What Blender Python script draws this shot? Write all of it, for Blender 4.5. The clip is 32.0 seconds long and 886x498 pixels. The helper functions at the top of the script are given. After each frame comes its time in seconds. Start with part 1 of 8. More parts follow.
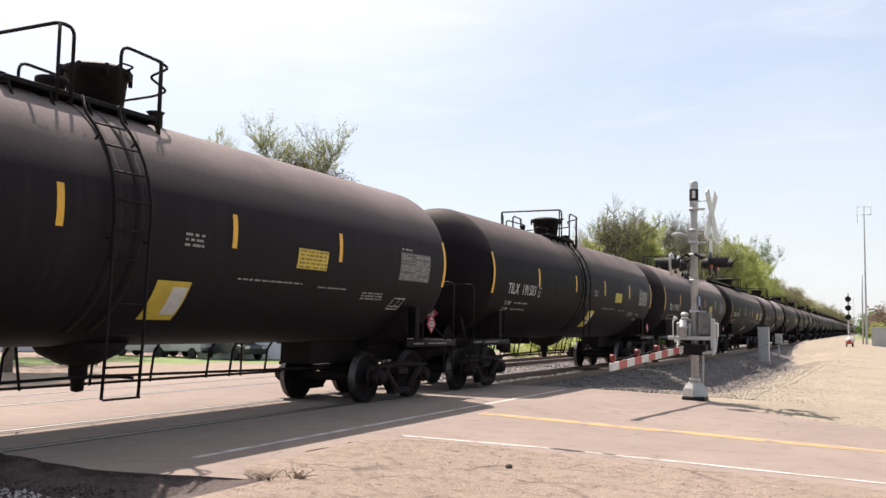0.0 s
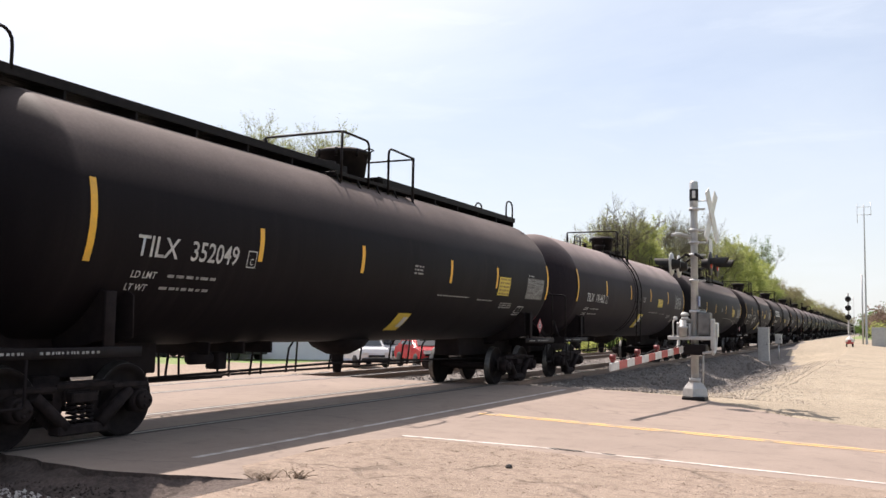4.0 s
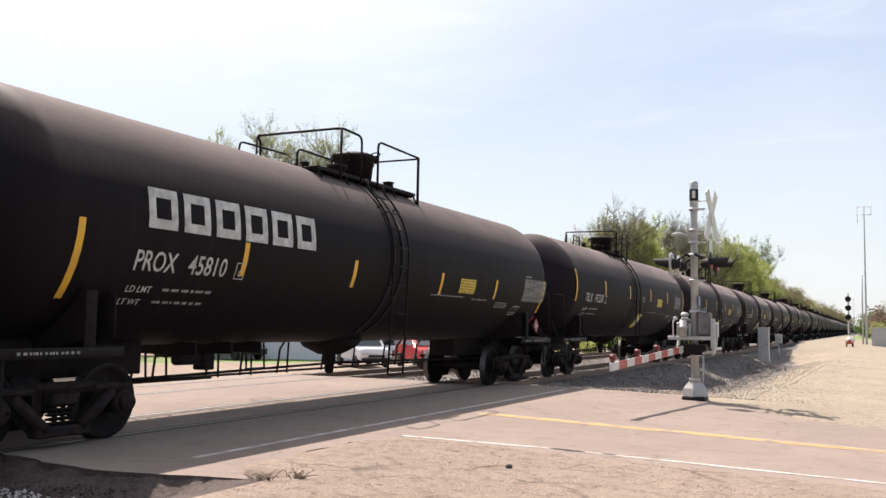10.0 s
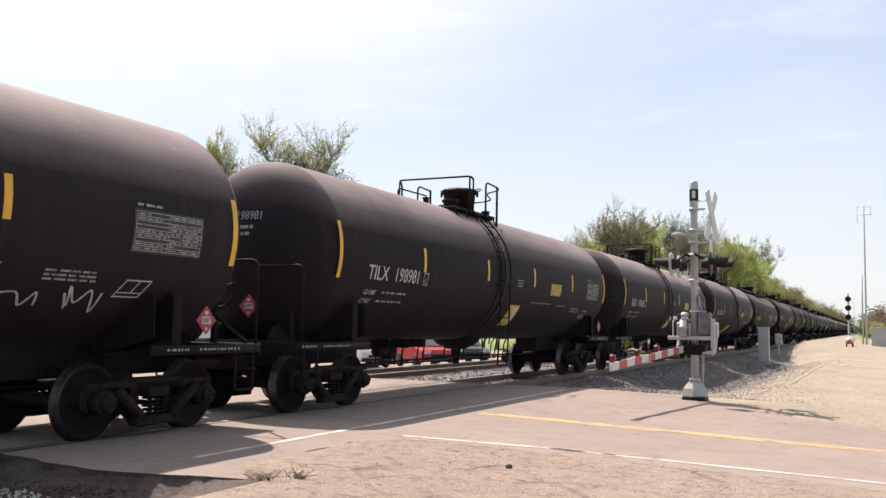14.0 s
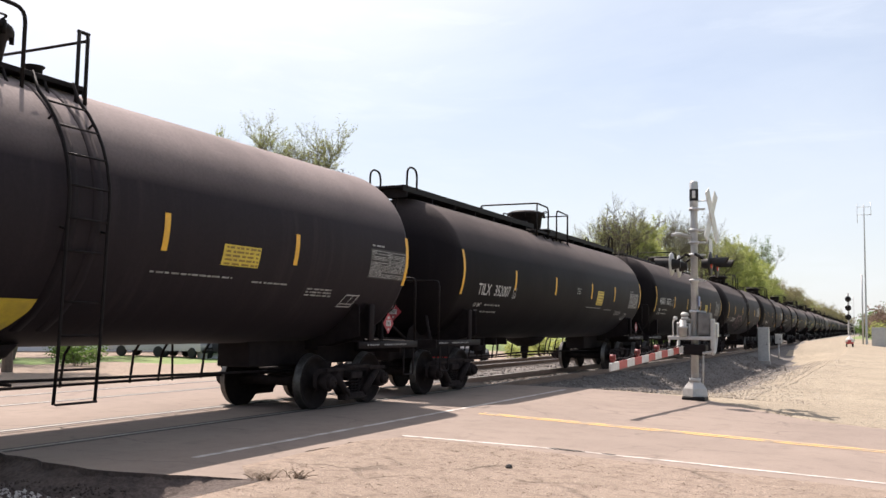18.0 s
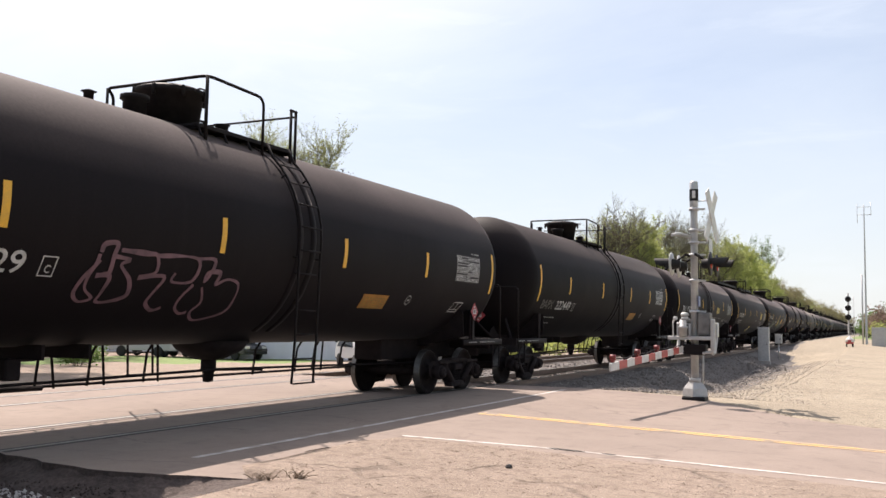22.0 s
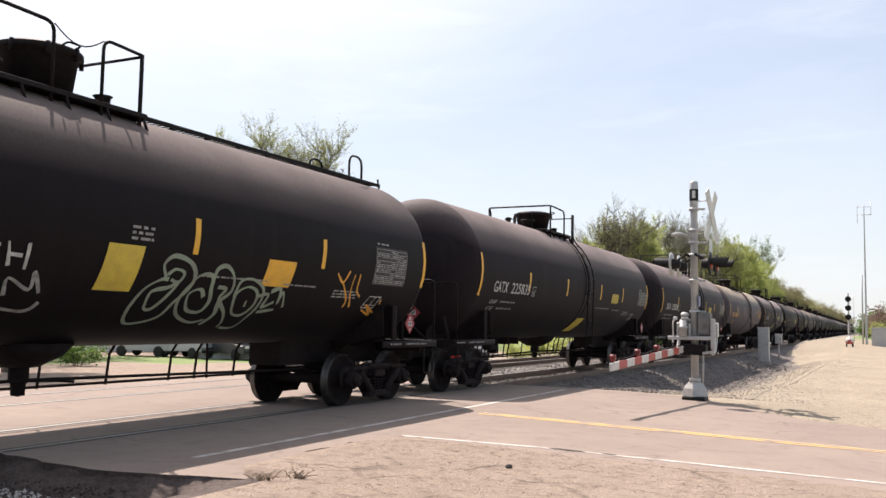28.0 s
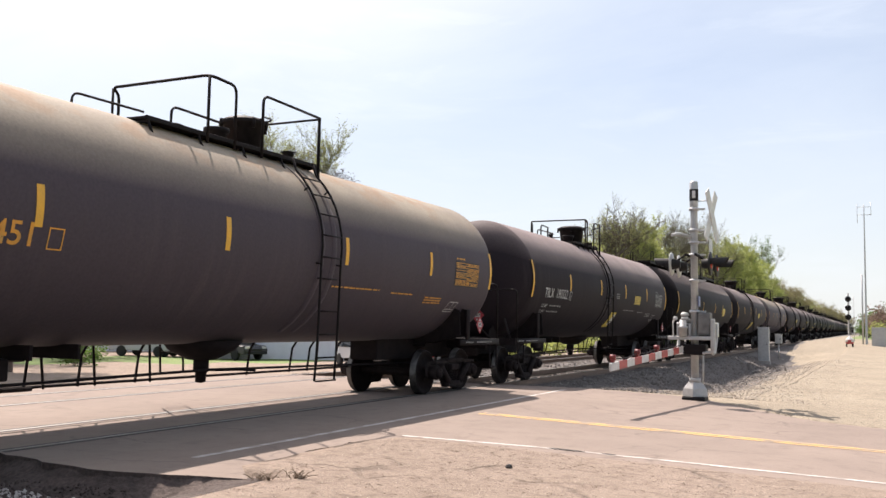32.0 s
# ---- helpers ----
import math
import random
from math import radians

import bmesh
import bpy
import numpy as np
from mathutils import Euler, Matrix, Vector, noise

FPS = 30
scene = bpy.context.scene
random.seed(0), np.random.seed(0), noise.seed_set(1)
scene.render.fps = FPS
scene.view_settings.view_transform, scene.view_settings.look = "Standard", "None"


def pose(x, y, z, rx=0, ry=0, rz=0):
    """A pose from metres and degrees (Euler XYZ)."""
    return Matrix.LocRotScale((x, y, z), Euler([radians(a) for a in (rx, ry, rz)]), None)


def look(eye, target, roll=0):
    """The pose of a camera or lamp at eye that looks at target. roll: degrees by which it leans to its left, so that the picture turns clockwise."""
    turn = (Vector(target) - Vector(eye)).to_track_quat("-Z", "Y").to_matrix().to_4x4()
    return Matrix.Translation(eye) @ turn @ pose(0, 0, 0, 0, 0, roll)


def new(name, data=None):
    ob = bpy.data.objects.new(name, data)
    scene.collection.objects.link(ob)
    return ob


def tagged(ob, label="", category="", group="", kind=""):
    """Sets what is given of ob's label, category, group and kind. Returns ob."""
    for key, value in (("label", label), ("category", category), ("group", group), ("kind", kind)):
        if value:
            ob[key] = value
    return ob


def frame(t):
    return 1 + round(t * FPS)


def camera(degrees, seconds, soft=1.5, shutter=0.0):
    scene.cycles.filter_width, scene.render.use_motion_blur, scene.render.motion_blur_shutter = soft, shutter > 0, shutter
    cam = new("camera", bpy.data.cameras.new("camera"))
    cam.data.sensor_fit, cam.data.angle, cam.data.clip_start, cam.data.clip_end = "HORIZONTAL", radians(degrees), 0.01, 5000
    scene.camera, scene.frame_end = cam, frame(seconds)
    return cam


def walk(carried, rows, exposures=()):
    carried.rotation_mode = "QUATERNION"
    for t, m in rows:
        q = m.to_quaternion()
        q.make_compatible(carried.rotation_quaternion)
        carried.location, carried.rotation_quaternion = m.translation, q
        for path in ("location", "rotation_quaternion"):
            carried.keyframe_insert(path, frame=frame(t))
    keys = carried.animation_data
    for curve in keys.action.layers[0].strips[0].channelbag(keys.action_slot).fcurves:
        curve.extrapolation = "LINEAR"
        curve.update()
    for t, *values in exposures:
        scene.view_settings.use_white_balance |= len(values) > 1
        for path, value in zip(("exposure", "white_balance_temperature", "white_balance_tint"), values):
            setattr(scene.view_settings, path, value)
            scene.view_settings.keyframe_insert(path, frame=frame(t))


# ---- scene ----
FOV = 51.97
cam = camera(FOV, 32.0)
EYE = (0.0, 0.0, 1.46)
AIM = look(EYE, (EYE[0] - math.sin(0.4498) * math.cos(0.0825), EYE[1] + math.cos(0.4498) * math.cos(0.0825), EYE[2] + math.sin(0.0825)), 0.945)
LOOKS = (0.60, 6850, 17)     # stops, kelvin, tint
walk(cam, [(0.0, AIM), (32.0, AIM)], exposures=[(0.0, *LOOKS), (32.0, *LOOKS)])

# ---- light ----
SUN_DIR = Vector((-0.55, 0.42, 1.0)).normalized()   # towards the sun
SUN_EL = math.asin(SUN_DIR.z)
SUN_AZ = math.atan2(SUN_DIR.x, SUN_DIR.y)

world = bpy.data.worlds.new("world")
scene.world = world
world.use_nodes = True


def build_sky():
    nt = world.node_tree
    nt.nodes.clear()
    out = nt.nodes.new("ShaderNodeOutputWorld")
    bg = nt.nodes.new("ShaderNodeBackground")
    sky = nt.nodes.new("ShaderNodeTexSky")
    sky.sky_type = "NISHITA"
    sky.sun_disc = False
    sky.sun_elevation = SUN_EL
    sky.sun_rotation = SUN_AZ
    sky.air_density, sky.dust_density, sky.ozone_density = 1.0, 0.8, 2.0
    bg.inputs["Strength"].default_value = 0.088
    # thin high cloud
    tc = nt.nodes.new("ShaderNodeTexCoord")
    mp = nt.nodes.new("ShaderNodeMapping")
    mp.inputs["Rotation"].default_value = (0.3, 0.2, 0.9)
    mp.inputs["Scale"].default_value = (1.3, 4.0, 7.0)
    nz = nt.nodes.new("ShaderNodeTexNoise")
    nz.inputs["Scale"].default_value = 1.1
    nz.inputs["Detail"].default_value = 8.0
    nz.inputs["Roughness"].default_value = 0.62
    nz.inputs["Distortion"].default_value = 0.7
    ramp = nt.nodes.new("ShaderNodeValToRGB")
    ramp.color_ramp.elements[0].position, ramp.color_ramp.elements[0].color = 0.36, (0.46, 0.46, 0.46, 1)
    ramp.color_ramp.elements[1].position, ramp.color_ramp.elements[1].color = 0.9, (0.72, 0.72, 0.72, 1)
    mix = nt.nodes.new("ShaderNodeMix")
    mix.data_type = "RGBA"
    mix.inputs["B"].default_value = (7.05, 8.08, 8.98, 1)
    # the thin cloud is brightest round the sun
    dot = nt.nodes.new("ShaderNodeVectorMath")
    dot.operation = "DOT_PRODUCT"
    dot.inputs[1].default_value = SUN_DIR
    glow = nt.nodes.new("ShaderNodeMapRange")
    for k, v in (("From Min", 0.66), ("From Max", 0.93), ("To Min", -0.03), ("To Max", 0.55)):
        glow.inputs[k].default_value = v
    add = nt.nodes.new("ShaderNodeMath")
    add.operation, add.use_clamp = "ADD", True
    nt.links.new(tc.outputs["Generated"], dot.inputs[0])
    nt.links.new(dot.outputs["Value"], glow.inputs["Value"])
    nt.links.new(glow.outputs["Result"], add.inputs[0])
    nt.links.new(ramp.outputs["Color"], add.inputs[1])
    nt.links.new(tc.outputs["Generated"], mp.inputs["Vector"])
    nt.links.new(mp.outputs["Vector"], nz.inputs["Vector"])
    nt.links.new(nz.outputs["Fac"], ramp.inputs["Fac"])
    away = nt.nodes.new("ShaderNodeMapRange")
    for k, v in (("From Min", -0.4), ("From Max", 0.32), ("To Min", 0.25), ("To Max", 1.0)):
        away.inputs[k].default_value = v
    nt.links.new(dot.outputs["Value"], away.inputs["Value"])
    thin = nt.nodes.new("ShaderNodeMath")
    thin.operation = "MULTIPLY"
    nt.links.new(add.outputs[0], thin.inputs[0])
    nt.links.new(away.outputs["Result"], thin.inputs[1])
    # faint drawn-out wisps
    mp2 = nt.nodes.new("ShaderNodeMapping")
    mp2.inputs["Rotation"].default_value = (0.1, 0.25, 0.2)
    mp2.inputs["Scale"].default_value = (3.4, 3.4, 19.0)
    nt.links.new(tc.outputs["Generated"], mp2.inputs["Vector"])
    fine = nt.nodes.new("ShaderNodeTexNoise")
    for k, v in (("Scale", 1.7), ("Detail", 9.0), ("Roughness", 0.58), ("Distortion", 0.5)):
        fine.inputs[k].default_value = v
    nt.links.new(mp2.outputs["Vector"], fine.inputs["Vector"])
    wisp = nt.nodes.new("ShaderNodeMapRange")
    for k, v in (("From Min", 0.55), ("From Max", 0.78), ("To Min", 0.0), ("To Max", 0.17)):
        wisp.inputs[k].default_value = v
    nt.links.new(fine.outputs["Fac"], wisp.inputs["Value"])
    veil = nt.nodes.new("ShaderNodeMath")
    veil.operation, veil.use_clamp = "ADD", True
    nt.links.new(thin.outputs[0], veil.inputs[0])
    nt.links.new(wisp.outputs["Result"], veil.inputs[1])
    nt.links.new(veil.outputs[0], mix.inputs["Factor"])
    nt.links.new(sky.outputs["Color"], mix.inputs["A"])
    # pale haze low down, and the white glare of thin cloud before the sun
    sep = nt.nodes.new("ShaderNodeSeparateXYZ")
    nt.links.new(tc.outputs["Generated"], sep.inputs["Vector"])
    low = nt.nodes.new("ShaderNodeMapRange")
    for k, v in (("From Min", 0.0), ("From Max", 0.26), ("To Min", 0.6), ("To Max", 0.0)):
        low.inputs[k].default_value = v
    nt.links.new(sep.outputs["Z"], low.inputs["Value"])
    haze = nt.nodes.new("ShaderNodeMix")
    haze.data_type = "RGBA"
    haze.inputs["B"].default_value = (6.55, 7.25, 7.40, 1)
    nt.links.new(low.outputs["Result"], haze.inputs["Factor"])
    nt.links.new(mix.outputs["Result"], haze.inputs["A"])
    near = nt.nodes.new("ShaderNodeMapRange")
    near.interpolation_type = "SMOOTHSTEP"
    for k, v in (("From Min", 0.70), ("From Max", 0.97), ("To Min", 0.0), ("To Max", 1.0)):
        near.inputs[k].default_value = v
    nt.links.new(dot.outputs["Value"], near.inputs["Value"])
    white = nt.nodes.new("ShaderNodeMix")
    white.data_type = "RGBA"
    white.inputs["B"].default_value = (10.6, 10.2, 10.5, 1)
    nt.links.new(near.outputs["Result"], white.inputs["Factor"])
    nt.links.new(haze.outputs["Result"], white.inputs["A"])
    nt.links.new(white.outputs["Result"], bg.inputs["Color"])
    nt.links.new(bg.outputs["Background"], out.inputs["Surface"])


build_sky()
sun = new("sun", bpy.data.lights.new("sun", "SUN"))
sun.data.energy, sun.data.angle, sun.data.color = 5.0, radians(0.53), (1.0, 0.95, 0.88)
sun.matrix_world = look((0, 0, 60), tuple(Vector((0, 0, 60)) - SUN_DIR))


# ---- materials ----
def material(name, color, rough=0.6, metal=0.0, color2=None, scale=6.0, detail=5.0, bump=0.0, bump_scale=60.0,
             spread=0.0, coords="Object", stretch=(1, 1, 1), rough_var=0.0, emit=0.0, spec=0.5, low=0.35, high=0.7, fine=0.0, fine_scale=120.0):
    """Two-scale procedural surface: broad mottling to color2, fine grain, bump."""
    m = bpy.data.materials.new(name)
    m.use_nodes = True
    nt = m.node_tree
    b = nt.nodes["Principled BSDF"]
    b.inputs["Roughness"].default_value = rough
    b.inputs["Metallic"].default_value = metal
    b.inputs["Specular IOR Level"].default_value = spec
    tc = nt.nodes.new("ShaderNodeTexCoord")
    mp = nt.nodes.new("ShaderNodeMapping")
    mp.inputs["Scale"].default_value = stretch
    nt.links.new(tc.outputs[coords], mp.inputs["Vector"])
    vec = mp.outputs["Vector"]
    last = None
    if color2 is not None:
        nz = nt.nodes.new("ShaderNodeTexNoise")
        nz.inputs["Scale"].default_value, nz.inputs["Detail"].default_value = scale, detail
        nz.inputs["Roughness"].default_value = 0.6
        nt.links.new(vec, nz.inputs["Vector"])
        r = nt.nodes.new("ShaderNodeMapRange")
        r.inputs["From Min"].default_value, r.inputs["From Max"].default_value = low, high
        nt.links.new(nz.outputs["Fac"], r.inputs["Value"])
        mix = nt.nodes.new("ShaderNodeMix")
        mix.data_type = "RGBA"
        mix.inputs["A"].default_value, mix.inputs["B"].default_value = (*color, 1), (*color2, 1)
        nt.links.new(r.outputs["Result"], mix.inputs["Factor"])
        last = mix.outputs["Result"]
        if rough_var:
            rr = nt.nodes.new("ShaderNodeMapRange")
            rr.inputs["To Min"].default_value, rr.inputs["To Max"].default_value = rough - rough_var, rough + rough_var
            nt.links.new(nz.outputs["Fac"], rr.inputs["Value"])
            nt.links.new(rr.outputs["Result"], b.inputs["Roughness"])
    if fine:
        nf = nt.nodes.new("ShaderNodeTexNoise")
        nf.inputs["Scale"].default_value, nf.inputs["Detail"].default_value = fine_scale, 3.0
        nt.links.new(tc.outputs[coords], nf.inputs["Vector"])
        r2 = nt.nodes.new("ShaderNodeMapRange")
        r2.inputs["From Min"].default_value, r2.inputs["From Max"].default_value = 0.3, 0.7
        r2.inputs["To Min"].default_value, r2.inputs["To Max"].default_value = 1 - fine, 1 + fine
        nt.links.new(nf.outputs["Fac"], r2.inputs["Value"])
        hsv = nt.nodes.new("ShaderNodeHueSaturation")
        if last is not None:
            nt.links.new(last, hsv.inputs["Color"])
        else:
            hsv.inputs["Color"].default_value = (*color, 1)
        nt.links.new(r2.outputs["Result"], hsv.inputs["Value"])
        last = hsv.outputs["Color"]
    if spread:
        info = nt.nodes.new("ShaderNodeObjectInfo")
        r3 = nt.nodes.new("ShaderNodeMapRange")
        r3.inputs["To Min"].default_value, r3.inputs["To Max"].default_value = 1 - spread, 1 + spread
        nt.links.new(info.outputs["Random"], r3.inputs["Value"])
        hs = nt.nodes.new("ShaderNodeHueSaturation")
        if last is not None:
            nt.links.new(last, hs.inputs["Color"])
        else:
            hs.inputs["Color"].default_value = (*color, 1)
        nt.links.new(r3.outputs["Result"], hs.inputs["Value"])
        last = hs.outputs["Color"]
    if last is not None:
        nt.links.new(last, b.inputs["Base Color"])
    else:
        b.inputs["Base Color"].default_value = (*color, 1)
    if bump:
        nb = nt.nodes.new("ShaderNodeTexNoise")
        nb.inputs["Scale"].default_value, nb.inputs["Detail"].default_value = bump_scale, 4.0
        nt.links.new(vec, nb.inputs["Vector"])
        bp = nt.nodes.new("ShaderNodeBump")
        bp.inputs["Strength"].default_value, bp.inputs["Distance"].default_value = bump, 0.02
        nt.links.new(nb.outputs["Fac"], bp.inputs["Height"])
        nt.links.new(bp.outputs["Normal"], b.inputs["Normal"])
    if emit:
        b.inputs["Emission Color"].default_value = (*color, 1)
        b.inputs["Emission Strength"].default_value = emit
    return m


def tank_paint(name, color, lit_dust, rough=0.42, lit_dust_amount=0.5, rust=0.0):
    """Weathered tank paint: dusty top whose paleness also carries the sunlight, faint streaks running down the sides,
    fine grain.
    """
    m = bpy.data.materials.new(name)
    m.use_nodes = True
    nt = m.node_tree
    b = nt.nodes["Principled BSDF"]
    tc = nt.nodes.new("ShaderNodeTexCoord")
    sep = nt.nodes.new("ShaderNodeSeparateXYZ")
    nt.links.new(tc.outputs["Object"], sep.inputs["Vector"])
    info = nt.nodes.new("ShaderNodeObjectInfo")
    # each car has its own pattern
    add = nt.nodes.new("ShaderNodeVectorMath")
    add.operation = "MULTIPLY_ADD"
    comb = nt.nodes.new("ShaderNodeCombineXYZ")
    mul = nt.nodes.new("ShaderNodeMath")
    mul.operation, mul.inputs[1].default_value = "MULTIPLY", 60.0
    nt.links.new(info.outputs["Random"], mul.inputs[0])
    nt.links.new(mul.outputs[0], comb.inputs["Y"])
    add.inputs[1].default_value = (1, 1, 1)
    nt.links.new(tc.outputs["Object"], add.inputs[0])
    nt.links.new(comb.outputs["Vector"], add.inputs[2])
    vec = add.outputs["Vector"]

    def noise_node(scale, detail, stretch=(1, 1, 1), rough_=0.6):
        mp = nt.nodes.new("ShaderNodeMapping")
        mp.inputs["Scale"].default_value = stretch
        nt.links.new(vec, mp.inputs["Vector"])
        nz = nt.nodes.new("ShaderNodeTexNoise")
        nz.inputs["Scale"].default_value, nz.inputs["Detail"].default_value = scale, detail
        nz.inputs["Roughness"].default_value = rough_
        nt.links.new(mp.outputs["Vector"], nz.inputs["Vector"])
        return nz.outputs["Fac"]

    def ramp(v, a, b_, lo=0.0, hi=1.0):
        r = nt.nodes.new("ShaderNodeMapRange")
        r.inputs["From Min"].default_value, r.inputs["From Max"].default_value = a, b_
        r.inputs["To Min"].default_value, r.inputs["To Max"].default_value = lo, hi
        nt.links.new(v, r.inputs["Value"])
        return r.outputs["Result"]

    def math_node(op, x, y):
        n = nt.nodes.new("ShaderNodeMath")
        n.operation = op
        for i, v in enumerate((x, y)):
            if isinstance(v, (int, float)):
                n.inputs[i].default_value = v
            else:
                nt.links.new(v, n.inputs[i])
        return n.outputs[0]

    def mix(f, a, c):
        n = nt.nodes.new("ShaderNodeMix")
        n.data_type = "RGBA"
        if isinstance(f, float):
            n.inputs["Factor"].default_value = f
        else:
            nt.links.new(f, n.inputs["Factor"])
        for k, v in (("A", a), ("B", c)):
            if isinstance(v, tuple):
                n.inputs[k].default_value = (*v, 1)
            else:
                nt.links.new(v, n.inputs[k])
        return n.outputs["Result"]

    broad = noise_node(0.55, 5)
    streak = noise_node(1.0, 4, (1.0, 6.0, 0.35))
    grain = noise_node(26.0, 3)
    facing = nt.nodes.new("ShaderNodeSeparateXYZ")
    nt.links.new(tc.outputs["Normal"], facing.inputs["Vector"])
    # ramp sits on the sun's terminator: lit crown and shaded flank put into colour
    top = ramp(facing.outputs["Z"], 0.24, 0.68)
    # the domed ends take down to half as much of it as the barrel
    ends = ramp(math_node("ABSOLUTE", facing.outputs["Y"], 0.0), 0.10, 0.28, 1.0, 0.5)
    # dusty top, with the sunlit look of the crown painted in
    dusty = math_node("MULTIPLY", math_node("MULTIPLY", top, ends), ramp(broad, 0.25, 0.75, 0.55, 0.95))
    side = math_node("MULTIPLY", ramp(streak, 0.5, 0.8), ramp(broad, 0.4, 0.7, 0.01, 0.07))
    amount = math_node("MULTIPLY", math_node("MAXIMUM", dusty, side), lit_dust_amount)
    col = mix(amount, color, lit_dust)
    if rust:
        spots = math_node("MULTIPLY", math_node("MULTIPLY", ramp(noise_node(1.6, 6, (1, 0.6, 1)), 0.5, 0.62), ramp(sep.outputs["Z"], 3.45, 4.1)), rust)
        col = mix(spots, col, (0.36, 0.17, 0.07))
    hs = nt.nodes.new("ShaderNodeHueSaturation")
    nt.links.new(col, hs.inputs["Color"])
    nt.links.new(math_node("MULTIPLY", ramp(grain, 0.3, 0.7, 0.9, 1.1), ramp(info.outputs["Random"], 0, 1, 0.8, 1.25)), hs.inputs["Value"])
    nt.links.new(hs.outputs["Color"], b.inputs["Base Color"])
    nt.links.new(ramp(math_node("MAXIMUM", amount, ramp(broad, 0.3, 0.8, 0.0, 0.4)), 0, 0.6, rough, 0.75), b.inputs["Roughness"])
    b.inputs["Specular IOR Level"].default_value = 0.10
    b.inputs["Sheen Weight"].default_value = 0.045
    b.inputs["Sheen Roughness"].default_value = 0.22
    b.inputs["Sheen Tint"].default_value = (1.0, 0.90, 0.88, 1)
    bp = nt.nodes.new("ShaderNodeBump")
    bp.inputs["Strength"].default_value, bp.inputs["Distance"].default_value = 0.12, 0.02
    nt.links.new(math_node("ADD", noise_node(1.3, 2), math_node("MULTIPLY", grain, 0.06)), bp.inputs["Height"])
    nt.links.new(bp.outputs["Normal"], b.inputs["Normal"])
    return m


M = {}
# second colour of each tank paint: top dust plus painted sunlight on the crown
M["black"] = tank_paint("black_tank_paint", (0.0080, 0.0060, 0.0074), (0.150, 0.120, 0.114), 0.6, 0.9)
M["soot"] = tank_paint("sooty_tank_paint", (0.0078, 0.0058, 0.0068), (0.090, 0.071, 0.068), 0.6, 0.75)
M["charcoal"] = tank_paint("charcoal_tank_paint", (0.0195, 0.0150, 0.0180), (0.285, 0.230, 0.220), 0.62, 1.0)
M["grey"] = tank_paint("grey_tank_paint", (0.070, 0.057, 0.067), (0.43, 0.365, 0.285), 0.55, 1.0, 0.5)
M["under"] = material("underframe_steel", (0.013, 0.0100, 0.0108), 0.85, 0.0, (0.022, 0.0168, 0.0168), 5.0, spec=0.12, bump=0.15, bump_scale=30)
M["castiron"] = material("cast_truck_steel", (0.016, 0.0124, 0.0130), 0.85, 0.0, (0.034, 0.0260, 0.0250), 7.0, spec=0.12, bump=0.3, bump_scale=45)
M["wheel"] = material("wheel_steel", (0.012, 0.0094, 0.0098), 0.85, 0.0, (0.022, 0.0170, 0.0162), 9.0, spec=0.12, bump=0.1, bump_scale=40)
M["tread"] = material("polished_wheel_tread", (0.13, 0.125, 0.12), 0.5, 1.0, (0.07, 0.065, 0.06), 12.0)
M["iron"] = material("dark_painted_iron", (0.0105, 0.0084, 0.0092), 0.6, 0.0, (0.018, 0.0145, 0.0150), 10.0, spec=0.1)
M["yellow"] = material("reflective_yellow_sheet", (0.80, 0.42, 0.03), 0.5, 0.0, (0.60, 0.33, 0.05), 5.0, fine=0.12)
M["panelyellow"] = material("yellow_panel_sheet", (0.66, 0.50, 0.06), 0.55, 0.0, (0.50, 0.36, 0.06), 5.0, fine=0.12)
M["cinder"] = material("dirty_cinders", (0.108, 0.081, 0.070), 0.95, 0.0, (0.045, 0.033, 0.029), 3.0, 8.0, 0.8, 20.0, fine=0.3, fine_scale=25.0)
M["paneltan"] = material("sooty_orange_panel", (0.42, 0.185, 0.03), 0.65, 0.0, (0.20, 0.09, 0.022), 4.0, fine=0.2)
M["printbrown"] = material("brown_print", (0.30, 0.19, 0.03), 0.6, 0.0, (0.17, 0.11, 0.03), 7.0)
M["plategrey"] = material("dusty_grey_data_plate", (0.125, 0.115, 0.11), 0.7, 0.0, (0.065, 0.06, 0.058), 6.0, fine=0.2)
M["platedim"] = material("sooty_data_plate", (0.045, 0.040, 0.041), 0.7, 0.0, (0.022, 0.019, 0.020), 6.0, fine=0.2)
M["sandstone"] = material("sandy_gravel_stones", (0.52, 0.45, 0.37), 0.95, 0.0, (0.34, 0.285, 0.23), 2.0, 6.0, 0.3, 30.0, fine=0.2)
M["palestone"] = material("pale_limestone_chips", (0.56, 0.53, 0.49), 0.95, 0.0, (0.36, 0.33, 0.30), 2.0, 6.0, 0.3, 30.0, fine=0.2)
M["litter"] = material("dry_brown_litter", (0.16, 0.115, 0.082), 0.9, 0.0, (0.22, 0.165, 0.12), 9.0)
M["tar"] = material("black_tar_patch", (0.03, 0.026, 0.023), 0.85, 0.0, (0.06, 0.05, 0.043), 6.0, bump=0.3)
M["machine"] = material("dull_grey_castings", (0.20, 0.195, 0.19), 0.6, 0.2, (0.11, 0.105, 0.10), 6.0)
M["armlens"] = material("dark_red_arm_lens", (0.20, 0.028, 0.028), 0.5, 0.0, (0.12, 0.02, 0.02), 8.0)
M["cardark"] = material("dark_grey_car_paint", (0.035, 0.036, 0.04), 0.3, 0.0, spec=0.5)
M["palewhite"] = material("stencil_white_paint", (0.56, 0.55, 0.54), 0.65, 0.0, (0.30, 0.29, 0.285), 7.0, fine=0.2)
M["orange"] = material("orange_stencil_paint", (0.75, 0.33, 0.03), 0.6, 0.0, (0.5, 0.26, 0.06), 7.0)
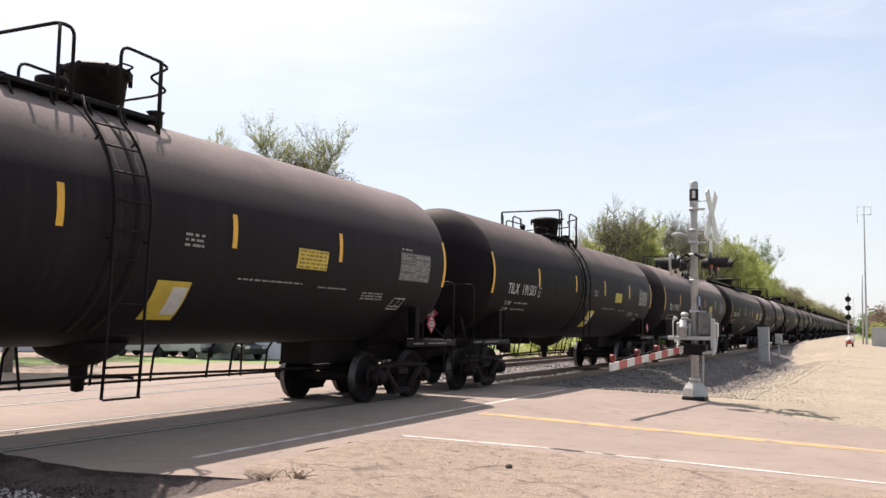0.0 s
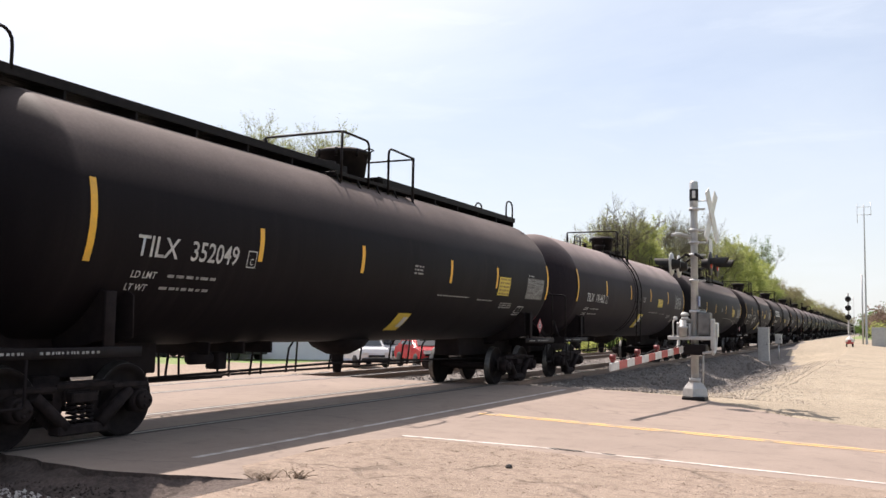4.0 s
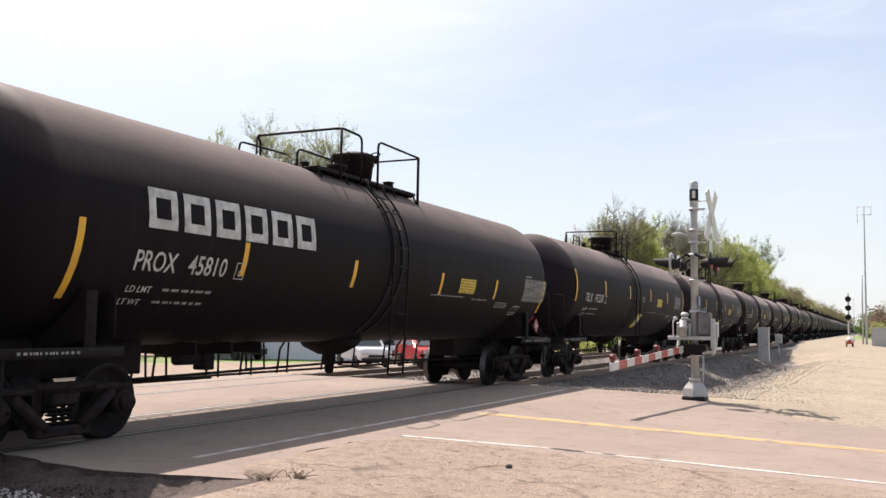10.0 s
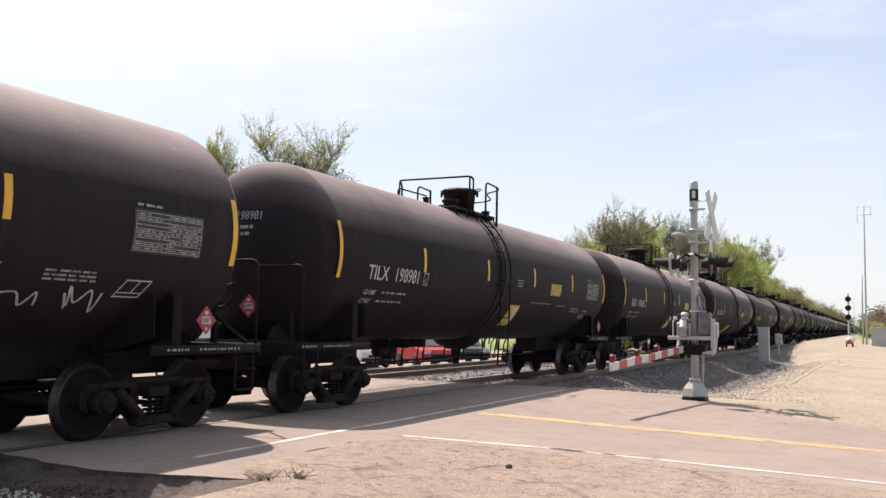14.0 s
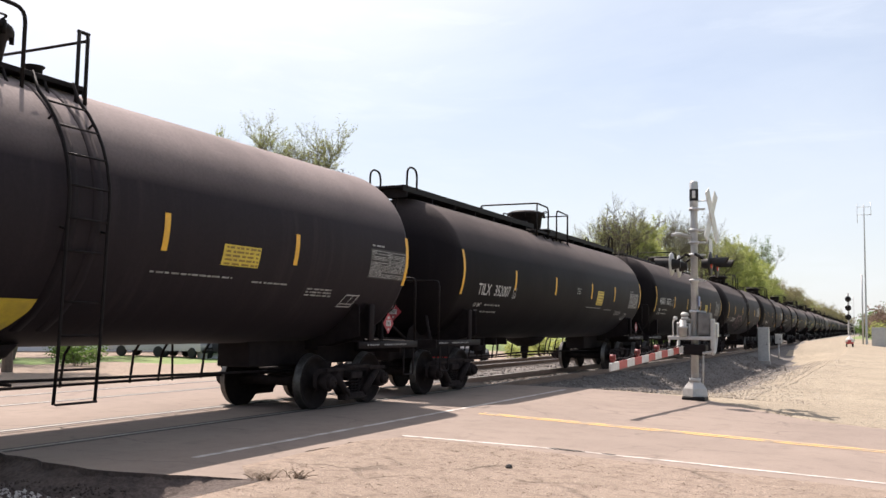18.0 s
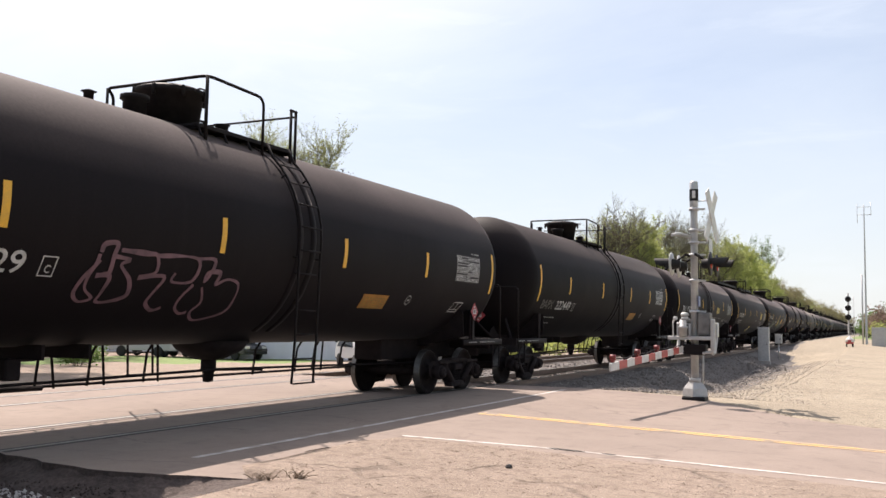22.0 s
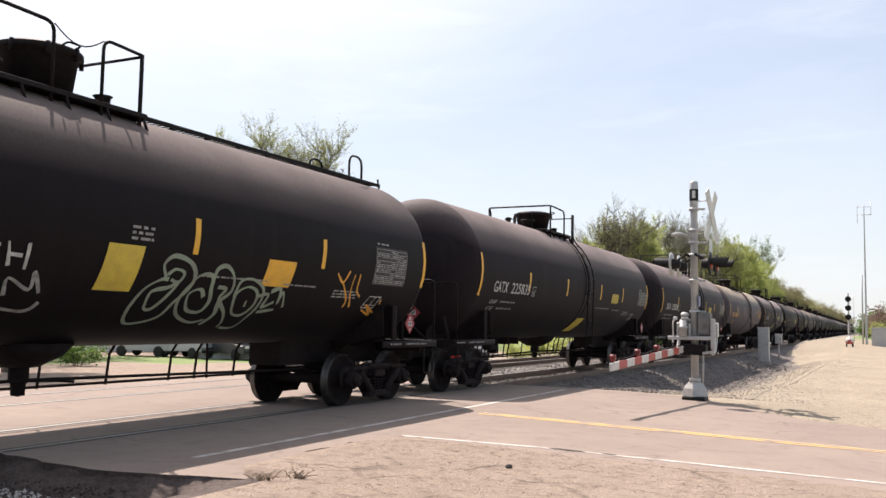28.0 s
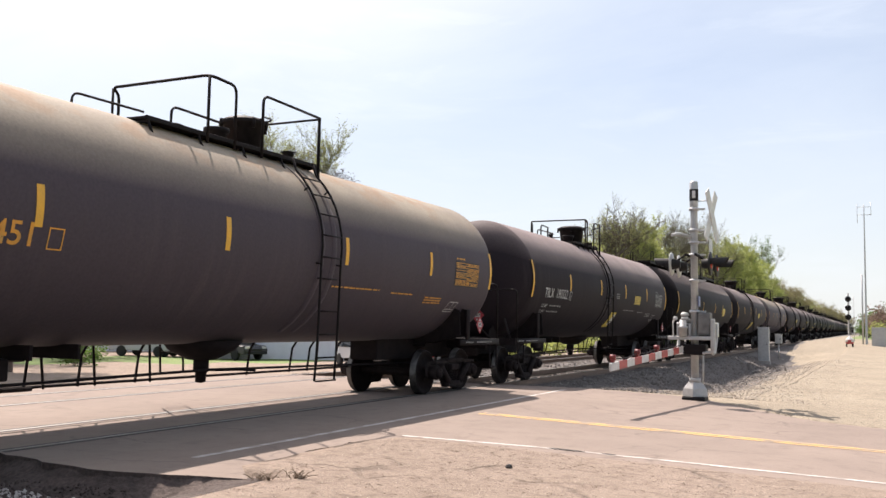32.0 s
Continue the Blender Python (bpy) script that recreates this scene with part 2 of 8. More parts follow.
M["dimwhite"] = material("worn_white_paint", (0.36, 0.355, 0.35), 0.7, 0.0, (0.14, 0.135, 0.13), 9.0, fine=0.2)
M["fadedwhite"] = material("faded_stencil_paint", (0.14, 0.125, 0.115), 0.7, 0.0, (0.055, 0.048, 0.045), 9.0, fine=0.2)
M["pinkspray"] = material("faded_pink_spray", (0.20, 0.105, 0.125), 0.7, 0.0, (0.08, 0.045, 0.054), 5.0)
M["greenspray"] = material("pale_green_spray", (0.26, 0.33, 0.24), 0.7, 0.0, (0.20, 0.21, 0.185), 4.0)
M["tealspray"] = material("faded_teal_spray", (0.13, 0.24, 0.25), 0.7, 0.0, (0.07, 0.11, 0.11), 5.0)
M["red"] = material("placard_red", (0.36, 0.035, 0.05), 0.55, 0.0, (0.26, 0.035, 0.045), 9.0)
M["ballast"] = material("ballast_bed", (0.150, 0.132, 0.120), 0.95, 0.0, (0.080, 0.070, 0.064), 3.0, 8.0, 1.0, 14.0, fine=0.3, fine_scale=18.0)
M["stone"] = material("crushed_stone", (0.27, 0.242, 0.220), 0.9, 0.0, (0.10, 0.088, 0.080), 2.0, 6.0, 0.3, 30.0, fine=0.2)
M["rail"] = material("rail_steel", (0.16, 0.12, 0.10), 0.55, 0.6, (0.22, 0.15, 0.11), 8.0)
M["railtop"] = material("polished_rail_head", (0.26, 0.245, 0.23), 0.5, 0.9, (0.17, 0.155, 0.14), 6.0)
M["tie"] = material("weathered_timber_sleeper", (0.11, 0.085, 0.068), 0.9, 0.0, (0.19, 0.155, 0.13), 4.0, 6.0, 0.5, 40.0, spread=0.25, stretch=(1, 6, 6))
M["whiteline"] = material("worn_white_road_paint", (0.54, 0.505, 0.47), 0.75, 0.0, (0.31, 0.262, 0.225), 4.0, 8.0, fine=0.15, fine_scale=60, low=0.46, high=0.64)
M["yellowline"] = material("worn_yellow_road_paint", (0.60, 0.37, 0.14), 0.75, 0.0, (0.31, 0.245, 0.185), 3.0, 8.0, fine=0.15, fine_scale=60, low=0.46, high=0.60)
M["galv"] = material("galvanised_steel", (0.52, 0.52, 0.52), 0.45, 0.55, (0.40, 0.40, 0.41), 9.0, fine=0.1)
M["alum"] = material("painted_aluminium", (0.46, 0.46, 0.455), 0.5, 0.2, (0.36, 0.36, 0.355), 7.0)
M["gatewhite"] = material("gate_white_sheeting", (0.64, 0.63, 0.61), 0.55, 0.0, (0.50, 0.49, 0.47), 8.0)
M["gatered"] = material("gate_red_sheeting", (0.45, 0.075, 0.065), 0.5, 0.0, (0.34, 0.065, 0.06), 8.0)
M["blacksig"] = material("black_signal_paint", (0.012, 0.0115, 0.012), 0.6, 0.0, (0.024, 0.022, 0.022), 10.0, spec=0.2)
M["redlens"] = material("red_glass_lens", (0.35, 0.02, 0.02), 0.15)
M["peep"] = material("lit_amber_lens", (1.0, 0.45, 0.12), 0.4, emit=4.0)
M["rubber"] = material("dark_rubber_strip", (0.035, 0.032, 0.03), 0.8, 0.0, (0.07, 0.062, 0.055), 6.0)
M["concrete"] = material("grey_concrete", (0.38, 0.36, 0.33), 0.9, 0.0, (0.28, 0.26, 0.24), 2.5, 8.0, 0.3, 40.0, fine=0.15)
M["bark"] = material("tree_bark", (0.085, 0.068, 0.055), 0.9, 0.0, (0.15, 0.125, 0.10), 5.0, bump=0.6, bump_scale=18, stretch=(3, 3, 0.6))
M["leaf_light"] = material("young_spring_leaves", (0.31, 0.34, 0.105), 0.6, 0.0, (0.23, 0.26, 0.08), 1.2, spread=0.15)
M["leaf_pale"] = material("pale_budding_leaves", (0.29, 0.31, 0.125), 0.65, 0.0, (0.21, 0.235, 0.09), 1.2, spread=0.15)
M["leaf_mid"] = material("green_leaves", (0.085, 0.145, 0.028), 0.6, 0.0, (0.055, 0.10, 0.022), 1.2, spread=0.2)
M["leaf_dark"] = material("dark_purplish_bud_leaves", (0.060, 0.044, 0.040), 0.7, 0.0, (0.038, 0.030, 0.025), 1.5, spread=0.15)
M["leaf_grey"] = material("grey_green_bud_leaves", (0.20, 0.205, 0.12), 0.7, 0.0, (0.14, 0.15, 0.095), 1.2, spread=0.15)
M["leaf_bud"] = material("olive_brown_buds", (0.23, 0.205, 0.105), 0.7, 0.0, (0.165, 0.15, 0.08), 1.2, spread=0.15)
M["leaf_red"] = material("reddish_budding_leaves", (0.22, 0.15, 0.12), 0.7, 0.0, (0.15, 0.105, 0.085), 1.2, spread=0.15)
M["grass"] = material("grass_turf", (0.12, 0.20, 0.045), 0.9, 0.0, (0.19, 0.22, 0.08), 0.6, 7.0, 0.5, 30.0, fine=0.25)
M["carwhite"] = material("white_car_paint", (0.72, 0.72, 0.72), 0.25, 0.0, spec=0.6)
M["carred"] = material("red_car_paint", (0.42, 0.02, 0.025), 0.25, 0.0, spec=0.6)
M["carsilver"] = material("silver_car_paint", (0.42, 0.43, 0.45), 0.3, 0.4)
M["glass"] = material("dark_car_glass", (0.03, 0.035, 0.04), 0.05, 0.0, spec=0.8)
M["tyre"] = material("tyre_rubber", (0.02, 0.02, 0.02), 0.85)
M["siding"] = material("white_wall_siding", (0.76, 0.77, 0.82), 0.7, 0.0, (0.68, 0.69, 0.74), 1.0)
M["roof"] = material("grey_roofing", (0.2, 0.19, 0.19), 0.85, 0.0, (0.14, 0.135, 0.13), 2.0)


for key in ("leaf_light", "leaf_pale", "leaf_mid", "leaf_dark", "leaf_red", "leaf_grey", "leaf_bud"):
    nt = M[key].node_tree
    bs = nt.nodes["Principled BSDF"]
    src = bs.inputs["Base Color"].links[0].from_socket
    tl = nt.nodes.new("ShaderNodeBsdfTranslucent")
    mx = nt.nodes.new("ShaderNodeMixShader")
    mx.inputs["Fac"].default_value = 0.5
    bright = nt.nodes.new("ShaderNodeHueSaturation")
    bright.inputs["Value"].default_value = 1.5
    nt.links.new(src, bright.inputs["Color"])
    nt.links.new(bright.outputs["Color"], tl.inputs["Color"])
    nt.links.new(bs.outputs["BSDF"], mx.inputs[1])
    nt.links.new(tl.outputs["BSDF"], mx.inputs[2])
    nt.links.new(mx.outputs["Shader"], nt.nodes["Material Output"].inputs["Surface"])


def paving(name, color, color2, stain, crack=0.5, bump=0.4, cells=0.55, mid_scale=2.6, dirty=0.55, grit_scale=55.0, grit_amount=0.18):
    """Old paving: broad bleaching, darker stains, fine aggregate and thin wandering cracks."""
    m = bpy.data.materials.new(name)
    m.use_nodes = True
    nt = m.node_tree
    b = nt.nodes["Principled BSDF"]
    b.inputs["Roughness"].default_value = 0.92
    b.inputs["Specular IOR Level"].default_value = 0.25
    tc = nt.nodes.new("ShaderNodeTexCoord")
    pos = tc.outputs["Object"]

    def nz(scale, detail, rough=0.6, vec=pos):
        n = nt.nodes.new("ShaderNodeTexNoise")
        n.inputs["Scale"].default_value, n.inputs["Detail"].default_value, n.inputs["Roughness"].default_value = scale, detail, rough
        nt.links.new(vec, n.inputs["Vector"])
        return n

    def rng(v, a, c, lo=0.0, hi=1.0):
        r = nt.nodes.new("ShaderNodeMapRange")
        for k, val in (("From Min", a), ("From Max", c), ("To Min", lo), ("To Max", hi)):
            r.inputs[k].default_value = val
        nt.links.new(v, r.inputs["Value"])
        return r.outputs["Result"]

    def mixc(f, x, y):
        n = nt.nodes.new("ShaderNodeMix")
        n.data_type = "RGBA"
        nt.links.new(f, n.inputs["Factor"])
        for k, v in (("A", x), ("B", y)):
            if isinstance(v, tuple):
                n.inputs[k].default_value = (*v, 1)
            else:
                nt.links.new(v, n.inputs[k])
        return n.outputs["Result"]

    def mul(x, y, op="MULTIPLY"):
        n = nt.nodes.new("ShaderNodeMath")
        n.operation = op
        for i, v in enumerate((x, y)):
            if isinstance(v, float):
                n.inputs[i].default_value = v
            else:
                nt.links.new(v, n.inputs[i])
        return n.outputs[0]

    broad = nz(0.35, 6).outputs["Fac"]
    mid = nz(mid_scale, 8, 0.72).outputs["Fac"]
    grit = nz(grit_scale, 5, 0.75).outputs["Fac"]
    warp = nt.nodes.new("ShaderNodeVectorMath")
    warp.operation = "MULTIPLY_ADD"
    warp.inputs[1].default_value = (0.7, 0.7, 0.0)
    nt.links.new(nz(1.6, 5).outputs["Color"], warp.inputs[0])
    nt.links.new(pos, warp.inputs[2])
    vo = nt.nodes.new("ShaderNodeTexVoronoi")
    vo.feature = "DISTANCE_TO_EDGE"
    vo.inputs["Scale"].default_value = cells
    nt.links.new(warp.outputs["Vector"], vo.inputs["Vector"])
    line = mul(rng(vo.outputs["Distance"], 0.004, 0.016, 1.0, 0.0), rng(nz(0.8, 3).outputs["Fac"], 0.45, 0.6))
    col = mixc(rng(broad, 0.35, 0.7), color, color2)
    col = mixc(mul(rng(mid, 0.50, 0.68), dirty), col, stain)
    col = mixc(mul(line, crack), col, tuple(c * 0.3 for c in stain))
    hs = nt.nodes.new("ShaderNodeHueSaturation")
    nt.links.new(col, hs.inputs["Color"])
    nt.links.new(rng(grit, 0.3, 0.7, 1 - grit_amount, 1 + grit_amount), hs.inputs["Value"])
    nt.links.new(hs.outputs["Color"], b.inputs["Base Color"])
    bp = nt.nodes.new("ShaderNodeBump")
    bp.inputs["Strength"].default_value, bp.inputs["Distance"].default_value = bump, 0.03
    nt.links.new(mul(mul(grit, 0.35), mul(mul(mid, 0.6), mul(line, -0.5), "ADD"), "ADD"), bp.inputs["Height"])
    nt.links.new(bp.outputs["Normal"], b.inputs["Normal"])
    return m


M["asphalt"] = paving("worn_asphalt", (0.230, 0.183, 0.155), (0.288, 0.230, 0.193), (0.172, 0.136, 0.115), 0.30, 0.25, grit_amount=0.12)
M["dirt"] = paving("sandy_gravel_shoulder", (0.318, 0.248, 0.198), (0.262, 0.203, 0.160), (0.135, 0.098, 0.076), 0.45, 1.0, 0.42, 5.0, 0.75, 40.0, 0.42)
M["sand"] = paving("pale_yellow_gravel_ground", (0.330, 0.278, 0.208), (0.262, 0.220, 0.166), (0.155, 0.128, 0.098), 0.0, 1.0, 0.9, 3.5, 0.65, 26.0, 0.40)


# ---- mesh helpers ----
def box(bm, x0, x1, y0, y1, z0, z1):
    v = [bm.verts.new(p) for p in ((x0, y0, z0), (x1, y0, z0), (x1, y1, z0), (x0, y1, z0), (x0, y0, z1), (x1, y0, z1), (x1, y1, z1), (x0, y1, z1))]
    for f in ((3, 2, 1, 0), (4, 5, 6, 7), (0, 1, 5, 4), (1, 2, 6, 5), (2, 3, 7, 6), (3, 0, 4, 7)):
        bm.faces.new([v[i] for i in f])
    return v


def bbox(bm, x0, x1, y0, y1, z0, z1, b=0.01):
    """A box with chamfered edges."""
    t = bmesh.new()
    box(t, x0, x1, y0, y1, z0, z1)
    bmesh.ops.bevel(t, geom=t.edges[:], offset=b, segments=1, affect="EDGES")
    merge(bm, t)


def merge(bm, other, m=None):
    if m is not None:
        other.transform(m)
    idx = {}
    for v in other.verts:
        idx[v] = bm.verts.new(v.co)
    for f in other.faces:
        try:
            g = bm.faces.new([idx[v] for v in f.verts])
            g.smooth, g.material_index = f.smooth, f.material_index
        except ValueError:
            pass
    other.free()


def tube(bm, pts, r, n=6, closed=False):
    """A round bar along a polyline; corners are mitred."""
    pts = [Vector(p) for p in pts]
    rings = []
    m = len(pts)
    up = None
    for i, p in enumerate(pts):
        a = pts[i - 1] if (i > 0 or closed) else None
        b = pts[(i + 1) % m] if (i < m - 1 or closed) else None
        d = ((p - a).normalized() if a is not None else Vector()) + ((b - p).normalized() if b is not None else Vector())
        if d.length < 1e-6:
            d = Vector((0, 0, 1))
        d.normalize()
        if up is None:
            up = Vector((0, 0, 1)) if abs(d.z) < 0.9 else Vector((1, 0, 0))
        s = d.cross(up).normalized()
        up = s.cross(d).normalized()
        rings.append([bm.verts.new(p + (s * math.cos(k * math.tau / n) + up * math.sin(k * math.tau / n)) * r) for k in range(n)])
    for i in range(m if closed else m - 1):
        A, B = rings[i], rings[(i + 1) % m]
        for k in range(n):
            f = bm.faces.new((A[k], A[(k + 1) % n], B[(k + 1) % n], B[k]))
            f.smooth = True
    if not closed:
        bm.faces.new(rings[0][::-1])
        bm.faces.new(rings[-1])


def bend(pts, r, n=4):
    """Rounds the inner corners of a polyline."""
    pts = [Vector(p) for p in pts]
    out = [pts[0]]
    for i in range(1, len(pts) - 1):
        p = pts[i]
        a = (pts[i - 1] - p)
        b = (pts[i + 1] - p)
        k = min(r, a.length * 0.45, b.length * 0.45)
        A, B = p + a.normalized() * k, p + b.normalized() * k
        for j in range(n + 1):
            t = j / n
            out.append(A.lerp(p, t).lerp(p.lerp(B, t), t))
    out.append(pts[-1])
    return out


def lathe(bm, prof, n=32, axis="Y", centre=(0, 0, 0), smooth=True, caps=True):
    """Turns (along, radius) pairs about an axis."""
    c = Vector(centre)

    def place(a, r, k):
        u, v = r * math.cos(k * math.tau / n), r * math.sin(k * math.tau / n)
        return c + Vector({"Y": (u, a, v), "X": (a, u, v), "Z": (u, v, a)}[axis])
    rings = []
    for a, r in prof:
        if r < 1e-5:
            rings.append([bm.verts.new(place(a, 0, 0))])
        else:
            rings.append([bm.verts.new(place(a, r, k)) for k in range(n)])
    for A, B in zip(rings, rings[1:]):
        for k in range(n):
            j = (k + 1) % n
            if len(A) == 1 and len(B) == 1:
                continue
            if len(A) == 1:
                f = bm.faces.new((A[0], B[k], B[j]))
            elif len(B) == 1:
                f = bm.faces.new((A[k], B[0], A[j]))
            else:
                f = bm.faces.new((A[k], B[k], B[j], A[j]))
            f.smooth = smooth
    if caps:
        for R in (rings[0], rings[-1]):
            if len(R) > 2:
                bm.faces.new(R)
    return rings


def finish(bm, name):
    bmesh.ops.recalc_face_normals(bm, faces=bm.faces)
    me = bpy.data.meshes.new(name)
    bm.to_mesh(me)
    bm.free()
    return me


def part(name, bm, mat, parent=None, label=""):
    me = finish(bm, name) if isinstance(bm, bmesh.types.BMesh) else bm
    mats = mat if isinstance(mat, (list, tuple)) else [mat]
    if not me.materials:
        for m in mats:
            me.materials.append(m)
    ob = new(name, me)
    if parent is not None:
        ob.parent = parent
    if label:
        tagged(ob, label)
    return ob


def empty(name, m=None):
    ob = new(name)
    ob.empty_display_size = 0.3
    if m is not None:
        ob.matrix_world = m
    return ob


def prism(bm, pts, z0, z1):
    """A flat slab with the outline pts; z0 and z1 may be functions of x, y."""
    A = [bm.verts.new((x, y, z0(x, y) if callable(z0) else z0)) for x, y in pts]
    B = [bm.verts.new((x, y, z1(x, y) if callable(z1) else z1)) for x, y in pts]
    bm.faces.new(A[::-1])
    bm.faces.new(B)
    for i in range(len(pts)):
        j = (i + 1) % len(pts)
        bm.faces.new((A[i], A[j], B[j], B[i]))


# ---- the lie of the land ----
TRACK_X, TRACK2_X = -9.43, -13.85
PAVE_Y0, PAVE_Y1 = 6.9, 21.1


def smooth(a, b, v):
    t = min(1.0, max(0.0, (v - a) / (b - a)))
    return t * t * (3 - 2 * t)


def road_z(x, y=0.0):
    """The road is level over the tracks and falls away on both sides."""
    if x > -6.0:
        return -min(0.5, 0.03 * (x + 6.0))
    if x < -15.2:
        return -0.9 * smooth(-15.2, -22.5, x)
    return 0.0


def track_bend(y):
    """The line swings slightly aside far down the track."""
    d = max(0.0, y - 55.0)
    return -0.012 * d * d / (d + 25.0)


def ditch(y):
    """How far the side ditch has opened at this place along the line."""
    return smooth(21.4, 30.0, y) * (1 - smooth(66, 80, y))


def berm(y):
    """Sandy ground beside the line that stands higher farther on."""
    return 0.5 * smooth(70, 92, y) * (1 - smooth(200, 400, y))


def along(rows, v):
    """Value between the rows (v, value) of a worn edge."""
    if v <= rows[0][0]:
        return rows[0][1]
    for (a, p), (b, q) in zip(rows, rows[1:]):
        if v <= b:
            return p + (q - p) * (v - a) / (b - a)
    return rows[-1][1]


PIT_EDGE = ((-16.0, 6.95), (-8.65, 6.93), (-7.47, 6.68), (-6.79, 6.62), (-6.08, 6.76), (-5.39, 7.03))
SIDE_EDGE = ((7.0, -5.40), (7.5, -5.82), (9.7, -5.92), (10.5, -5.60))
FAR_EDGE = ((-16.0, PAVE_Y1), (-6.9, PAVE_Y1), (-3.9, 20.9), (-2.6, 19.3), (-1.1, 17.6), (0.0, 17.25), (60.0, 17.4))


def pave_edge(x):
    return along(PIT_EDGE, x)


def off_road(x, y):
    """How far a place lies outside the paving; negative upon it."""
    far = y - along(FAR_EDGE, x)
    near = min(10.55 - y, x - along(SIDE_EDGE, y)) if x > -5.9 else pave_edge(x) - y
    return max(far, near)


def ground_z(x, y):
    d = off_road(x, y)
    z = road_z(x) - 0.006 - 0.2 * smooth(-0.02, -0.3, d)
    z -= 0.92 * ditch(y) * smooth(-2.4, -3.2, x) * smooth(-9.2, -8.2, x)
    z += berm(y) * smooth(-7.4, -6.0, x) * smooth(14, 2, x)
    if y < PAVE_Y0 + 0.6 and x < -4.6:
        z -= 0.50 * smooth(pave_edge(x) + 0.45, pave_edge(x) + 0.15, y) * smooth(-5.2, -5.8, x)
    if y > PAVE_Y1 and x < -4.0:
        z -= 0.32 * smooth(PAVE_Y1, PAVE_Y1 + 0.5, y) * smooth(-4.0, -5.5, x) * smooth(-19.5, -17.5, x)
    wob = noise.noise(Vector((x * 0.35, y * 0.35, 0))) * 0.035 + noise.noise(Vector((x * 1.7, y * 1.7, 3))) * 0.012
    if -6.3 < x < 60 and PAVE_Y0 - 4 < y < PAVE_Y1:
        wob = wob * 0.3 + 0.018 + 0.010 * noise.noise(Vector((x * 2.3, y * 2.3, 8)))
    return z + wob


def axis_steps(near0, near1, step, far0, far1, grow=1.35):
    vals = list(np.arange(near0, near1 + 1e-6, step))
    d, v = step, near1
    while v < far1:
        d *= grow
        v = min(far1, v + d)
        vals.append(v)
    d, v = step, near0
    while v > far0:
        d *= grow
        v = max(far0, v - d)
        vals.insert(0, v)
    return vals


def build_ground():
    xs = axis_steps(-22.0, 6.0, 0.16, -2500, 2500)
    ys = axis_steps(4.5, 34.0, 0.16, -2500, 3500, 1.12)
    verts = [(x, y, ground_z(x, y)) for y in ys for x in xs]
    w = len(xs)
    faces = [(j * w + i, j * w + i + 1, (j + 1) * w + i + 1, (j + 1) * w + i) for j in range(len(ys) - 1) for i in range(w - 1)]
    me = bpy.data.meshes.new("ground")
    me.from_pydata(verts, [], faces)
    for p in me.polygons:
        p.use_smooth = True
    me.materials.append(M["dirt"])
    me.materials.append(M["grass"])
    me.materials.append(M["sand"])
    for p in me.polygons:
        c = p.center
        lawn = 72 < 0.96 * c.y - c.x < 84
        if (c.x < -30 and (lawn or c.y > 75)) or c.x > 9 or c.y > 130:
            p.material_index = 1
        elif c.y > 17.2 and c.x > -9:
            p.material_index = 2
    tagged(new("ground", me), "sandy gravel ground with patches of grass", "ground", kind="structure")


build_ground()


def sheet(name, outline, step, zf, thick, mat):
    """A paved slab that follows zf, cut along a polygon outline."""
    bm = bmesh.new()
    vs = [bm.verts.new((x, y, 0)) for x, y in outline]
    bm.faces.new(vs)
    x0, x1 = min(p[0] for p in outline), max(p[0] for p in outline)
    x = math.floor(x0 / step) * step
    while x < x1:
        bmesh.ops.bisect_plane(bm, geom=bm.verts[:] + bm.edges[:] + bm.faces[:], plane_co=(x, 0, 0), plane_no=(1, 0, 0))
        x += step
    ext = bmesh.ops.extrude_face_region(bm, geom=bm.faces[:])
    moved = {v for v in ext["geom"] if isinstance(v, bmesh.types.BMVert)}
    for v in bm.verts:
        z = zf(v.co.x, v.co.y)
        v.co.z = z if v in moved else z - thick
    bm.normal_update()
    for f in bm.faces:
        if abs(f.normal.z) < 0.4:
            f.material_index = 1
    return finish(bm, name)


def jag(pts, amp, seg=0.35, seed=1):
    """Breaks the straight sides of an outline into an uneven worn edge."""
    rnd = random.Random(seed)
    out = []
    for (x0, y0, rough), (x1, y1, _) in zip(pts, pts[1:] + pts[:1]):
        n = max(1, int(math.hypot(x1 - x0, y1 - y0) / seg)) if rough else 1
        for i in range(n):
            t = i / n
            k = amp * rough if 0 < i else 0.0
            out.append((x0 + (x1 - x0) * t + rnd.uniform(-k, k), y0 + (y1 - y0) * t + rnd.uniform(-k, k)))
    return out


ROAD_OUTLINE = jag([(-60, 6.6, 0), (-16, 6.95, 0.4), (-8.65, 6.93, 0.7), (-7.47, 6.68, 0.7), (-6.79, 6.62, 0.7), (-6.08, 6.76, 0.6), (-5.39, 7.03, 0.6), (-5.82, 7.5, 0.6), (-5.92, 9.7, 0.6), (-5.6, 10.5, 0.6), (-1.0, 10.55, 1), (8.0, 10.5, 0), (60, 10.4, 0),
                    (60, 17.4, 0), (6, 17.3, 1), (0.0, 17.25, 1), (-1.1, 17.6, 1), (-2.6, 19.3, 1), (-3.9, 20.9, 1), (-6.9, PAVE_Y1, 0.3), (-16.0, PAVE_Y1, 0.3), (-26, 20.5, 0), (-60, 20.0, 0)], 0.07, 0.22)
road = part("road", sheet("road", ROAD_OUTLINE, 2.0, road_z, 0.27, None), [M["asphalt"], M["cinder"]])
tagged(road, "worn sun-bleached asphalt road over the rail crossing", "road", kind="structure")


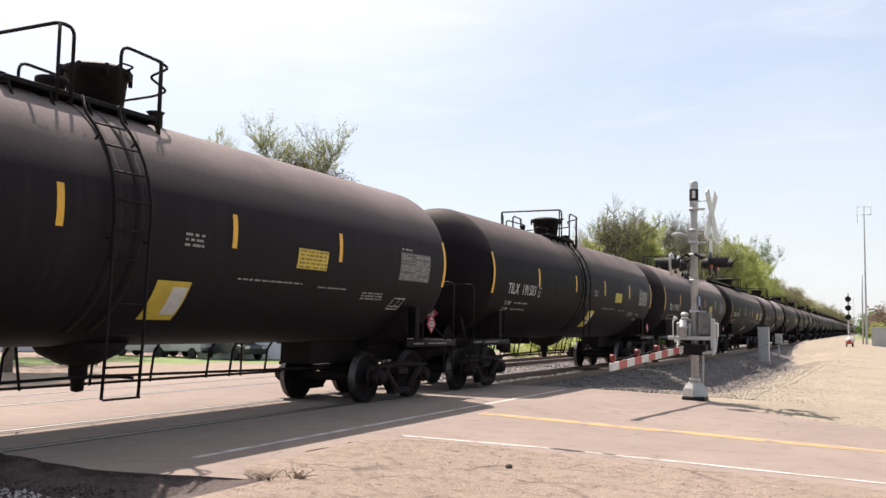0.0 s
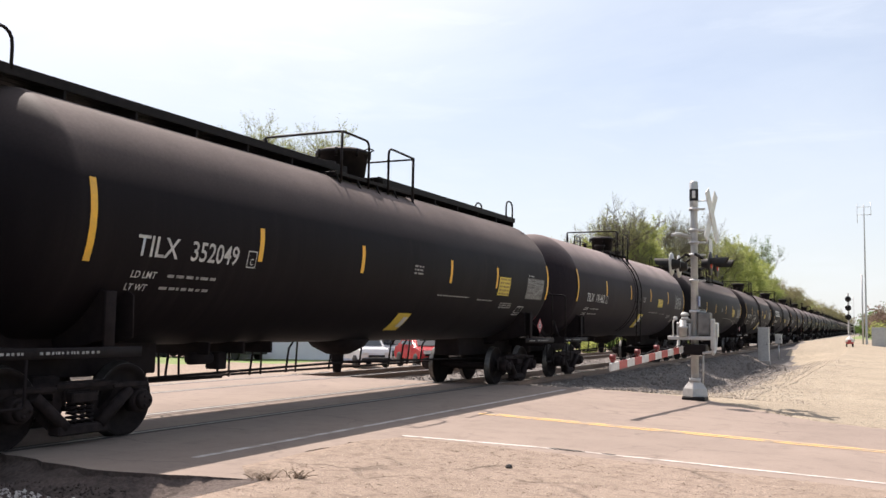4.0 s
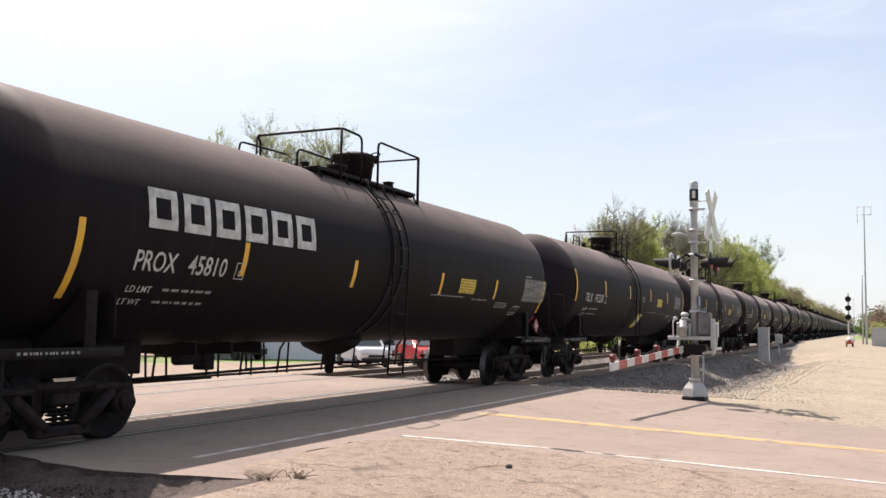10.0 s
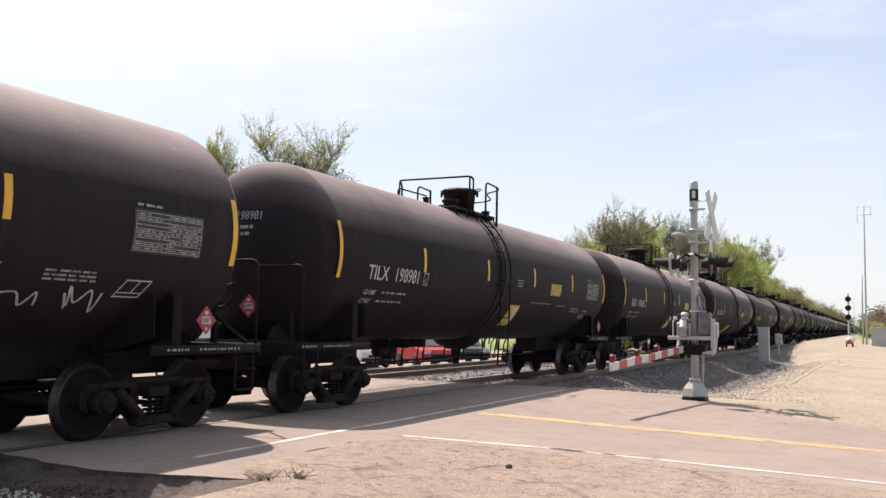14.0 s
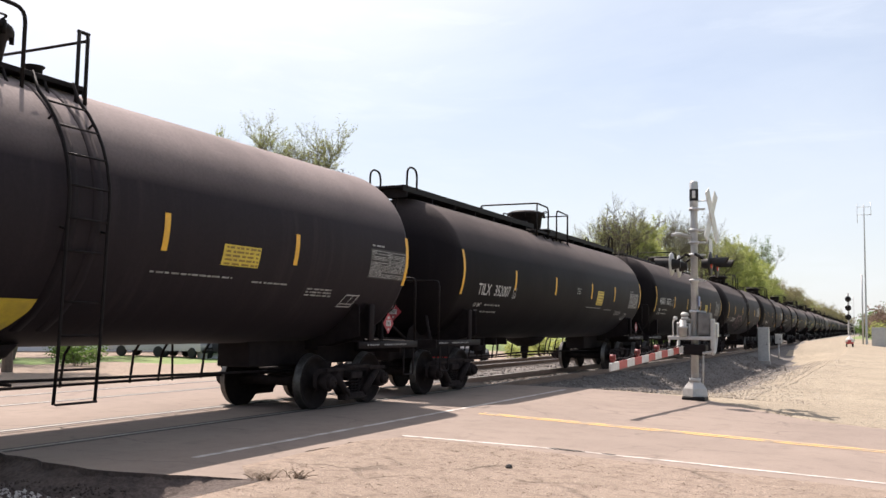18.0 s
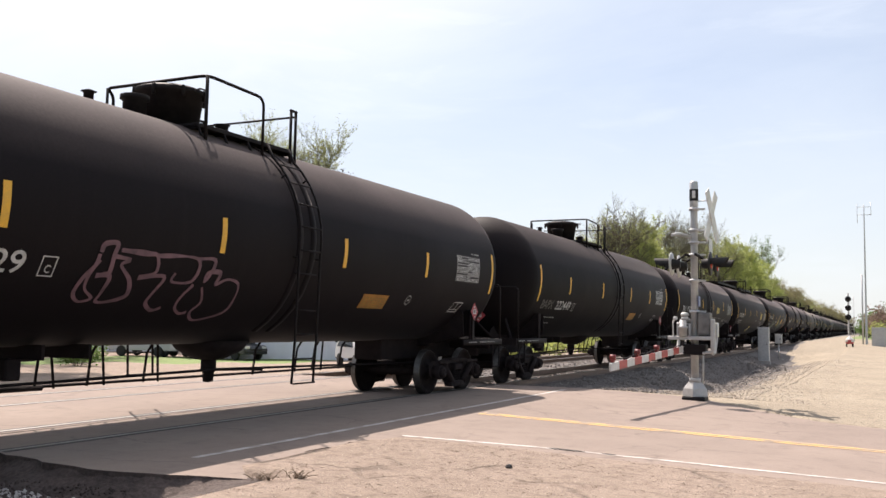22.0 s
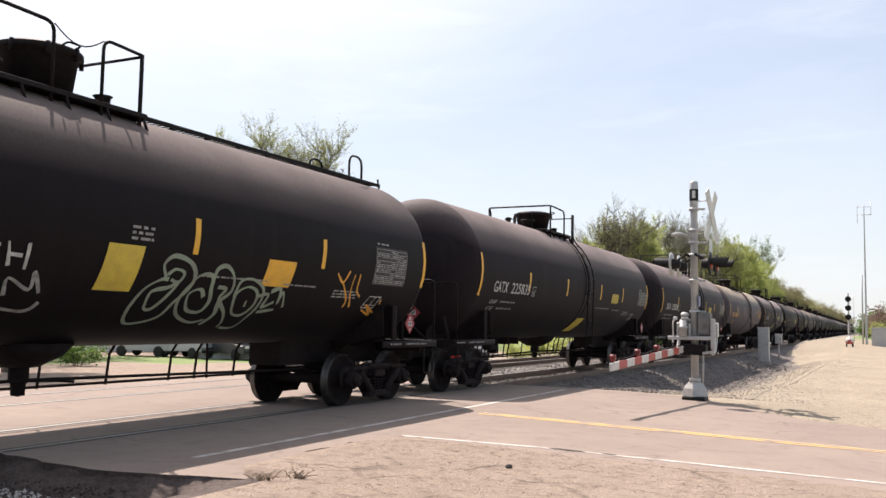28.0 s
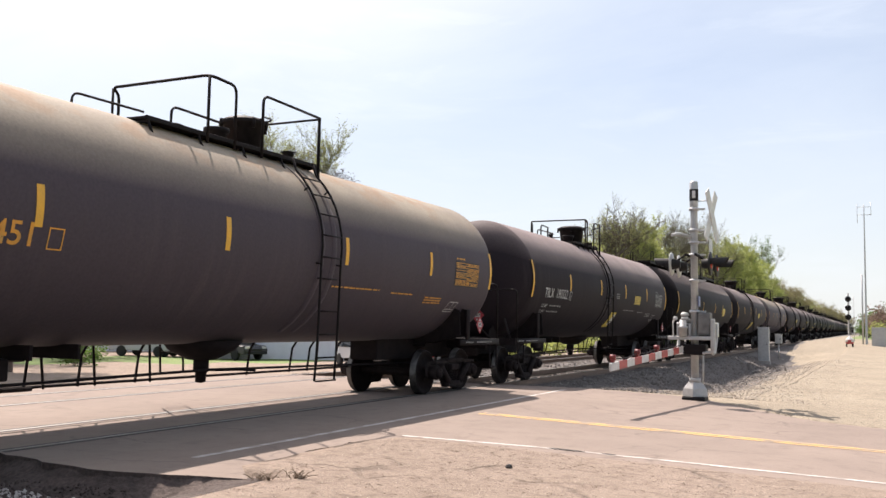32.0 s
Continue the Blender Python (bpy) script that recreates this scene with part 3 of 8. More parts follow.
def paint_line(name, pts, width, mat, label, lift=0.004, seed=3, gaps=()):
    """Worn paint along a polyline on the road; edges uneven."""
    rnd = random.Random(seed)
    bm = bmesh.new()
    for (x0, y0), (x1, y1) in zip(pts, pts[1:]):
        ln = math.hypot(x1 - x0, y1 - y0)
        n = max(2, int(ln / 0.12))
        nx, ny = -(y1 - y0) / ln, (x1 - x0) / ln
        prev = None
        for i in range(n + 1):
            t = i / n
            if any(a < t < b for a, b in gaps):
                prev = None
                continue
            x, y = x0 + (x1 - x0) * t, y0 + (y1 - y0) * t
            a, b = width / 2 * rnd.uniform(0.75, 1.0), width / 2 * rnd.uniform(0.75, 1.0)
            cur = [bm.verts.new((x + nx * a, y + ny * a, road_z(x + nx * a) + lift)), bm.verts.new((x - nx * b, y - ny * b, road_z(x - nx * b) + lift))]
            if prev:
                bm.faces.new((prev[0], prev[1], cur[1], cur[0]))
            prev = cur
    ob = part(name, bm, mat)
    return tagged(ob, label, "road marking", kind="structure")


paint_line("edge_line", [(-5.70, 10.68), (-3.95, 10.97), (0.0, 11.10), (30, 11.3)], 0.10, M["whiteline"], "worn white edge line painted on the asphalt")
for dy in (-0.085, 0.085):
    paint_line("centre_line", [(-6.0, 14.0 + dy), (-3.8, 13.99 + dy), (30, 13.99 + dy)], 0.14, M["yellowline"], "one of the worn double yellow centre lines", seed=5 + int(dy > 0))
paint_line("fog_line", [(-6.62, 7.7), (-6.62, 20.3)], 0.11, M["whiteline"], "white line painted along the crossing beside the track")


# ---- tracks ----
RAIL_PROFILE = [(-0.07, -0.17), (0.07, -0.17), (0.07, -0.155), (0.012, -0.13), (0.012, -0.045), (0.036, -0.035), (0.036, -0.004), (0.028, 0.0), (-0.028, 0.0), (-0.036, -0.004), (-0.036, -0.035), (-0.012, -0.045), (-0.012, -0.13), (-0.07, -0.155)]


def rail_mesh(y0, y1, lift=0.006):
    bm = bmesh.new()
    ys = [y0] + [y for y in (55, 62, 70, 80, 95, 115, 145, 200, 300, 500) if y0 < y < y1] + [y1]
    rings = [[bm.verts.new((x + track_bend(y), y, z + lift)) for x, z in RAIL_PROFILE] for y in ys]
    n = len(RAIL_PROFILE)
    for A, B in zip(rings, rings[1:]):
        for i in range(n):
            f = bm.faces.new((A[i], A[(i + 1) % n], B[(i + 1) % n], B[i]))
            if RAIL_PROFILE[i][1] > -0.005 and RAIL_PROFILE[(i + 1) % n][1] > -0.005:
                f.material_index = 1
    bm.faces.new(rings[0][::-1])
    bm.faces.new(rings[-1])
    return finish(bm, "rail")


def build_track(x, name, label):
    tr = empty(name, pose(x, 0, 0))
    tagged(tr, label, "railway track", kind="structure")
    me = rail_mesh(-80, 1400)
    for s in (-1, 1):
        r = part("rail", me, [M["rail"], M["railtop"]], tr, "steel rail with a polished head")
        r.location = (s * 0.7525, 0, 0)
    bm = bmesh.new()
    bbox(bm, -1.3, 1.3, -0.11, 0.11, -0.33, -0.155, 0.012)
    tie = finish(bm, "sleeper")
    y = PAVE_Y1 + 0.35
    while y < 95:
        t = part("sleeper", tie, M["tie"], tr)
        t.location = (track_bend(y) + random.uniform(-0.03, 0.03), y, random.uniform(-0.012, 0.004))
        t.rotation_euler = (0, 0, random.uniform(-0.015, 0.015))
        y += 0.53
    y = PAVE_Y0 - 0.5
    while y > -2:
        t = part("sleeper", tie, M["tie"], tr)
        t.location = (random.uniform(-0.03, 0.03), y, random.uniform(-0.012, 0.004))
        y -= 0.53
    # flangeway strips through the paving
    for s in (-1, 1):
        for d in (-0.075, 0.075):
            bm = bmesh.new()
            bbox(bm, s * 0.7525 + d - 0.035, s * 0.7525 + d + 0.035, PAVE_Y0 + 0.05, PAVE_Y1 - 0.05, -0.05, 0.004, 0.003)
            part("flangeway_strip", bm, M["rubber"], tr, "dark rubber strip beside the rail")
    return tr


build_track(TRACK_X, "track_near", "main railway track of steel rails on timber sleepers")
build_track(TRACK2_X, "track_far", "second railway track of steel rails on timber sleepers")


BED = [(-17.9, -0.42), (-16.6, -0.20), (-15.4, -0.165), (-12.4, -0.165), (-11.7, -0.20), (-10.9, -0.165), (-7.9, -0.165), (-7.3, -0.15), (-6.4, -0.07), (-5.5, -0.03), (-4.5, -0.07), (-3.6, -0.11), (-2.6, -0.13), (-2.2, -0.26)]
DITCH = (0, 0, 0, 0, 0, 0, 0, -0.15, -0.60, -0.80, -0.62, -0.24, -0.02, 0.0)     # drop below that line


def bed_z(x, y):
    """Height of the ballast at a place beyond the paving."""
    u = x - track_bend(y)
    for (x0, z0), (x1, z1), d0, d1 in zip(BED, BED[1:], DITCH, DITCH[1:]):
        if x0 <= u <= x1:
            t = (u - x0) / (x1 - x0)
            z = z0 + (z1 - z0) * t + (d0 + (d1 - d0) * t) * ditch(y) + berm(y) * smooth(-7.4, -6.2, u)
            return z + noise.noise(Vector((x * 2.1, y * 2.1, 5))) * 0.05 + noise.noise(Vector((x * 0.6, y * 0.4, 9))) * 0.05 * smooth(-8, -6.5, x)
    return ground_z(x, y)


def pit_z(x, y):
    """Low stony ground before the paving, a sharp step below its broken edge."""
    e = pave_edge(x)
    deep = 0.012 + 0.07 * smooth(e + 0.02, e - 0.03, y) + 0.13 * smooth(e + 0.02, e - 0.34, y)
    rough = noise.noise(Vector((x * 2.1, y * 2.1, 5))) * 0.05 + noise.noise(Vector((x * 6, y * 6, 2))) * 0.03 + noise.noise(Vector((x * 15, y * 15, 7))) * 0.012
    return road_z(x) - deep * smooth(-5.15, -6.1, x) + rough * smooth(e + 0.02, e - 0.15, y) * smooth(-4.75, -5.5, x) + 0.002 - 0.05 * smooth(-4.98, -4.72, x)


def ballast_bed():
    """Two beds of crushed stone beyond the paving, one long mesh each way."""
    prof = BED
    for name, ys in (("ballast_beyond", [PAVE_Y1 + 0.02 + 0.25 * i for i in range(120)] + [52 + 4 * i for i in range(60)] + [300, 500, 900, 1400]),
                     ("ballast_before", [PAVE_Y0 + 0.20 - 0.06 * i for i in range(56)][::-1])):
        verts, faces = [], []
        xs = []
        for (x0, z0), (x1, z1) in zip(prof, prof[1:]):
            n = max(1, int((x1 - x0) / (0.22 if name == "ballast_beyond" else 0.09)))
            xs += [(x0 + (x1 - x0) * i / n, z0 + (z1 - z0) * i / n) for i in range(n)]
        xs.append(prof[-1])
        if name == "ballast_before":
            xs = [(x, z) for x, z in xs if x < -4.7]
        for y in ys:
            for x, z in xs:
                b = track_bend(y)
                verts.append((x + b, y, bed_z(min(-2.21, max(-17.89, x)) + b, y) if name == "ballast_beyond" else pit_z(x, y)))
        w = len(xs)
        faces = [(j * w + i, j * w + i + 1, (j + 1) * w + i + 1, (j + 1) * w + i) for j in range(len(ys) - 1) for i in range(w - 1)]
        me = bpy.data.meshes.new(name)
        me.from_pydata(verts, [], faces)
        for p in me.polygons:
            p.use_smooth = True
        me.materials.append(M["ballast"] if name == "ballast_beyond" else M["cinder"])
        me.materials.append(M["sand"])
        for p in me.polygons:
            c = p.center
            edge = -3.7 + 0.9 * noise.noise(Vector((c.x * 0.5, c.y * 0.3, 1))) - 2.6 * smooth(50, 78, c.y)
            if name == "ballast_beyond" and c.x > edge:
                p.material_index = 1
        tagged(new(name, me), "bed of crushed grey stone ballast along the tracks", "ballast", kind="stuff")


ballast_bed()


# ---- tank cars ----
GIRTH, CAR_L = 1.545, 18.25
R, ZC = GIRTH, 1.10 + GIRTH
TAN = 1.42        # from the coupling plane to where the head begins
HEAD = 0.74


def on_tank(y, z, off=0.006):
    """A point on the flank that faces +x."""
    a = math.asin(max(-1, min(1, (z - ZC) / R)))
    return Vector((math.cos(a) * (R + off), y, ZC + math.sin(a) * (R + off)))


def wrap(me, y0, z0, off=0.008):
    """Lays a flat mesh (x along the car, y up) round the tank's flank."""
    for v in me.vertices:
        a = math.asin((z0 - ZC) / R) + v.co.y / R
        v.co = Vector((math.cos(a) * (R + off), y0 + v.co.x, ZC + math.sin(a) * (R + off)))
    return me


def patch(bm, y0, y1, z0, z1, off=0.006, n=4, lean=0.0):
    """A thin curved sheet on the flank between two heights; lean shifts its top along the car."""
    rows = []
    for i in range(n + 1):
        t = i / n
        z = z0 + (z1 - z0) * t
        rows.append((bm.verts.new(on_tank(y0 + lean * t, z, off)), bm.verts.new(on_tank(y1 + lean * t, z, off))))
    for a, b in zip(rows, rows[1:]):
        bm.faces.new((a[0], a[1], b[1], b[0]))


def text_mesh(s, size, squeeze=1.0, spacing=1.0):
    cu = bpy.data.curves.new("lettering", "FONT")
    cu.body, cu.size, cu.space_character = s, size, spacing
    cu.resolution_u = 3
    cu.offset = size * 0.010
    ob = bpy.data.objects.new("lettering", cu)
    scene.collection.objects.link(ob)
    dg = bpy.context.evaluated_depsgraph_get()
    me = bpy.data.meshes.new_from_object(ob.evaluated_get(dg))
    bpy.data.objects.remove(ob)
    bpy.data.curves.remove(cu)
    me.materials.clear()
    for v in me.vertices:
        v.co.x *= squeeze
    return me


CACHE = {}


def cached(key, build):
    k = (R, key)
    if k not in CACHE:
        bm = bmesh.new()
        build(bm)
        CACHE[k] = finish(bm, key if isinstance(key, str) else key[0])
    return CACHE[k]


def tank_build(bm, head=HEAD, tan=TAN):
    prof = []
    for i in range(11):
        a = i / 10 * math.pi / 2
        prof.append((tan - head * math.cos(a), R * math.sin(a)))
    for i in range(11):
        a = (10 - i) / 10 * math.pi / 2
        prof.append((CAR_L - tan + head * math.cos(a), R * math.sin(a)))
    lathe(bm, prof, 72, "Y", (0, 0, ZC))


def wheel_build(bm):
    # along x: flange side inwards (negative)
    lathe(bm, [(-0.07, 0.13), (-0.068, 0.30), (-0.07, 0.405), (-0.07, 0.475), (-0.055, 0.483), (-0.035, 0.475), (-0.022, 0.459), (0.065, 0.453), (0.07, 0.447), (0.07, 0.40), (0.03, 0.37), (0.005, 0.30), (0.01, 0.20), (0.045, 0.14), (0.075, 0.13)], 36, "X")
    for f in bm.faces:
        c = f.calc_center_median()
        if math.hypot(c.y, c.z) > 0.44 and -0.05 < c.x < 0.068:
            f.material_index = 1


def axle_build(bm):
    lathe(bm, [(-1.02, 0.07), (-0.66, 0.085), (0.66, 0.085), (1.02, 0.07)], 14, "X")


def cap_build(bm):
    lathe(bm, [(0.0, 0.11), (0.10, 0.115), (0.12, 0.10), (0.125, 0.0)], 16, "X")
    for k in range(3):
        a = k * math.tau / 3
        lathe(bm, [(0.115, 0.022), (0.14, 0.022), (0.14, 0.0)], 6, "X", (0, 0.062 * math.cos(a), 0.062 * math.sin(a)))


def sideframe_build(bm):
    """Cast side frame: arched top member, sloping diagonals, two windows and a spring nest in the middle."""
    y_end, zt = 0.889, 0.457
    outer = [(-1.14, 0.40), (-1.14, 0.60), (-1.02, 0.68), (-0.62, 0.70), (-0.40, 0.735), (0.40, 0.735), (0.62, 0.70), (1.02, 0.68), (1.14, 0.60), (1.14, 0.40), (1.02, 0.34), (0.80, 0.42), (0.70, 0.47), (0.33, 0.14), (-0.33, 0.14), (-0.70, 0.47), (-0.80, 0.42), (-1.02, 0.34)]

    def slab(loop, holes, x0, x1):
        t = bmesh.new()
        edges = []
        for lp in [loop] + holes:
            vs = [t.verts.new((0, y, z)) for y, z in lp]
            edges += [t.edges.new((vs[i], vs[(i + 1) % len(vs)])) for i in range(len(vs))]
        bmesh.ops.triangle_fill(t, edges=edges, use_beauty=True, use_dissolve=False)
        ext = bmesh.ops.extrude_face_region(t, geom=t.faces[:])
        for v in ext["geom"]:
            if isinstance(v, bmesh.types.BMVert):
                v.co.x = x1
        for v in t.verts:
            if v.co.x != x1:
                v.co.x = x0
        merge(bm, t)
    win = [(0.33, 0.60), (0.56, 0.60), (0.53, 0.53), (0.33, 0.37)]
    mid = [(-0.20, 0.56), (0.20, 0.56), (0.20, 0.28), (-0.20, 0.28)]
    slab(outer, [win, [(-y, z) for y, z in win][::-1], mid], -0.07, 0.07)
    # raised rims along the top member and the diagonals
    for s in (-1, 1):
        bbox(bm, 0.06, 0.10, min(s * 0.42, s * 0.98), max(s * 0.42, s * 0.98), 0.63, 0.69, 0.012)
        tube(bm, [(0.05, s * 0.25, 0.22), (0.05, s * 0.70, 0.60)], 0.075, 7)
        lathe(bm, [(-0.09, 0.15), (0.09, 0.15), (0.095, 0.13)], 16, "X", (0, s * y_end, zt))
    bbox(bm, 0.05, 0.10, -0.42, 0.42, 0.66, 0.72, 0.012)
    bbox(bm, -0.09, 0.10, -0.37, 0.37, 0.13, 0.25, 0.02)


def spring_build(bm):
    pts = []
    for i in range(41):
        a = i / 40 * 5 * math.tau
        pts.append((0.055 * math.cos(a), 0.055 * math.sin(a), 0.24 + 0.25 * i / 40))
    tube(bm, pts, 0.016, 5)


def bolster_build(bm):
    bbox(bm, -1.0, 1.0, -0.19, 0.19, 0.50, 0.63, 0.02)
    bbox(bm, -0.45, 0.45, -0.21, 0.21, 0.60, 0.76, 0.02)
    for s in (-1, 1):
        bbox(bm, s * 1.05 - 0.06, s * 1.05 + 0.06, -0.19, 0.19, 0.49, 0.61, 0.015)


def brake_beam_build(bm):
    tube(bm, [(-0.8, 0, 0.36), (0, 0.22, 0.36), (0.8, 0, 0.36)], 0.035, 6)
    tube(bm, [(-0.8, 0, 0.36), (0.8, 0, 0.36)], 0.03, 6)
    for s in (-1, 1):
        bbox(bm, s * 0.7525 - 0.045, s * 0.7525 + 0.045, -0.06, 0.0, 0.28, 0.58, 0.01)


SPIN = []


def build_truck(car, y, spec):
    simple = spec["k"] > 17
    tk = empty("truck")
    tk.parent = car
    tk.location = (0, y, 0)
    wheels = []
    for s in (-1, 1):
        ax = part("axle", cached("axle", axle_build), M["wheel"], tk)
        ax.location = (0, s * 0.889, 0.455)
        for side in (-1, 1):
            w = part("wheel", cached("wheel", wheel_build), [M["wheel"], M["tread"]], tk, "dark steel wheel with a bright rolling tread")
            w.location = (side * 0.755, s * 0.889, 0.455)
            if side < 0:
                w.rotation_euler = (0, 0, math.pi)
            if spec["k"] < 16:
                SPIN.append((w, side, s * 0.889, spec["c"], y))
            if simple:
                continue
            c = part("bearing_cap", cached("bearing_cap", cap_build), M["castiron"], tk)
            c.location = (side * 1.07, s * 0.889, 0.457)
            if side < 0:
                c.rotation_euler = (0, 0, math.pi)
    for side in (-1, 1):
        f = part("side_frame", cached("side_frame", sideframe_build), M["castiron"], tk, "cast steel side frame, rusty dark")
        f.location = (side * 1.02, 0, 0)
        if side < 0:
            f.rotation_euler = (0, 0, math.pi)
        for k in () if simple else (-0.12, 0.0, 0.12):
            sp = part("spring", cached("spring", spring_build), M["under"], tk)
            sp.location = (side * 1.02, k, 0)
    part("bolster", cached("bolster", bolster_build), M["castiron"], tk)
    for s in () if simple else (-1, 1):
        b = part("brake_beam", cached("brake_beam", brake_beam_build), M["castiron"], tk)
        b.location = (0, s * 0.37, 0)
        if s > 0:
            b.rotation_euler = (0, 0, math.pi)
    return tk


def brake_stand_build(bm):
    """Hand brake post with its gear case between the cars, and the hose bracket below."""
    bbox(bm, -0.78, -0.70, 0.56, 0.64, 1.10, 2.05, 0.01)
    bbox(bm, -0.95, -0.52, 0.60, 0.84, 1.70, 2.12, 0.03)
    bbox(bm, -1.30, 1.30, 0.78, 0.86, 0.92, 1.10, 0.01)
    bbox(bm, 0.35, 1.05, 0.66, 0.92, 1.12, 1.42, 0.03)


def brake_wheel_build(bm):
    pts = [(-0.73 + 0.27 * math.cos(i * math.tau / 16), 0.50, 1.92 + 0.27 * math.sin(i * math.tau / 16)) for i in range(16)]
    tube(bm, pts, 0.018, 5, closed=True)
    for i in range(5):
        a = i * math.tau / 5 + 0.3
        tube(bm, [(-0.73, 0.54, 1.92), (-0.73 + 0.27 * math.cos(a), 0.50, 1.92 + 0.27 * math.sin(a))], 0.012, 4)


def gusset_build(bm):
    """Deep cradle plate under the head that carries the tank on the stub sill."""
    for s in (-1, 1):
        pts = [(0.86, 1.10), (2.1, 1.10), (2.1, 1.42), (1.35, 1.50), (1.0, 1.35)]
        A = [bm.verts.new((s * 0.55 - 0.012, y, z)) for y, z in pts]
        B = [bm.verts.new((s * 0.55 + 0.012, y, z)) for y, z in pts]
        bm.faces.new(A[::-1])
        bm.faces.new(B)
        for i in range(5):
            bm.faces.new((A[i], A[(i + 1) % 5], B[(i + 1) % 5], B[i]))


def coupler_build(bm):
    bbox(bm, -0.075, 0.075, 0.26, 0.95, 0.80, 0.95, 0.015)
    bbox(bm, -0.17, 0.10, 0.02, 0.30, 0.74, 1.02, 0.03)
    bbox(bm, 0.02, 0.20, -0.09, 0.12, 0.74, 1.02, 0.03)
    bbox(bm, -0.22, -0.10, -0.05, 0.20, 0.74, 1.02, 0.03)


def sill_build(bm):
    # stub sill with its draft box, body bolster and saddle plates
    bbox(bm, -0.32, 0.32, 0.55, 4.1, 0.72, 1.16, 0.02)
    bbox(bm, -0.42, 0.42, 0.42, 0.62, 0.70, 1.12, 0.02)
    bbox(bm, -0.60, 0.60, 2.10, 2.54, 0.98, 1.04, 0.01)


def saddle_build(bm):
    for y in (2.12, 2.52):
        t = bmesh.new()
        pts = [(-1.42, 1.24), (-0.62, 1.04), (0.62, 1.04), (1.42, 1.24), (1.40, 1.75), (1.25, 1.82)]
        for i in range(9):
            a = math.radians(-38 - (104) * i / 8)
            pts.append(((R + 0.0) * math.cos(a), ZC + (R + 0.0) * math.sin(a)))
        pts += [(-1.25, 1.82), (-1.40, 1.75)]
        A = [t.verts.new((x, y - 0.012, z)) for x, z in pts]
        B = [t.verts.new((x, y + 0.012, z)) for x, z in pts]
        n = len(pts)
        for i in range(n):
            t.faces.new((A[i], A[(i + 1) % n], B[(i + 1) % n], B[i]))
        e1 = [t.edges.get((A[i], A[(i + 1) % n])) for i in range(n)]
        e2 = [t.edges.get((B[i], B[(i + 1) % n])) for i in range(n)]
        bmesh.ops.triangle_fill(t, edges=e1)
        bmesh.ops.triangle_fill(t, edges=e2)
        merge(bm, t)
    for s in (-1, 1):
        bbox(bm, s * 1.42 - 0.02, s * 1.42 + 0.02, 2.06, 2.22, 1.12, 1.78, 0.006)


def platform_build(bm):
    """End platform: one grated board over the draft sill."""
    bbox(bm, -1.44, 1.44, 0.48, 0.96, 1.105, 1.135, 0.006)
    for i in range(9):
        y = 0.50 + i * 0.054
        bbox(bm, -1.42, 1.42, y, y + 0.014, 1.13, 1.142, 0.003)


def reservoir_build(bm):
    """Round-ended air tank lying across the end platform, with two straps and a valve."""
    y, z, r = 1.04, 1.37, 0.205
    lathe(bm, [(-0.84, 0.0), (-0.83, 0.09), (-0.79, 0.16), (-0.72, r), (0.72, r), (0.79, 0.16), (0.83, 0.09), (0.84, 0.0)], 18, "X", (0, y, z), caps=False)
    for x in (-0.45, 0.45):
        lathe(bm, [(x - 0.03, r + 0.001), (x - 0.03, r + 0.01), (x + 0.03, r + 0.01), (x + 0.03, r + 0.001)], 18, "X", (0, y, z), caps=False)
        bbox(bm, x - 0.03, x + 0.03, y - 0.16, y + 0.02, 1.13, z - 0.12, 0.005)
    tube(bm, bend([(0.6, y - 0.05, z + 0.18), (0.6, y - 0.05, z + 0.34), (0.95, y - 0.2, z + 0.28), (1.1, y - 0.3, 1.14)], 0.08), 0.018, 5)
    bbox(bm, 0.54, 0.66, y - 0.11, y + 0.01, z + 0.19, z + 0.27, 0.015)


def placard_post_build(bm):
    bbox(bm, -0.052, -0.012, -0.05, 0.05, -0.62, -0.10, 0.006)


def end_sill_build(bm):
    bbox(bm, -1.46, 1.46, 0.44, 0.475, 0.98, 1.15, 0.006)


def side_sill_build(bm):
    for s in (-1, 1):
        bbox(bm, s * 1.455 - 0.022, s * 1.455 + 0.022, 0.48, 2.62, 1.02, 1.14, 0.006)


def sill_print_build(bm):
    """Row of small white print on the side sill."""
    rnd = random.Random(2)
    for a, b in ((0.55, 0.95), (1.15, 1.95)):
        y = a
        while y < b:
            w = rnd.uniform(0.014, 0.05)
            bm.faces.new([bm.verts.new((1.479, yy, zz)) for yy, zz in ((y, 1.068), (y + w, 1.068), (y + w, 1.097), (y, 1.097))])
            y += w + rnd.uniform(0.012, 0.04)


def angle_brace_build(bm):
    """Sloping strut from the end sill up to the head."""
    for s in (-1, 1):
        tube(bm, [(s * 1.30, 0.52, 1.12), (s * 0.95, 1.0, 1.62)], 0.028, 5)


def grab_build(bm, kind):
    if kind == "wide":
        tube(bm, bend([(-1.45, 0.56, 1.12), (-1.45, 0.56, 2.40), (1.45, 0.56, 2.40), (1.45, 0.56, 1.12)], 0.12), 0.021, 6)
    else:
        for s in (-1, 1):
            tube(bm, bend([(s * 0.62, 0.56, 2.33), (s * 1.45, 0.56, 2.33), (s * 1.45, 0.56, 1.12)], 0.12), 0.021, 6)
            tube(bm, [(s * 0.62, 0.56, 2.33), (s * 0.62, 1.0, 2.33)], 0.018, 6)


def stirrup_build(bm):
    for s in (-1, 1):
        tube(bm, bend([(s * 1.46, 0.62, 1.04), (s * 1.46, 0.62, 0.52), (s * 1.46, 1.0, 0.52), (s * 1.46, 1.0, 1.04)], 0.05), 0.018, 6)


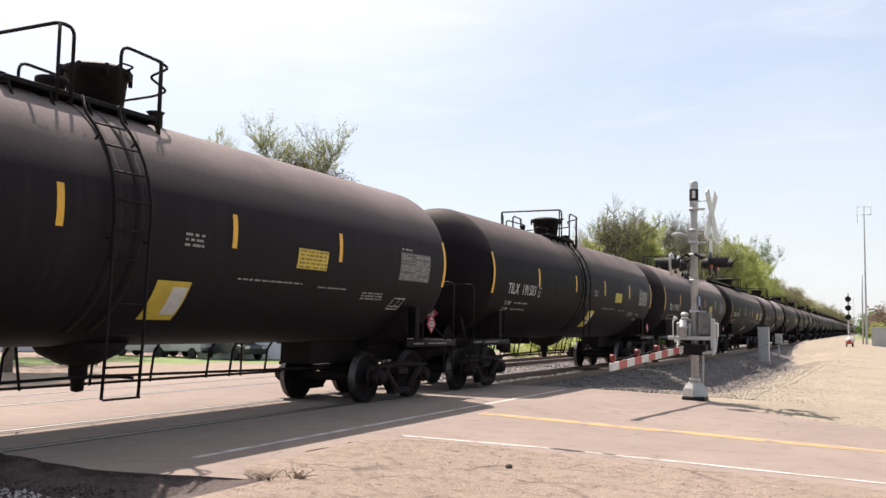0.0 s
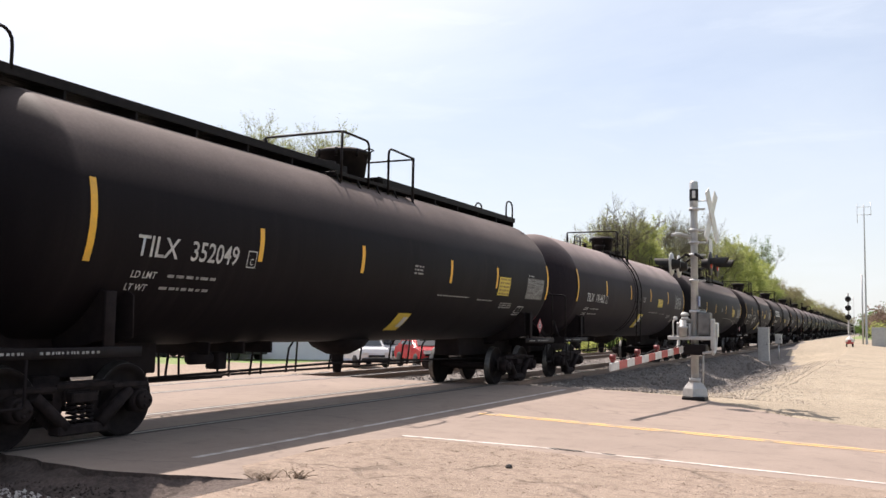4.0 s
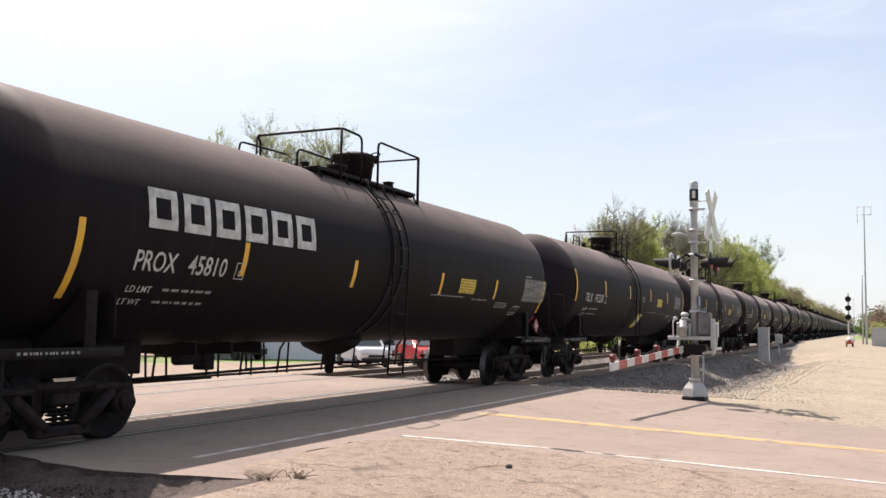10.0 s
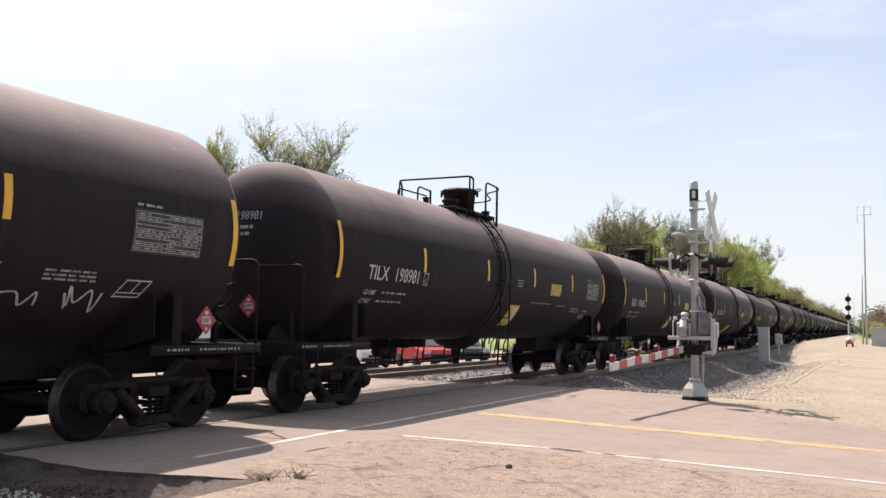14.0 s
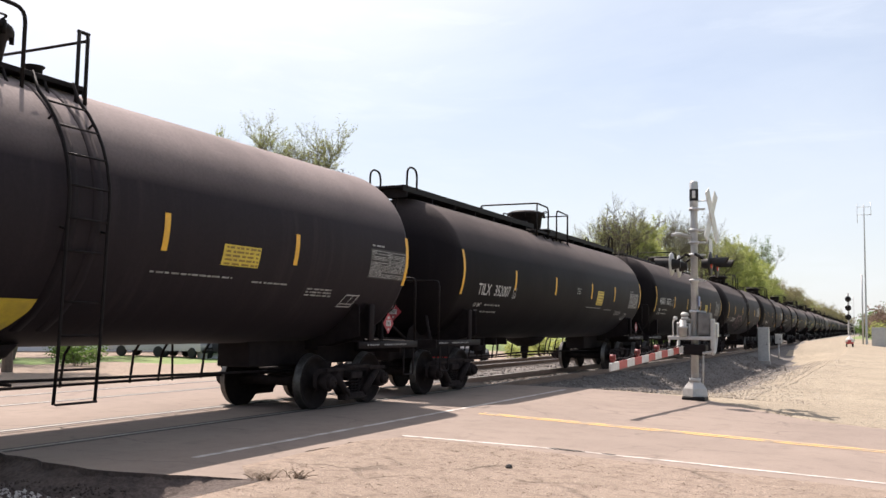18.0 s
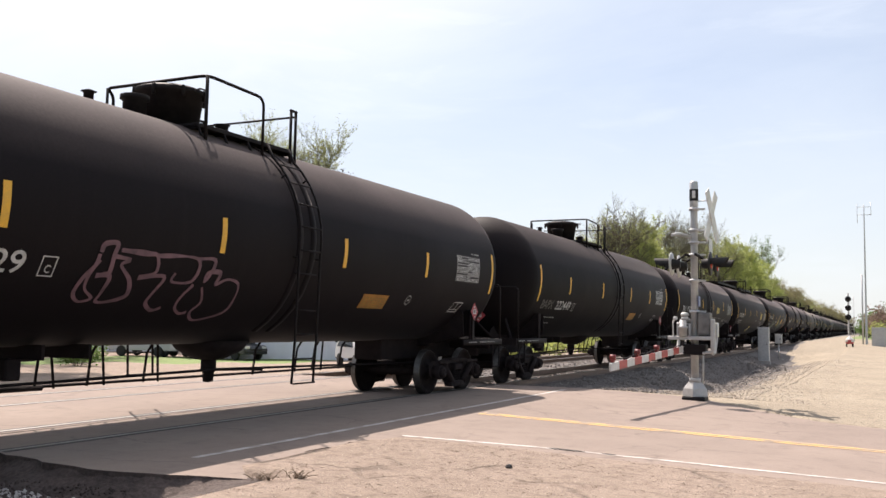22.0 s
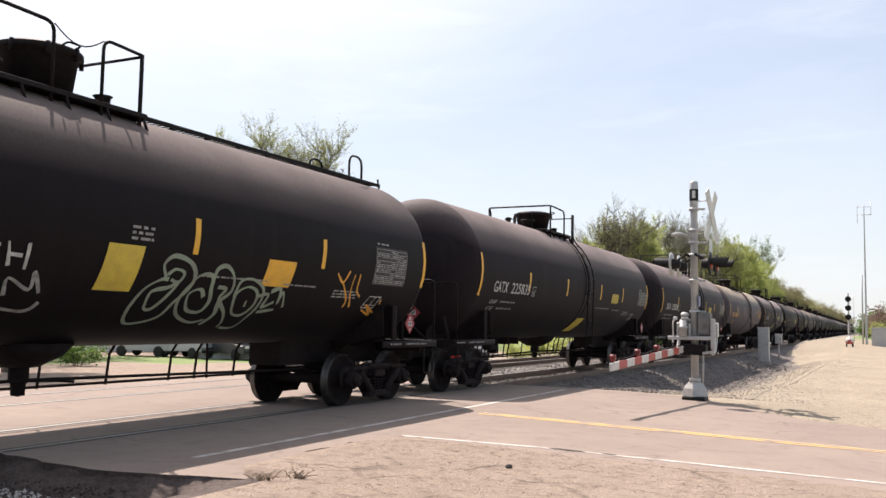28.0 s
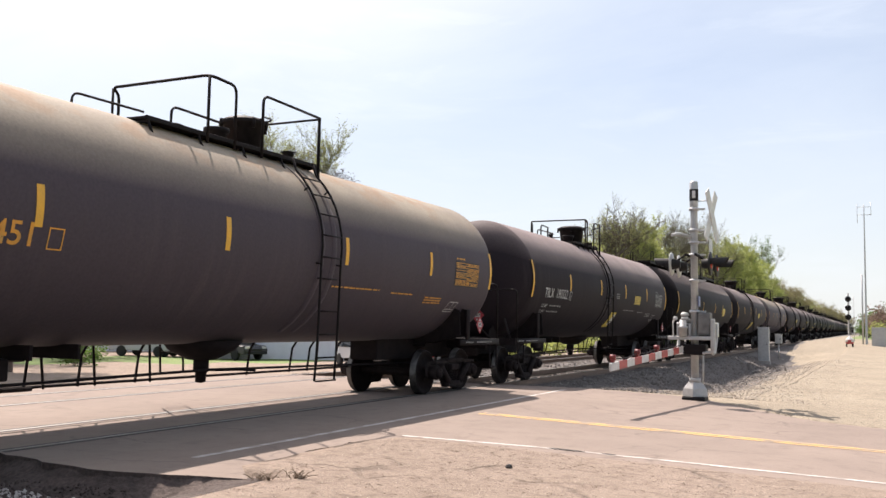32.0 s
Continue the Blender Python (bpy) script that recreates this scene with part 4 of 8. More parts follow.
def manway_build(bm, r=0.40, top=4.84):
    z0, zl = ZC + R - 0.10, top - 0.16
    lathe(bm, [(z0, r * 0.84), (zl, r), (zl + 0.02, r + 0.06), (zl + 0.08, r + 0.06), (zl + 0.10, r + 0.03), (zl + 0.14, r * 0.85), (zl + 0.16, 0.0)], 32, "Z")
    for k in range(8):
        a = k * math.tau / 8 + 0.3
        lathe(bm, [(zl - 0.06, 0.028), (zl + 0.10, 0.028), (zl + 0.11, 0.0)], 8, "Z", ((r + 0.05) * math.cos(a), (r + 0.05) * math.sin(a), 0))


def lift_bar_build(bm, r=0.40, top=4.84):
    tube(bm, bend([(r + 0.06, -0.10, top - 0.08), (r + 0.16, -0.10, top - 0.05), (r + 0.16, 0.10, top - 0.05), (r + 0.06, 0.10, top - 0.08)], 0.04), 0.014, 5)


def valve_build(bm):
    z0 = ZC + R - 0.05
    lathe(bm, [(z0, 0.16), (z0 + 0.22, 0.16), (z0 + 0.24, 0.20), (z0 + 0.30, 0.20), (z0 + 0.31, 0.0)], 16, "Z", (0.15, -0.85, 0))


def vent_build(bm):
    z0 = ZC + R - 0.06
    lathe(bm, [(z0, 0.07), (z0 + 0.30, 0.07), (z0 + 0.32, 0.11), (z0 + 0.36, 0.0)], 12, "Z", (-0.3, -1.25, 0))


def relief_build(bm):
    z0 = ZC + R - 0.12
    lathe(bm, [(z0, 0.10), (z0 + 0.22, 0.10), (z0 + 0.25, 0.13), (z0 + 0.28, 0.0)], 12, "Z", (0.42, 0.68, 0))


def dome_platform_build(bm, y0=-1.05, y1=1.05, x0=0.50, x1=0.84):
    """Narrow step board along the shoulder of the tank on short brackets."""
    z = ZC + R - 0.065
    bbox(bm, x0, x1 - 0.02, y0, y1, z - 0.045, z - 0.008, 0.004)
    bbox(bm, x1 - 0.03, x1, y0, y1, z - 0.06, z, 0.004)
    bbox(bm, x0 - 0.01, x0 + 0.01, y0, y1, z - 0.05, z, 0.004)
    n = int((y1 - y0) / 0.16)
    for i in range(n):
        y = y0 + (y1 - y0) * (i + 0.5) / n
        bbox(bm, x0, x1 - 0.02, y - 0.012, y + 0.012, z - 0.01, z + 0.006, 0.002)
    for k in range(5):
        y = y0 + 0.05 + (y1 - y0 - 0.1) * k / 4
        bbox(bm, x0 - 0.1, x1, y - 0.02, y + 0.02, z - 0.09, z - 0.045, 0.004)
        tube(bm, [(x1 - 0.03, y, z - 0.05), (x1 + 0.06, y, ZC + math.sqrt(R * R - (x1 + 0.06) ** 2) - 0.02)], 0.02, 5)
        tube(bm, [(x0 + 0.05, y, z - 0.05), (x0 + 0.05, y, ZC + math.sqrt(R * R - (x0 + 0.05) ** 2) - 0.02)], 0.02, 5)


def side_ladder_build(bm, y=8.35, w=0.56, low=0.55):
    """Ladder that follows the flank and hangs below the tank as a step."""
    def pt(yy, a, off):
        return (math.cos(a) * (R + off), yy, ZC + math.sin(a) * (R + off))
    for s in (-1, 1):
        yy = y + s * w / 2
        pts = [(0.98 + 0.04, yy, ZC + R - 0.12)]
        for d in range(48, -16, -8):
            pts.append(pt(yy, math.radians(d), 0.09))
        pts += [(R + 0.06, yy, 1.9), (R + 0.04, yy, 1.2), (R + 0.0, yy, low)]
        tube(bm, pts, 0.02, 5)
    z = low
    while z < 1.95:
        tube(bm, [(R + 0.03, y - w / 2, z), (R + 0.03, y + w / 2, z)], 0.014, 5)
        z += 0.36
    for d in range(-18, 50, 12):
        a = math.radians(d)
        tube(bm, [pt(y - w / 2, a, 0.09), pt(y + w / 2, a, 0.09)], 0.014, 5)
    for d in (-10, 35):
        a = math.radians(d)
        for s in (-1, 1):
            tube(bm, [pt(y + s * w / 2, a, 0.09), pt(y + s * w / 2, a, 0.0)], 0.014, 5)


def outlet_build(bm):
    yc = CAR_L / 2
    lathe(bm, [(ZC - R + 0.05, 0.62), (ZC - R - 0.10, 0.50), (ZC - R - 0.24, 0.22), (ZC - R - 0.26, 0.0)], 20, "Z", (0, yc, 0))
    lathe(bm, [(ZC - R - 0.2, 0.12), (ZC - R - 0.42, 0.12), (ZC - R - 0.44, 0.09), (ZC - R - 0.58, 0.08), (ZC - R - 0.6, 0.0)], 14, "Z", (0, yc, 0))
    tube(bm, bend([(0.1, yc, 0.70), (0.5, yc - 0.2, 0.72), (1.0, yc - 0.3, 0.75), (1.25, yc - 0.3, 0.75)], 0.1), 0.018, 6)


def brake_gear_build(bm):
    # reservoir, cylinder and rods under the tank
    lathe(bm, [(5.3, 0.0), (5.32, 0.09), (6.3, 0.09), (6.32, 0.0)], 14, "Y", (-0.5, 0, 0.98))
    lathe(bm, [(4.55, 0.0), (4.56, 0.09), (5.0, 0.09), (5.01, 0.0)], 14, "Y", (0.35, 0, 0.90))
    bbox(bm, 0.10, 0.35, 5.2, 5.42, 0.72, 0.98, 0.02)
    for yy in (4.7, 5.5, 6.2):
        bbox(bm, -0.66, 0.6, yy - 0.025, yy + 0.025, 0.96, 1.14, 0.006)
    tube(bm, [(0.2, 2.4, 0.62), (0.3, 9.0, 0.72), (0.25, 15.8, 0.62)], 0.022, 6)


def brake_pipe_build(bm, z=0.53):
    """Long rod on hangers under the far half of the tank."""
    x = -0.82
    tube(bm, [(x + 0.5, 2.9, 0.8), (x, 3.5, z), (x, 14.8, z), (x + 0.5, 15.4, 0.8)], 0.024, 6)
    tube(bm, [(x + 0.02, 3.4, z - 0.02), (x + 0.02, 6.7, z - 0.02)], 0.035, 6)
    rnd = random.Random(4)
    for y in (3.9, 4.9, 5.35, 6.6, 7.5, 8.6, 10.1, 11.3, 12.6, 13.2, 14.2):
        zz = ZC - math.sqrt(max(0.02, R * R - (x + 0.28) ** 2))
        tube(bm, [(x, y, z - 0.03), (x + 0.06, y, 0.95), (x + 0.26, y, zz + 0.03)], 0.021, 5)
        if rnd.random() < 0.45:
            tube(bm, [(x, y + 0.32, z - 0.03), (x + 0.26, y, zz)], 0.02, 5)


def gate_rails(bm, f, f2, r0, r1, x=0.92, zt=4.88, curl=False, front=True):
    """Front hoop that crosses the crown and curves down beside the manway; boxed rail behind."""
    zb = 3.95
    tube(bm, bend([(-x, f + 0.12, zb), (-x, f + 0.12, zt - 0.1), (-x, f, zt), (x, f, zt), (x, f2, zt - 0.02), (x, f2, zb)], 0.14), 0.023, 6)
    tube(bm, [(x, f, zt - 0.01), (x, f, zb)], 0.022, 6)
    tube(bm, [(-x, f, zt - 0.02), (-x, f, zb)], 0.02, 6)
    for s in (-1, 1):
        tube(bm, bend([(s * x, r0, zb), (s * x, r0, zt), (s * x, r1, zt - 0.03)], 0.14), 0.023, 6)
        tube(bm, [(s * x, r1, zt - 0.02), (s * x, r1, zb - 0.15)], 0.028, 6)
    if curl:
        tube(bm, bend([(x, r1 - 0.1, zt - 0.03), (x, r1 + 0.16, zt - 0.07), (x - 0.36, r1 + 0.16, zt - 0.15), (x - 0.36, r1 + 0.52, zt - 0.26), (x - 0.62, r1 + 0.54, zt - 0.30), (-x, r1 + 0.50, zt - 0.34)], 0.09), 0.018, 6)
    else:
        tube(bm, [(-x, r1, zt - 0.05), (x, r1, zt - 0.05)], 0.02, 6)
    if x < 0.82:
        # chain that closes the gap in the rail
        tube(bm, [(x, f2 + (r0 - f2) * i / 8, zt - 0.03 - 0.16 * math.sin(i / 8 * math.pi)) for i in range(9)], 0.010, 4)
    tube(bm, bend([(-0.2, f - 1.4, ZC + R - 0.05), (-0.2, f - 1.4, 4.46), (-0.1, f - 0.2, 4.44)], 0.12), 0.018, 6)


def box_rails(bm, f, f2, r1, x=0.95, zt=4.90):
    """Rail right round the platform with a lower rail and twin end posts."""
    zb = 3.95
    tube(bm, bend([(-x, f + 0.12, zb), (-x, f + 0.12, zt - 0.1), (-x, f, zt), (x, f, zt), (x, f2, zt - 0.03), (x, f2, zb)], 0.16), 0.024, 6)
    tube(bm, [(x, f, zt), (x, f, zb)], 0.026, 6)
    tube(bm, [(-x, f, zt), (-x, f, zb)], 0.022, 6)
    for s in (-1, 1):
        for k in (0, 0.13):
            tube(bm, [(s * x, r1 - k, zt - 0.06), (s * x, r1 - k, zb - 0.1)], 0.024, 6)
        tube(bm, [(s * x, r1 - 0.15, zt - 0.06), (s * x, r1 + 0.02, zt - 0.06)], 0.022, 6)
    tube(bm, [(x, r1, zt - 0.14), (-x, r1, zt - 0.14)], 0.018, 6)
    tube(bm, [(-x, f2, zt - 0.2), (-x, r1, zt - 0.1)], 0.018, 6)


def walkway_build(bm, open_=False):
    """Running board along the crown from end to end on brackets, hoops at both ends."""
    zw = ZC + R + (0.17 if not open_ else 0.07)
    for y0, y1 in ((1.0 if open_ else 0.62, CAR_L / 2 - 0.55), (CAR_L / 2 + 0.62, CAR_L - 1.0)):
        if open_:
            for x in (-0.3, 0.3):
                bbox(bm, x - 0.02, x + 0.02, y0, y1, zw - 0.06, zw, 0.004)
            y, k = y0, 0
            while y < y1 - 0.05:
                tube(bm, [(-0.3, y, zw - 0.03), (0.3, y + 0.02, zw - 0.03)], 0.012, 4)
                if k % 7 == 0:
                    for x in (-0.3, 0.3):
                        bbox(bm, x - 0.025, x + 0.025, y - 0.035, y + 0.035, ZC + R - 0.08, zw - 0.05, 0.004)
                    tube(bm, [(0.3, y, zw - 0.05), (-0.3, min(y1, y + 0.74), zw - 0.07)], 0.016, 4)
                y += 0.107
                k += 1
        else:
            for i in range(5):
                x = -0.36 + i * 0.18
                bbox(bm, x - 0.08, x + 0.08, y0, y1, zw - 0.05, zw, 0.005)
            bbox(bm, -0.46, -0.44, y0, y1, zw - 0.12, zw + 0.01, 0.004)
            bbox(bm, 0.44, 0.46, y0, y1, zw - 0.12, zw + 0.01, 0.004)
            y = y0 + 0.2
            while y < y1:
                bbox(bm, -0.44, 0.44, y, y + 0.04, ZC + R - 0.06, zw - 0.05, 0.004)
                y += 1.2


def end_hoop_build(bm, open_=False):
    zw = ZC + R + (0.07 if open_ else 0.17)
    f = 1.12 if open_ else 0.8
    for x, tall in ((-0.45, 0.42), (0.45, 0.42)) if not open_ else ((-0.45, 0.36), (0.45, 0.36)):
        tube(bm, bend([(x, f, zw - 0.05), (x, f, zw + tall), (x, f + 0.45, zw + tall), (x, f + 0.45, zw - 0.05)], 0.2), 0.022, 6)


def end_ladder_build(bm):
    """Ladder down the head from the running board."""
    zw = ZC + R + 0.22

    def pt(x, z):
        k = max(0.0, 1 - ((z - ZC) / R) ** 2 - (x / R) ** 2)
        return (x, TAN - HEAD * math.sqrt(k) - 0.10, z)
    for x in (-0.28, 0.12):
        tube(bm, [(x, 1.05, zw - 0.05)] + [pt(x, z) for z in (3.9, 3.6, 3.2, 2.8, 2.4, 2.0, 1.6)] + [(x, 0.6, 1.15)], 0.02, 5)
    for z in (3.7, 3.35, 3.0, 2.65, 2.3, 1.95, 1.6):
        tube(bm, [pt(-0.28, z), pt(0.12, z)], 0.015, 5)


def saddle_band_build(bm):
    """Strengthening bands up the flank beside the manway."""
    for y in (CAR_L / 2 - 0.95, CAR_L / 2 - 0.60):
        ang = [math.radians(d) for d in range(-60, 241, 10)]
        rows = []
        for a in ang:
            rows.append([bm.verts.new((math.cos(a) * (R + o), y + d, ZC + math.sin(a) * (R + o))) for d, o in ((-0.07, 0.0), (-0.065, 0.016), (0.065, 0.016), (0.07, 0.0))])
        for p, q in zip(rows, rows[1:]):
            for i in range(3):
                bm.faces.new((p[i], p[i + 1], q[i + 1], q[i]))


def diamond_build(bm, s=0.19):
    box(bm, -0.004, 0.0, -0.001, 0.001, -0.001, 0.001)
    A = [(0, -s), (s, 0), (0, s), (-s, 0)]
    v0 = [bm.verts.new((0.0, y, z)) for y, z in A]
    v1 = [bm.verts.new((0.006, y, z)) for y, z in A]
    bm.faces.new(v1)
    bm.faces.new(v0[::-1])
    for i in range(4):
        bm.faces.new((v0[i], v0[(i + 1) % 4], v1[(i + 1) % 4], v1[i]))


def diamond_plate_build(bm):
    for s0, y0, y1, z0, z1 in ((0, -0.085, 0.085, -0.05, 0.05),):
        box(bm, 0.006, 0.009, y0, y1, z0, z1)
    box(bm, 0.006, 0.009, -0.03, 0.03, 0.075, 0.12)
    box(bm, 0.006, 0.009, -0.02, 0.02, -0.13, -0.09)


def table_build(bm, w, h, rows, seed, indent=0.02):
    """Rows of small print blocks within a plate of that size, flat."""
    rnd = random.Random(seed)
    for i in range(rows):
        z0 = h * (1 - (i + 0.75) / rows)
        z1 = z0 + h / rows * 0.5
        y = indent
        while y < w - 0.04:
            ln = min(rnd.uniform(0.05, 0.16), w - 0.02 - y)
            v = [bm.verts.new(p) for p in ((y, z0, 0), (y + ln, z0, 0), (y + ln, z1, 0), (y, z1, 0))]
            bm.faces.new(v)
            y += ln + rnd.uniform(0.015, 0.05)


def ruled_table(bm, w, h, rows, seed):
    """A ruled form: border, row rules, two columns and a line of print blocks in each cell."""
    rnd = random.Random(seed)
    t = 0.011

    def bar(a, b, c, d):
        bm.faces.new([bm.verts.new(p) for p in ((a, c, 0), (b, c, 0), (b, d, 0), (a, d, 0))])

    for i in range(rows + 1):
        bar(0, w, h * i / rows - t / 2, h * i / rows + t / 2)
    for i in range(rows):
        z0, z1 = h * i / rows + t / 2 + 0.001, h * (i + 1) / rows - t / 2 - 0.001
        cols = (0, 0.48, 1) if i % 3 else (0, 0.48, 0.66, 0.83, 1)
        for c in cols:
            x = min(w - t, max(0, w * c - t / 2))
            bar(x, x + t, z0, z1)
        for c0, c1 in zip(cols, cols[1:]):
            y = w * c0 + 0.03
            while y < w * c1 - 0.05 and rnd.random() < 0.85:
                ln = min(rnd.uniform(0.05, 0.15), w * c1 - 0.025 - y)
                bar(y, y + ln, z0 + (z1 - z0) * 0.25, z0 + (z1 - z0) * 0.72)
                y += ln + rnd.uniform(0.015, 0.04)


def ring_mark(bm):
    """A thin oval with a short bar across it."""
    n = 20
    A, B = ([bm.verts.new((0.11 + k * math.cos(i * math.tau / n), 0.12 + k * math.sin(i * math.tau / n), 0)) for i in range(n)] for k in (0.082, 0.104))
    for i in range(n):
        bm.faces.new((A[i], B[i], B[(i + 1) % n], A[(i + 1) % n]))
    bm.faces.new([bm.verts.new(p) for p in ((0.07, 0.10, 0), (0.15, 0.11, 0), (0.15, 0.145, 0), (0.07, 0.13, 0))])


def flat_part(name, build, y0, z0, mat, car, label="", off=0.008):
    bm = bmesh.new()
    build(bm)
    me = finish(bm, name)
    wrap(me, y0, z0, off)
    return tagged(part(name, me, mat, car, label), kind="stuff")


def lettering(s, y0, z0, size, mat, car, width=None, label="", name="lettering"):
    me = text_mesh(s, size)
    w = max(v.co.x for v in me.vertices)
    if width:
        for v in me.vertices:
            v.co.x *= width / w
    wrap(me, y0, z0)
    me.name = name
    return tagged(part(name, me, mat, car, label or "stencilled marks and number"), kind="stuff")


def strokes(name, lines, y0, z0, width, mat, car, label, sx=1.0, sz=1.0):
    """Sprayed lines on the flank: ribbons along smooth curves."""
    bm = bmesh.new()
    for ln in lines:
        pts = []
        m = len(ln)
        for i in range(m - 1):
            p0, p1, p2, p3 = (Vector(ln[max(0, min(m - 1, j))]) for j in (i - 1, i, i + 1, i + 2))
            for k in range(6):
                t = k / 6
                pts.append(0.5 * ((2 * p1) + (p2 - p0) * t + (2 * p0 - 5 * p1 + 4 * p2 - p3) * t * t + (3 * p1 - p0 - 3 * p2 + p3) * t ** 3))
        pts.append(Vector(ln[-1]))
        pts = [Vector((p.x * sx, p.y * sz)) for p in pts]
        prev = None
        for i, p in enumerate(pts):
            d = pts[min(i + 1, len(pts) - 1)] - pts[max(i - 1, 0)]
            if d.length < 1e-6:
                continue
            d.normalize()
            nn = Vector((-d.y, d.x)) * width / 2 * (0.75 + 0.5 * noise.noise(Vector((p.x * 3, p.y * 3, len(ln)))))
            cur = [bm.verts.new((p.x + nn.x, p.y + nn.y, 0)), bm.verts.new((p.x - nn.x, p.y - nn.y, 0))]
            if prev:
                bm.faces.new((prev[0], prev[1], cur[1], cur[0]))
            prev = cur
    me = finish(bm, name)
    wrap(me, y0, z0, 0.010)
    return part(name, me, mat, car, label)


def pieces(key, build):
    """The separate bars of a builder, as meshes of their own."""
    k = ("pieces", R, key)
    if k not in CACHE:
        bm = bmesh.new()
        build(bm)
        seen, out = set(), []
        for v in bm.verts:
            if v in seen:
                continue
            stack, isl = [v], []
            seen.add(v)
            while stack:
                a = stack.pop()
                isl.append(a)
                for e in a.link_edges:
                    b = e.other_vert(a)
                    if b not in seen:
                        seen.add(b)
                        stack.append(b)
            idx = {a: i for i, a in enumerate(isl)}
            faces = {f for a in isl for f in a.link_faces}
            me = bpy.data.meshes.new("bar")
            me.from_pydata([tuple(a.co) for a in isl], [], [[idx[q] for q in f.verts] for f in faces])
            t = bmesh.new()
            t.from_mesh(me)
            bmesh.ops.recalc_face_normals(t, faces=t.faces)
            for f in t.faces:
                f.smooth = len(f.verts) == 4
            t.to_mesh(me)
            t.free()
            out.append(me)
        bm.free()
        CACHE[k] = out
    return CACHE[k]


def head_number(mark, car, kind):
    """Number stencilled on the leading head, upper part on the road side."""
    depth = 0.95 if kind == "b" else HEAD
    tan = TAN + (0.06 if kind == "b" else 0.0)
    me = text_mesh(mark[0] + " " + mark[1], 0.20)
    w = max(v.co.x for v in me.vertices)
    bars = bmesh.new()
    table_build(bars, 0.6, 0.22, 2, 8)
    bme = finish(bars, "small_print")
    for m_, x0, z0 in ((me, -0.55, 3.12), (bme, -0.35, 2.83)):
        for v in m_.vertices:
            x = x0 + v.co.x * (0.92 / w if m_ is me else 1.0)
            z = z0 + v.co.y
            k = max(0.0, 1 - (x / R) ** 2 - ((z - ZC) / R) ** 2)
            v.co = Vector((x, tan - depth * math.sqrt(k) - 0.012, z))
    tagged(part("lettering", me, M["dimwhite"], car, "number stencilled on the tank head"), kind="stuff")
    tagged(part("small_print", bme, M["dimwhite"], car), kind="stuff")


def logo_blocks(car):
    """Large white company mark, drawn as plain block shapes."""
    for i in range(6):
        def blk(bm, i=i):
            w, h, t = 0.50, 0.50, 0.12
            for a, b, c, d in ((0, w, h - t, h), (0, w, 0, t), (0, t, t, h - t), (w - t, w, t, h - t)):
                bm.faces.new([bm.verts.new(p) for p in ((a, c, 0), (b, c, 0), (b, d, 0), (a, d, 0))])
        flat_part("logo_block", blk, 2.68 + i * 0.615, 2.56, M["palewhite"], car, "white block of the company mark")


def g_tag(car):
    strokes("graffiti_tag", [[(0.00, 0.23), (0.38, 0.28), (0.07, 0.24), (0.26, 0.24), (0.52, 0.15), (0.75, 0.02), (0.60, 0.29), (0.31, 0.40), (0.24, 0.64), (0.54, 0.45), (0.60, 0.29)], [(0.62, 0.73), (0.74, 0.36), (0.78, 0.49), (1.00, 0.34), (0.99, 0.22), (0.77, 0.19), (0.70, 0.29)], [(0.95, 0.60), (1.02, 0.34), (1.07, 0.57), (1.22, 0.29), (1.24, 0.58), (1.30, 0.26)], [(1.25, 0.71), (1.35, 0.36), (1.36, 0.62), (1.65, 0.44), (1.66, 0.24), (1.44, 0.30), (1.34, 0.43)], [(1.56, 0.64), (1.77, 0.43), (1.53, 0.50), (1.79, 0.45)], [(1.39, 0.33), (1.43, 0.15), (1.26, 0.15), (1.30, 0.26)], [(1.14, 0.25), (0.94, 0.01), (1.27, 0.00), (1.13, 0.14)]],
            5.0, 1.77, 0.045, M["palewhite"], car, "sprayed white graffiti tag")
    strokes("graffiti_halo", [[(0.86, 0.45), (0.84, 0.59), (1.05, 0.64), (1.22, 0.57), (1.19, 0.46), (0.97, 0.43), (0.86, 0.45)], [(0.00, 0.12), (0.08, 0.09)], [(0.14, 0.13), (0.20, 0.10)], [(2.00, 0.01), (2.04, 0.08)], [(2.13, 0.00), (2.16, 0.08)]],
            4.94, 2.03, 0.055, M["palewhite"], car, "white ring over the graffiti tag")


def g_scrawl(car):
    strokes("graffiti_scrawl", [[(0.22, 0.00), (0.13, 0.27), (0.07, 0.45), (0.18, 0.27), (0.69, 0.31)], [(0.00, 0.82), (0.22, 0.88), (0.57, 0.93), (0.52, 0.79), (0.21, 0.83)], [(0.12, 0.53), (0.18, 0.69), (0.33, 0.41), (0.35, 0.65), (0.47, 0.42), (0.58, 0.62), (0.76, 0.51), (0.62, 0.42)], [(1.28, 0.48), (1.19, 0.72), (1.32, 0.52), (1.35, 0.73)], [(1.60, 0.53), (1.53, 0.65), (1.43, 0.67)], [(1.85, 0.66), (2.05, 0.67), (2.17, 0.50), (2.30, 0.68), (2.35, 0.50)], [(2.78, 0.47), (2.67, 0.69), (2.79, 0.51), (2.72, 0.78), (2.87, 0.56), (3.03, 0.74), (3.17, 0.42), (3.20, 0.71)]],
            11.64, 1.29, 0.035, M["palewhite"], car, "scrawled white chalk marks")


